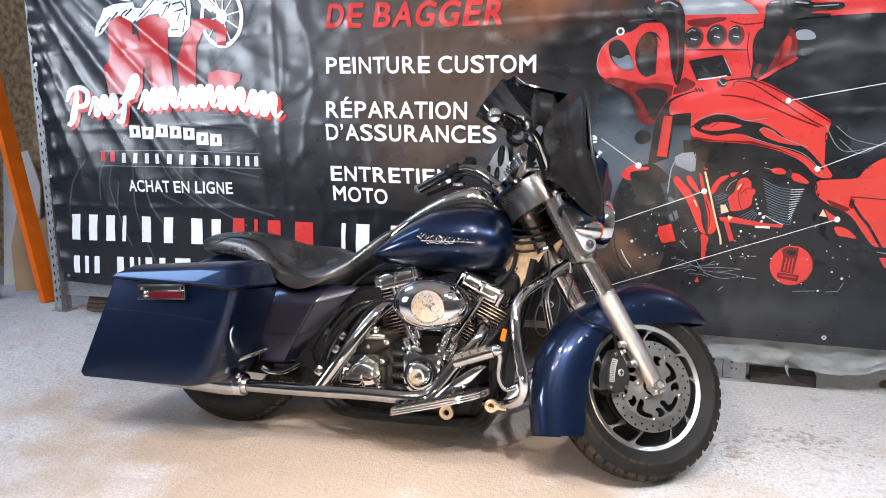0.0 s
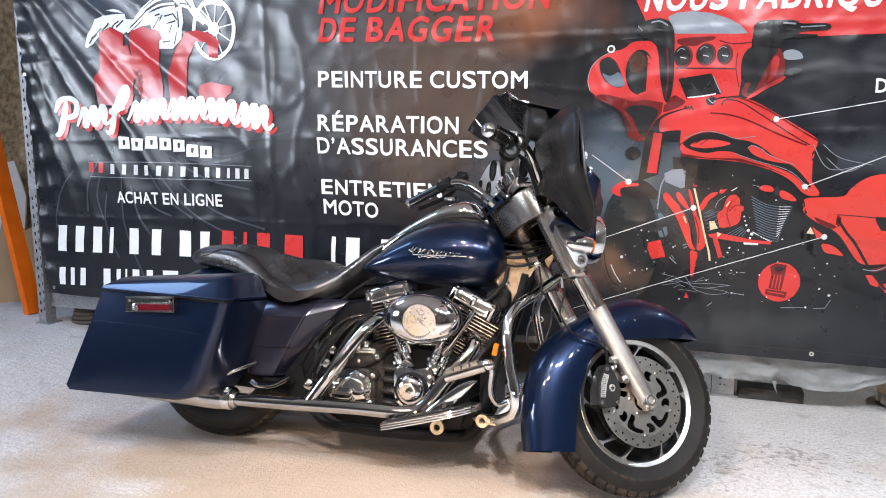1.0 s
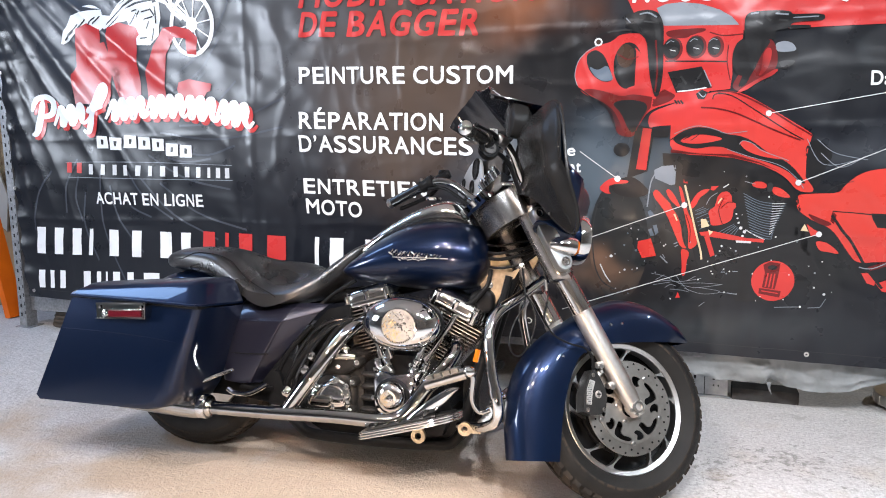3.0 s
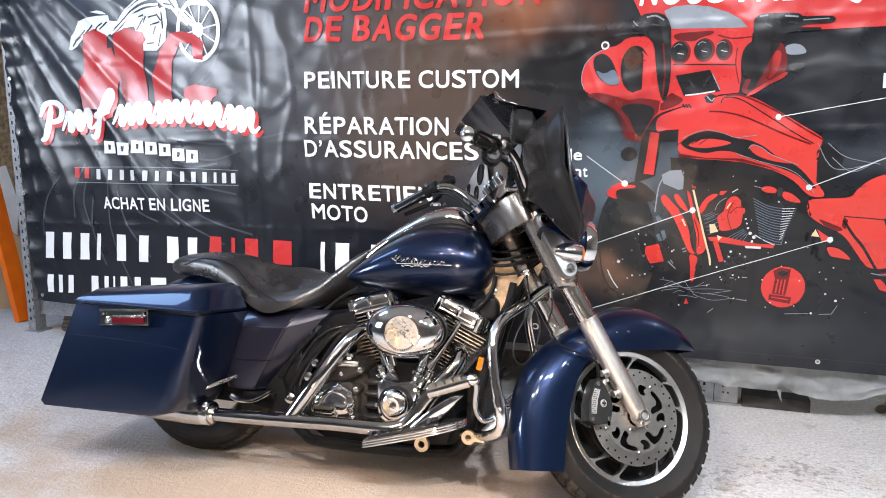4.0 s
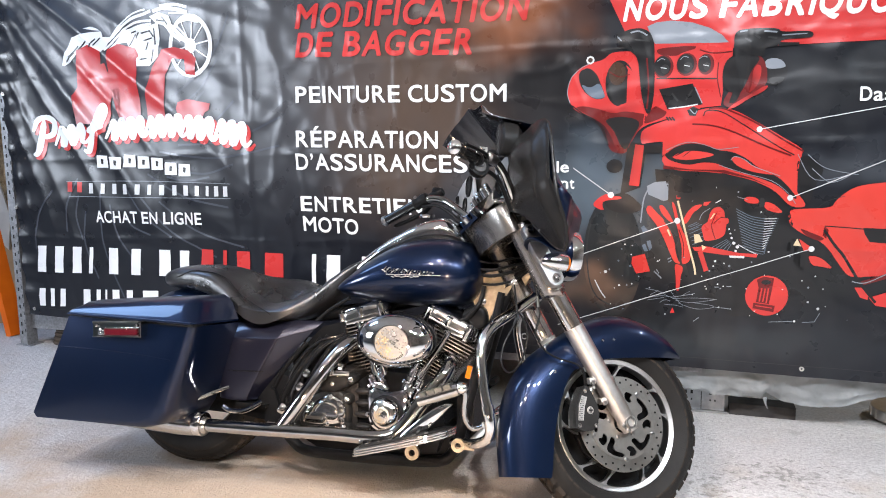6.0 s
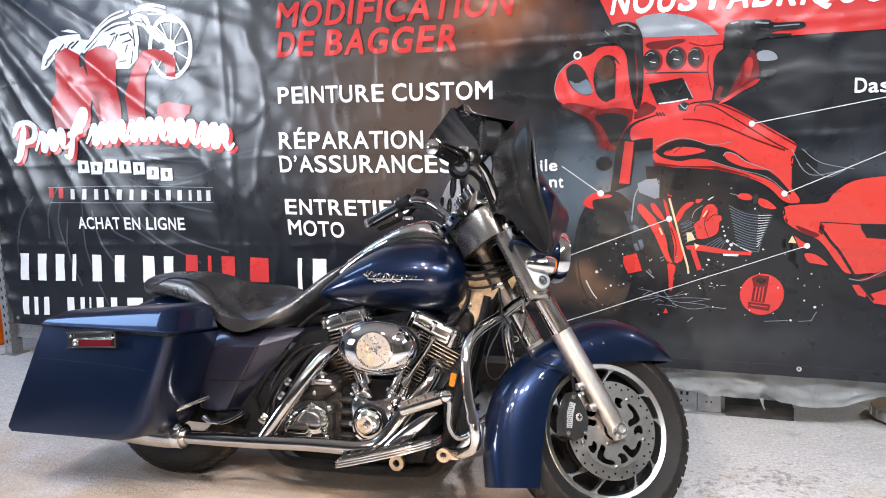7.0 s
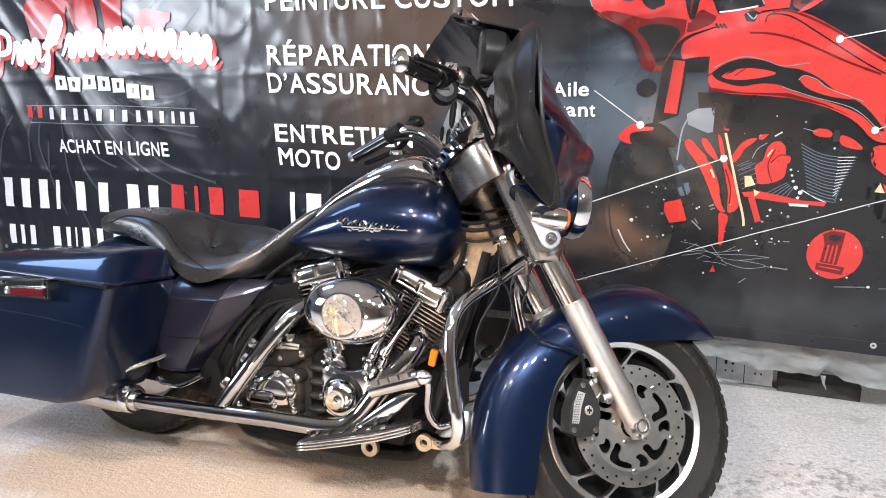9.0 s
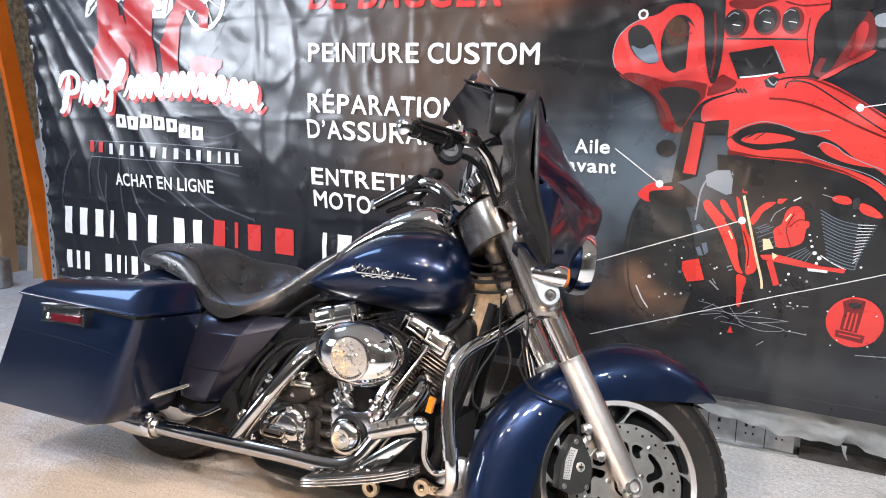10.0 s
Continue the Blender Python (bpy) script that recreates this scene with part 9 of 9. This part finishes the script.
part("left_guard", tube([(1.345, 0.06, 0.690), (1.29, 0.16, 0.640), (1.236, 0.25, 0.592), (1.222, 0.295, 0.53), (1.240, 0.325, 0.42), (1.262, 0.335, 0.33), (1.258, 0.320, 0.275), (1.215, 0.275, 0.240), (1.15, 0.20, 0.215), (1.10, 0.15, 0.20)], 0.0165, 14, 6), CHROME, guard)
part("guard_collar", tube([(1.252, -0.331, 0.37), (1.259, -0.335, 0.345)], 0.0195, 16), CHROME, guard)
part("rubber_foot", tube([(1.19, -0.235, 0.226), (1.245, -0.24, 0.275), (1.25, -0.24, 0.32)], [0.02, 0.03, 0.012], 12, 4), SATIN, guard)
part("shift_lever", tube([(1.02, 0.268, 0.235), (1.09, 0.285, 0.285), (1.135, 0.285, 0.335)], 0.008, 10), BLACK, bike, "black shift lever")
for x, z in ((1.135, 0.335), (1.070, 0.258)):
    part("shift_peg", tube([(x, 0.262, z), (x, 0.268, z), (x, 0.335, z), (x, 0.340, z)], [0.010, 0.015, 0.015, 0.010], 14, 2), RUBBER, bike, "rubber shift peg")
left_outline = [(x, -y) for x, y in outline][::-1]
left_board = part("left_footboard", bevel_all(loft([[on_board(x, y, h) for x, y in left_outline] for h in (0.0, 0.024)]), 0.005, 2), BLACK, bike, "black footboard on the far side")
for h in (0.004, 0.020):
    part("edge_rib", tube([on_board(x, y + 0.001, h) for x, y in left_outline[1:9]], 0.0030, 8, 4), OLDCHROME, left_board)
part("guard_strut", tube([(1.10, 0.16, 0.185), (1.175, 0.30, 0.245), (1.20, 0.315, 0.262)], 0.010, 10), OLDCHROME, bike, "chrome strut of the far guard")
part("regulator", box(1.09, 1.15, -0.08, 0.08, 0.23, 0.36, 0.008), BLACK, bike, "black finned regulator")
part("horn_bracket", tube([(1.02, -0.10, 0.62), (1.10, -0.10, 0.60), (1.16, -0.08, 0.66), (1.17, -0.06, 0.72)], 0.008, 8), BLACK, bike)

# ---------- rack, boards and clutter behind the banner ----------
RACKGREY = material("grey_rack_paint", (0.30, 0.30, 0.31), 0.45, 0.35, (0.22, 0.22, 0.225), 9, 0.6, fine=70, rough_var=0.1)
ORANGE = material("orange_rack_paint", (0.74, 0.145, 0.006), 0.42, 0.0, (0.62, 0.11, 0.005), 8, 0.6, rough_var=0.1)
ORANGE.node_tree.nodes["Principled BSDF"].inputs["Specular IOR Level"].default_value = 0.2
HOLE = material("dark_hole", (0.012, 0.012, 0.012), 0.9)
CARD = material("brown_cardboard", (0.40, 0.26, 0.14), 0.85, 0.0, (0.31, 0.19, 0.10), 6, 0.6, bump=0.2, bump_scale=120)
PAPER = material("dusty_white_sheet", (0.62, 0.58, 0.53), 0.8, 0.0, (0.50, 0.45, 0.40), 5, 0.6)
WOODDARK = material("dark_grey_timber", (0.022, 0.021, 0.021), 0.85, 0.0, (0.055, 0.052, 0.05), 14, 0.7, bump=0.5, bump_scale=60)
WOODGREY = material("grey_timber", (0.26, 0.245, 0.23), 0.8, 0.0, (0.18, 0.165, 0.15), 12, 0.6, bump=0.5, bump_scale=50)
SHEET = material("cloudy_plastic_sheet", (0.52, 0.545, 0.55), 0.25, 0.0, (0.32, 0.335, 0.34), 7, 0.6, bump=0.9, bump_scale=30)
SHEET.node_tree.nodes["Principled BSDF"].inputs["Transmission Weight"].default_value = 0.4
GALV = material("galvanised_steel", (0.27, 0.28, 0.29), 0.42, 0.9, (0.40, 0.41, 0.42), 24, 0.7)

rack = thing("storage_rack", "grey perforated steel storage rack carrying the banner", "rack", Matrix.Identity(4))


def upright(x, y, z0, holes):
    post = part("upright", join(box(x - 0.048, x + 0.022, y, y + 0.003, z0, CEIL - 0.5, 0), box(x - 0.051, x - 0.048, y + 0.0, y + 0.060, z0, CEIL - 0.5, 0), box(x + 0.022, x + 0.025, y - 0.022, y + 0.05, z0, CEIL - 0.5, 0)), RACKGREY, rack, "grey slotted steel upright", smooth=0)
    if holes:
        for k in range(36):
            z = z0 + 0.06 + 0.0508 * k
            part("slot", box(x - 0.036, x - 0.026, y - 0.0006, y + 0.001, z, z + 0.020), HOLE, post, smooth=0)
            part("slot", box(x - 0.008, x + 0.002, y - 0.0006, y + 0.001, z + 0.012, z + 0.032), HOLE, post, smooth=0)
            if k % 2:
                part("slot", box(x + 0.0212, x + 0.0222, y - 0.016, y - 0.008, z, z + 0.012), HOLE, post, smooth=0)
    part("foot_plate", box(x - 0.056, x + 0.05, y - 0.03, y + 0.07, z0 - 0.004, z0 + 0.004, 0.001), RACKGREY, post)
    return post


upright(-2.185, 3.452, floor_height(-2.185, 3.45), True)
upright(-2.185, 4.35, floor_height(-2.185, 4.35), False)
upright(1.50, 4.35, 0, False)
upright(1.40, 3.70, 0, False)
part("beam", box(-2.16, 1.49, 3.470, 3.515, 0.235, 0.315, 0.006), RACKGREY, rack, "grey lower beam")
part("beam", box(-2.16, 1.49, 3.470, 3.515, 1.78, 1.86, 0.006), RACKGREY, rack, "grey upper beam")
part("beam", box(1.53, 4.2, 3.50, 3.545, 1.78, 1.86, 0.006), RACKGREY, rack, "grey upper beam")
part("beam", box(-2.16, 4.2, 3.43, 3.47, 2.40, 2.46, 0.006), RACKGREY, rack, "grey top beam")
part("beam_hook", box(-2.215, -2.125, 3.440, 3.450, 0.90, 0.985, 0.003), RACKGREY, rack)
part("beam_hook", box(-2.205, -2.115, 3.440, 3.450, 1.80, 1.885, 0.003), RACKGREY, rack)
part("shelf", box(-2.15, 1.47, 3.52, 4.33, 0.30, 0.325, 0.002), WOODGREY, rack, "grey board shelf")
part("shelf", box(-2.15, 1.47, 3.52, 4.33, 1.82, 1.845, 0.002), WOODGREY, rack, "grey board shelf")
# steel shoe with slots at the second upright's foot
shoe = thing("steel_shoe", "pale galvanised slotted steel shoe under the rack", "bracket", Matrix.Identity(4))
part("shoe_body", box(1.22, 1.60, 3.660, 3.685, 0.006, 0.118, 0.004), GALV, shoe)
for x in (1.30, 1.40, 1.50):
    part("seam", box(x, x + 0.003, 3.6585, 3.6605, 0.008, 0.116), HOLE, shoe)
for x in (1.335, 1.43, 1.455, 1.535, 1.555):
    part("slot", box(x, x + 0.010, 3.6585, 3.6605, 0.080, 0.096), HOLE, shoe)
    part("slot", box(x + 0.002, x + 0.008, 3.6585, 3.6605, 0.050, 0.058), HOLE, shoe)
part("shoe_lip", box(1.20, 1.61, 3.645, 3.70, 0.002, 0.010, 0.003), GALV, shoe)

plank = thing("timber_block", "dark weathered timber block lying under the banner", "timber", pose(1.62, 3.67, 0, 0, 0, -2))
part("block", box(0.0, 0.27, -0.02, 0.08, 0.0, 0.052, 0.006), WOODDARK, plank)

# cloudy sheet spilling out under the hem
HEM = [(1.2, 0.23), (1.32, 0.165), (1.435, 0.148), (1.548, 0.126), (1.648, 0.125), (1.733, 0.122), (1.75, 0.147), (1.816, 0.119), (1.89, 0.105), (1.953, 0.101), (2.058, 0.118), (2.10, 0.145), (2.196, 0.169), (2.9, 0.19)]
bm = bmesh.new()
rows = []
for i in range(121):
    x = 1.26 + 1.5 * i / 120
    for (xa, la), (xb, lb) in zip(HEM, HEM[1:]):
        if xa <= x <= xb:
            low = la + (lb - la) * (x - xa) / (xb - xa) + 0.006 * noise.noise((x * 19, 1, 0))
    row = []
    for j in range(15):
        t = j / 14
        z = 0.33 + (low - 0.33) * t
        y = 3.475 - 0.015 * math.sin(t * 2.6) + 0.020 * noise.noise((x * 6, t * 2.6, 1)) + 0.032 * abs(noise.noise((x * 11, t * 5, 3))) + 0.016 * abs(noise.noise((x * 26 + t * 4, t * 8, 5))) + 0.05 * t
        row.append(bm.verts.new((x, y, z)))
    rows.append(row)
for a, b in zip(rows, rows[1:]):
    for j in range(14):
        bm.faces.new((a[j], b[j], b[j + 1], a[j + 1]))
sheet = part("plastic_sheet", bm, SHEET, smooth=80)
tagged(sheet, "crumpled cloudy plastic sheet hanging below the banner hem", "plastic sheet")
mod = sheet.modifiers.new("thick", "SOLIDIFY")
mod.thickness = 0.0015
tag_end = thing("torn_flap", "torn white flap of plastic at the sheet's edge", "plastic sheet", Matrix.Identity(4))
bm = loft([[(1.735, 3.50, 0.140), (1.752, 3.50, 0.140)], [(1.744, 3.505, 0.110), (1.752, 3.505, 0.111)], [(1.758, 3.52, 0.082), (1.761, 3.52, 0.082)]], False, close=False)
flap = part("flap", bm, SHEET, tag_end)
mod = flap.modifiers.new("thick", "SOLIDIFY")
mod.thickness = 0.001
drum = thing("alloy_ring", "ribbed pale alloy ring lying on the floor under the rack", "ring", pose(2.35, 3.74, 0.012))
part("ring", lathe([(0.13, 0.0), (0.145, 0.004), (0.148, 0.03), (0.145, 0.05), (0.12, 0.052)], 40, axis="Z"), SATIN, drum)
for k in range(20):
    a = 2 * math.pi * k / 20
    part("rib", box(-0.003, 0.003, -0.004, 0.004, 0.006, 0.046, 0.001, 1, m=pose(0.148 * math.cos(a), 0.148 * math.sin(a), 0, 0, 0, math.degrees(a))), SATIN, drum)

# orange beam leaning behind the upright
orange = thing("orange_beam", "orange painted steel rack beam leaning on the wall", "beam", Matrix.Identity(4))
p0, p1 = Vector((-2.46, 3.62, floor_height(-2.46, 3.62))), Vector((-3.03, 3.72, 2.4))
d = (p1 - p0).normalized()
m = Matrix.Translation(p0) @ d.to_track_quat("Z", "Y").to_matrix().to_4x4()
part("beam", box(-0.045, 0.045, -0.025, 0.025, 0.0, 2.45, 0.006, m=m), ORANGE, orange)
part("beam_lip", box(-0.052, -0.042, -0.027, 0.012, 0.0, 2.44, 0.002, m=m), ORANGE, orange)

carton = thing("cardboard_sheet", "torn brown cardboard leaning behind the orange beam", "cardboard", pose(-2.78, 3.90, floor_height(-2.7, 3.9), -10, 0, 28))
part("sheet", prism([(-0.20, 0.0), (0.16, 0.0), (0.19, 0.28), (0.10, 0.56), (-0.03, 0.48), (-0.16, 0.62), (-0.22, 0.30)], 0, 0.008, 0.0), CARD, carton)
wrap = thing("white_sheet", "dusty white folded sheet leaning on the wall", "sheet", pose(-3.08, 3.98, floor_height(-3, 3.9), -8, 0, 20))
part("sheet", prism([(-0.14, 0.0), (0.10, 0.0), (0.13, 0.7), (0.05, 0.95), (-0.12, 0.9)], 0, 0.02, 0.004), PAPER, wrap)
panel = thing("strand_board_panel", "loose strand board panel leaning behind the rack", "board", pose(-2.62, 4.18, floor_height(-2.6, 4.2), -5, 0, 6))
part("panel", box(-0.5, 0.5, 0, 0.018, 0, 2.2), OSB, panel)
post2 = thing("timber_post", "rough timber post by the wall", "timber", pose(-3.30, 3.85, floor_height(-3.3, 3.85)))
part("post", box(-0.05, 0.05, -0.05, 0.05, 0, 2.6, 0.006), CARD, post2)
can = thing("metal_can", "small grey metal can on the floor", "can", pose(-2.90, 3.55, floor_height(-2.9, 3.55)))
part("body", lathe([(0.07, 0), (0.075, 0.006), (0.075, 0.17), (0.07, 0.18), (0.0005, 0.178)], 28, axis="Z"), GALV, can)
COILBROWN = material("dull_brown_hose", (0.075, 0.055, 0.038), 0.7, 0.0, (0.045, 0.034, 0.025), 20, 0.6)
coil = thing("hose_coil", "coiled brown hose lying under the rack", "hose", pose(-1.99, 3.62, floor_height(-1.95, 3.62)))
for k in range(4):
    r = 0.115 - 0.006 * k
    part("turn", tube([(r * math.cos(a), r * math.sin(a), 0.014 + 0.024 * k) for a in (2 * math.pi * i / 24 for i in range(25))], 0.013, 8, 2), COILBROWN, coil)
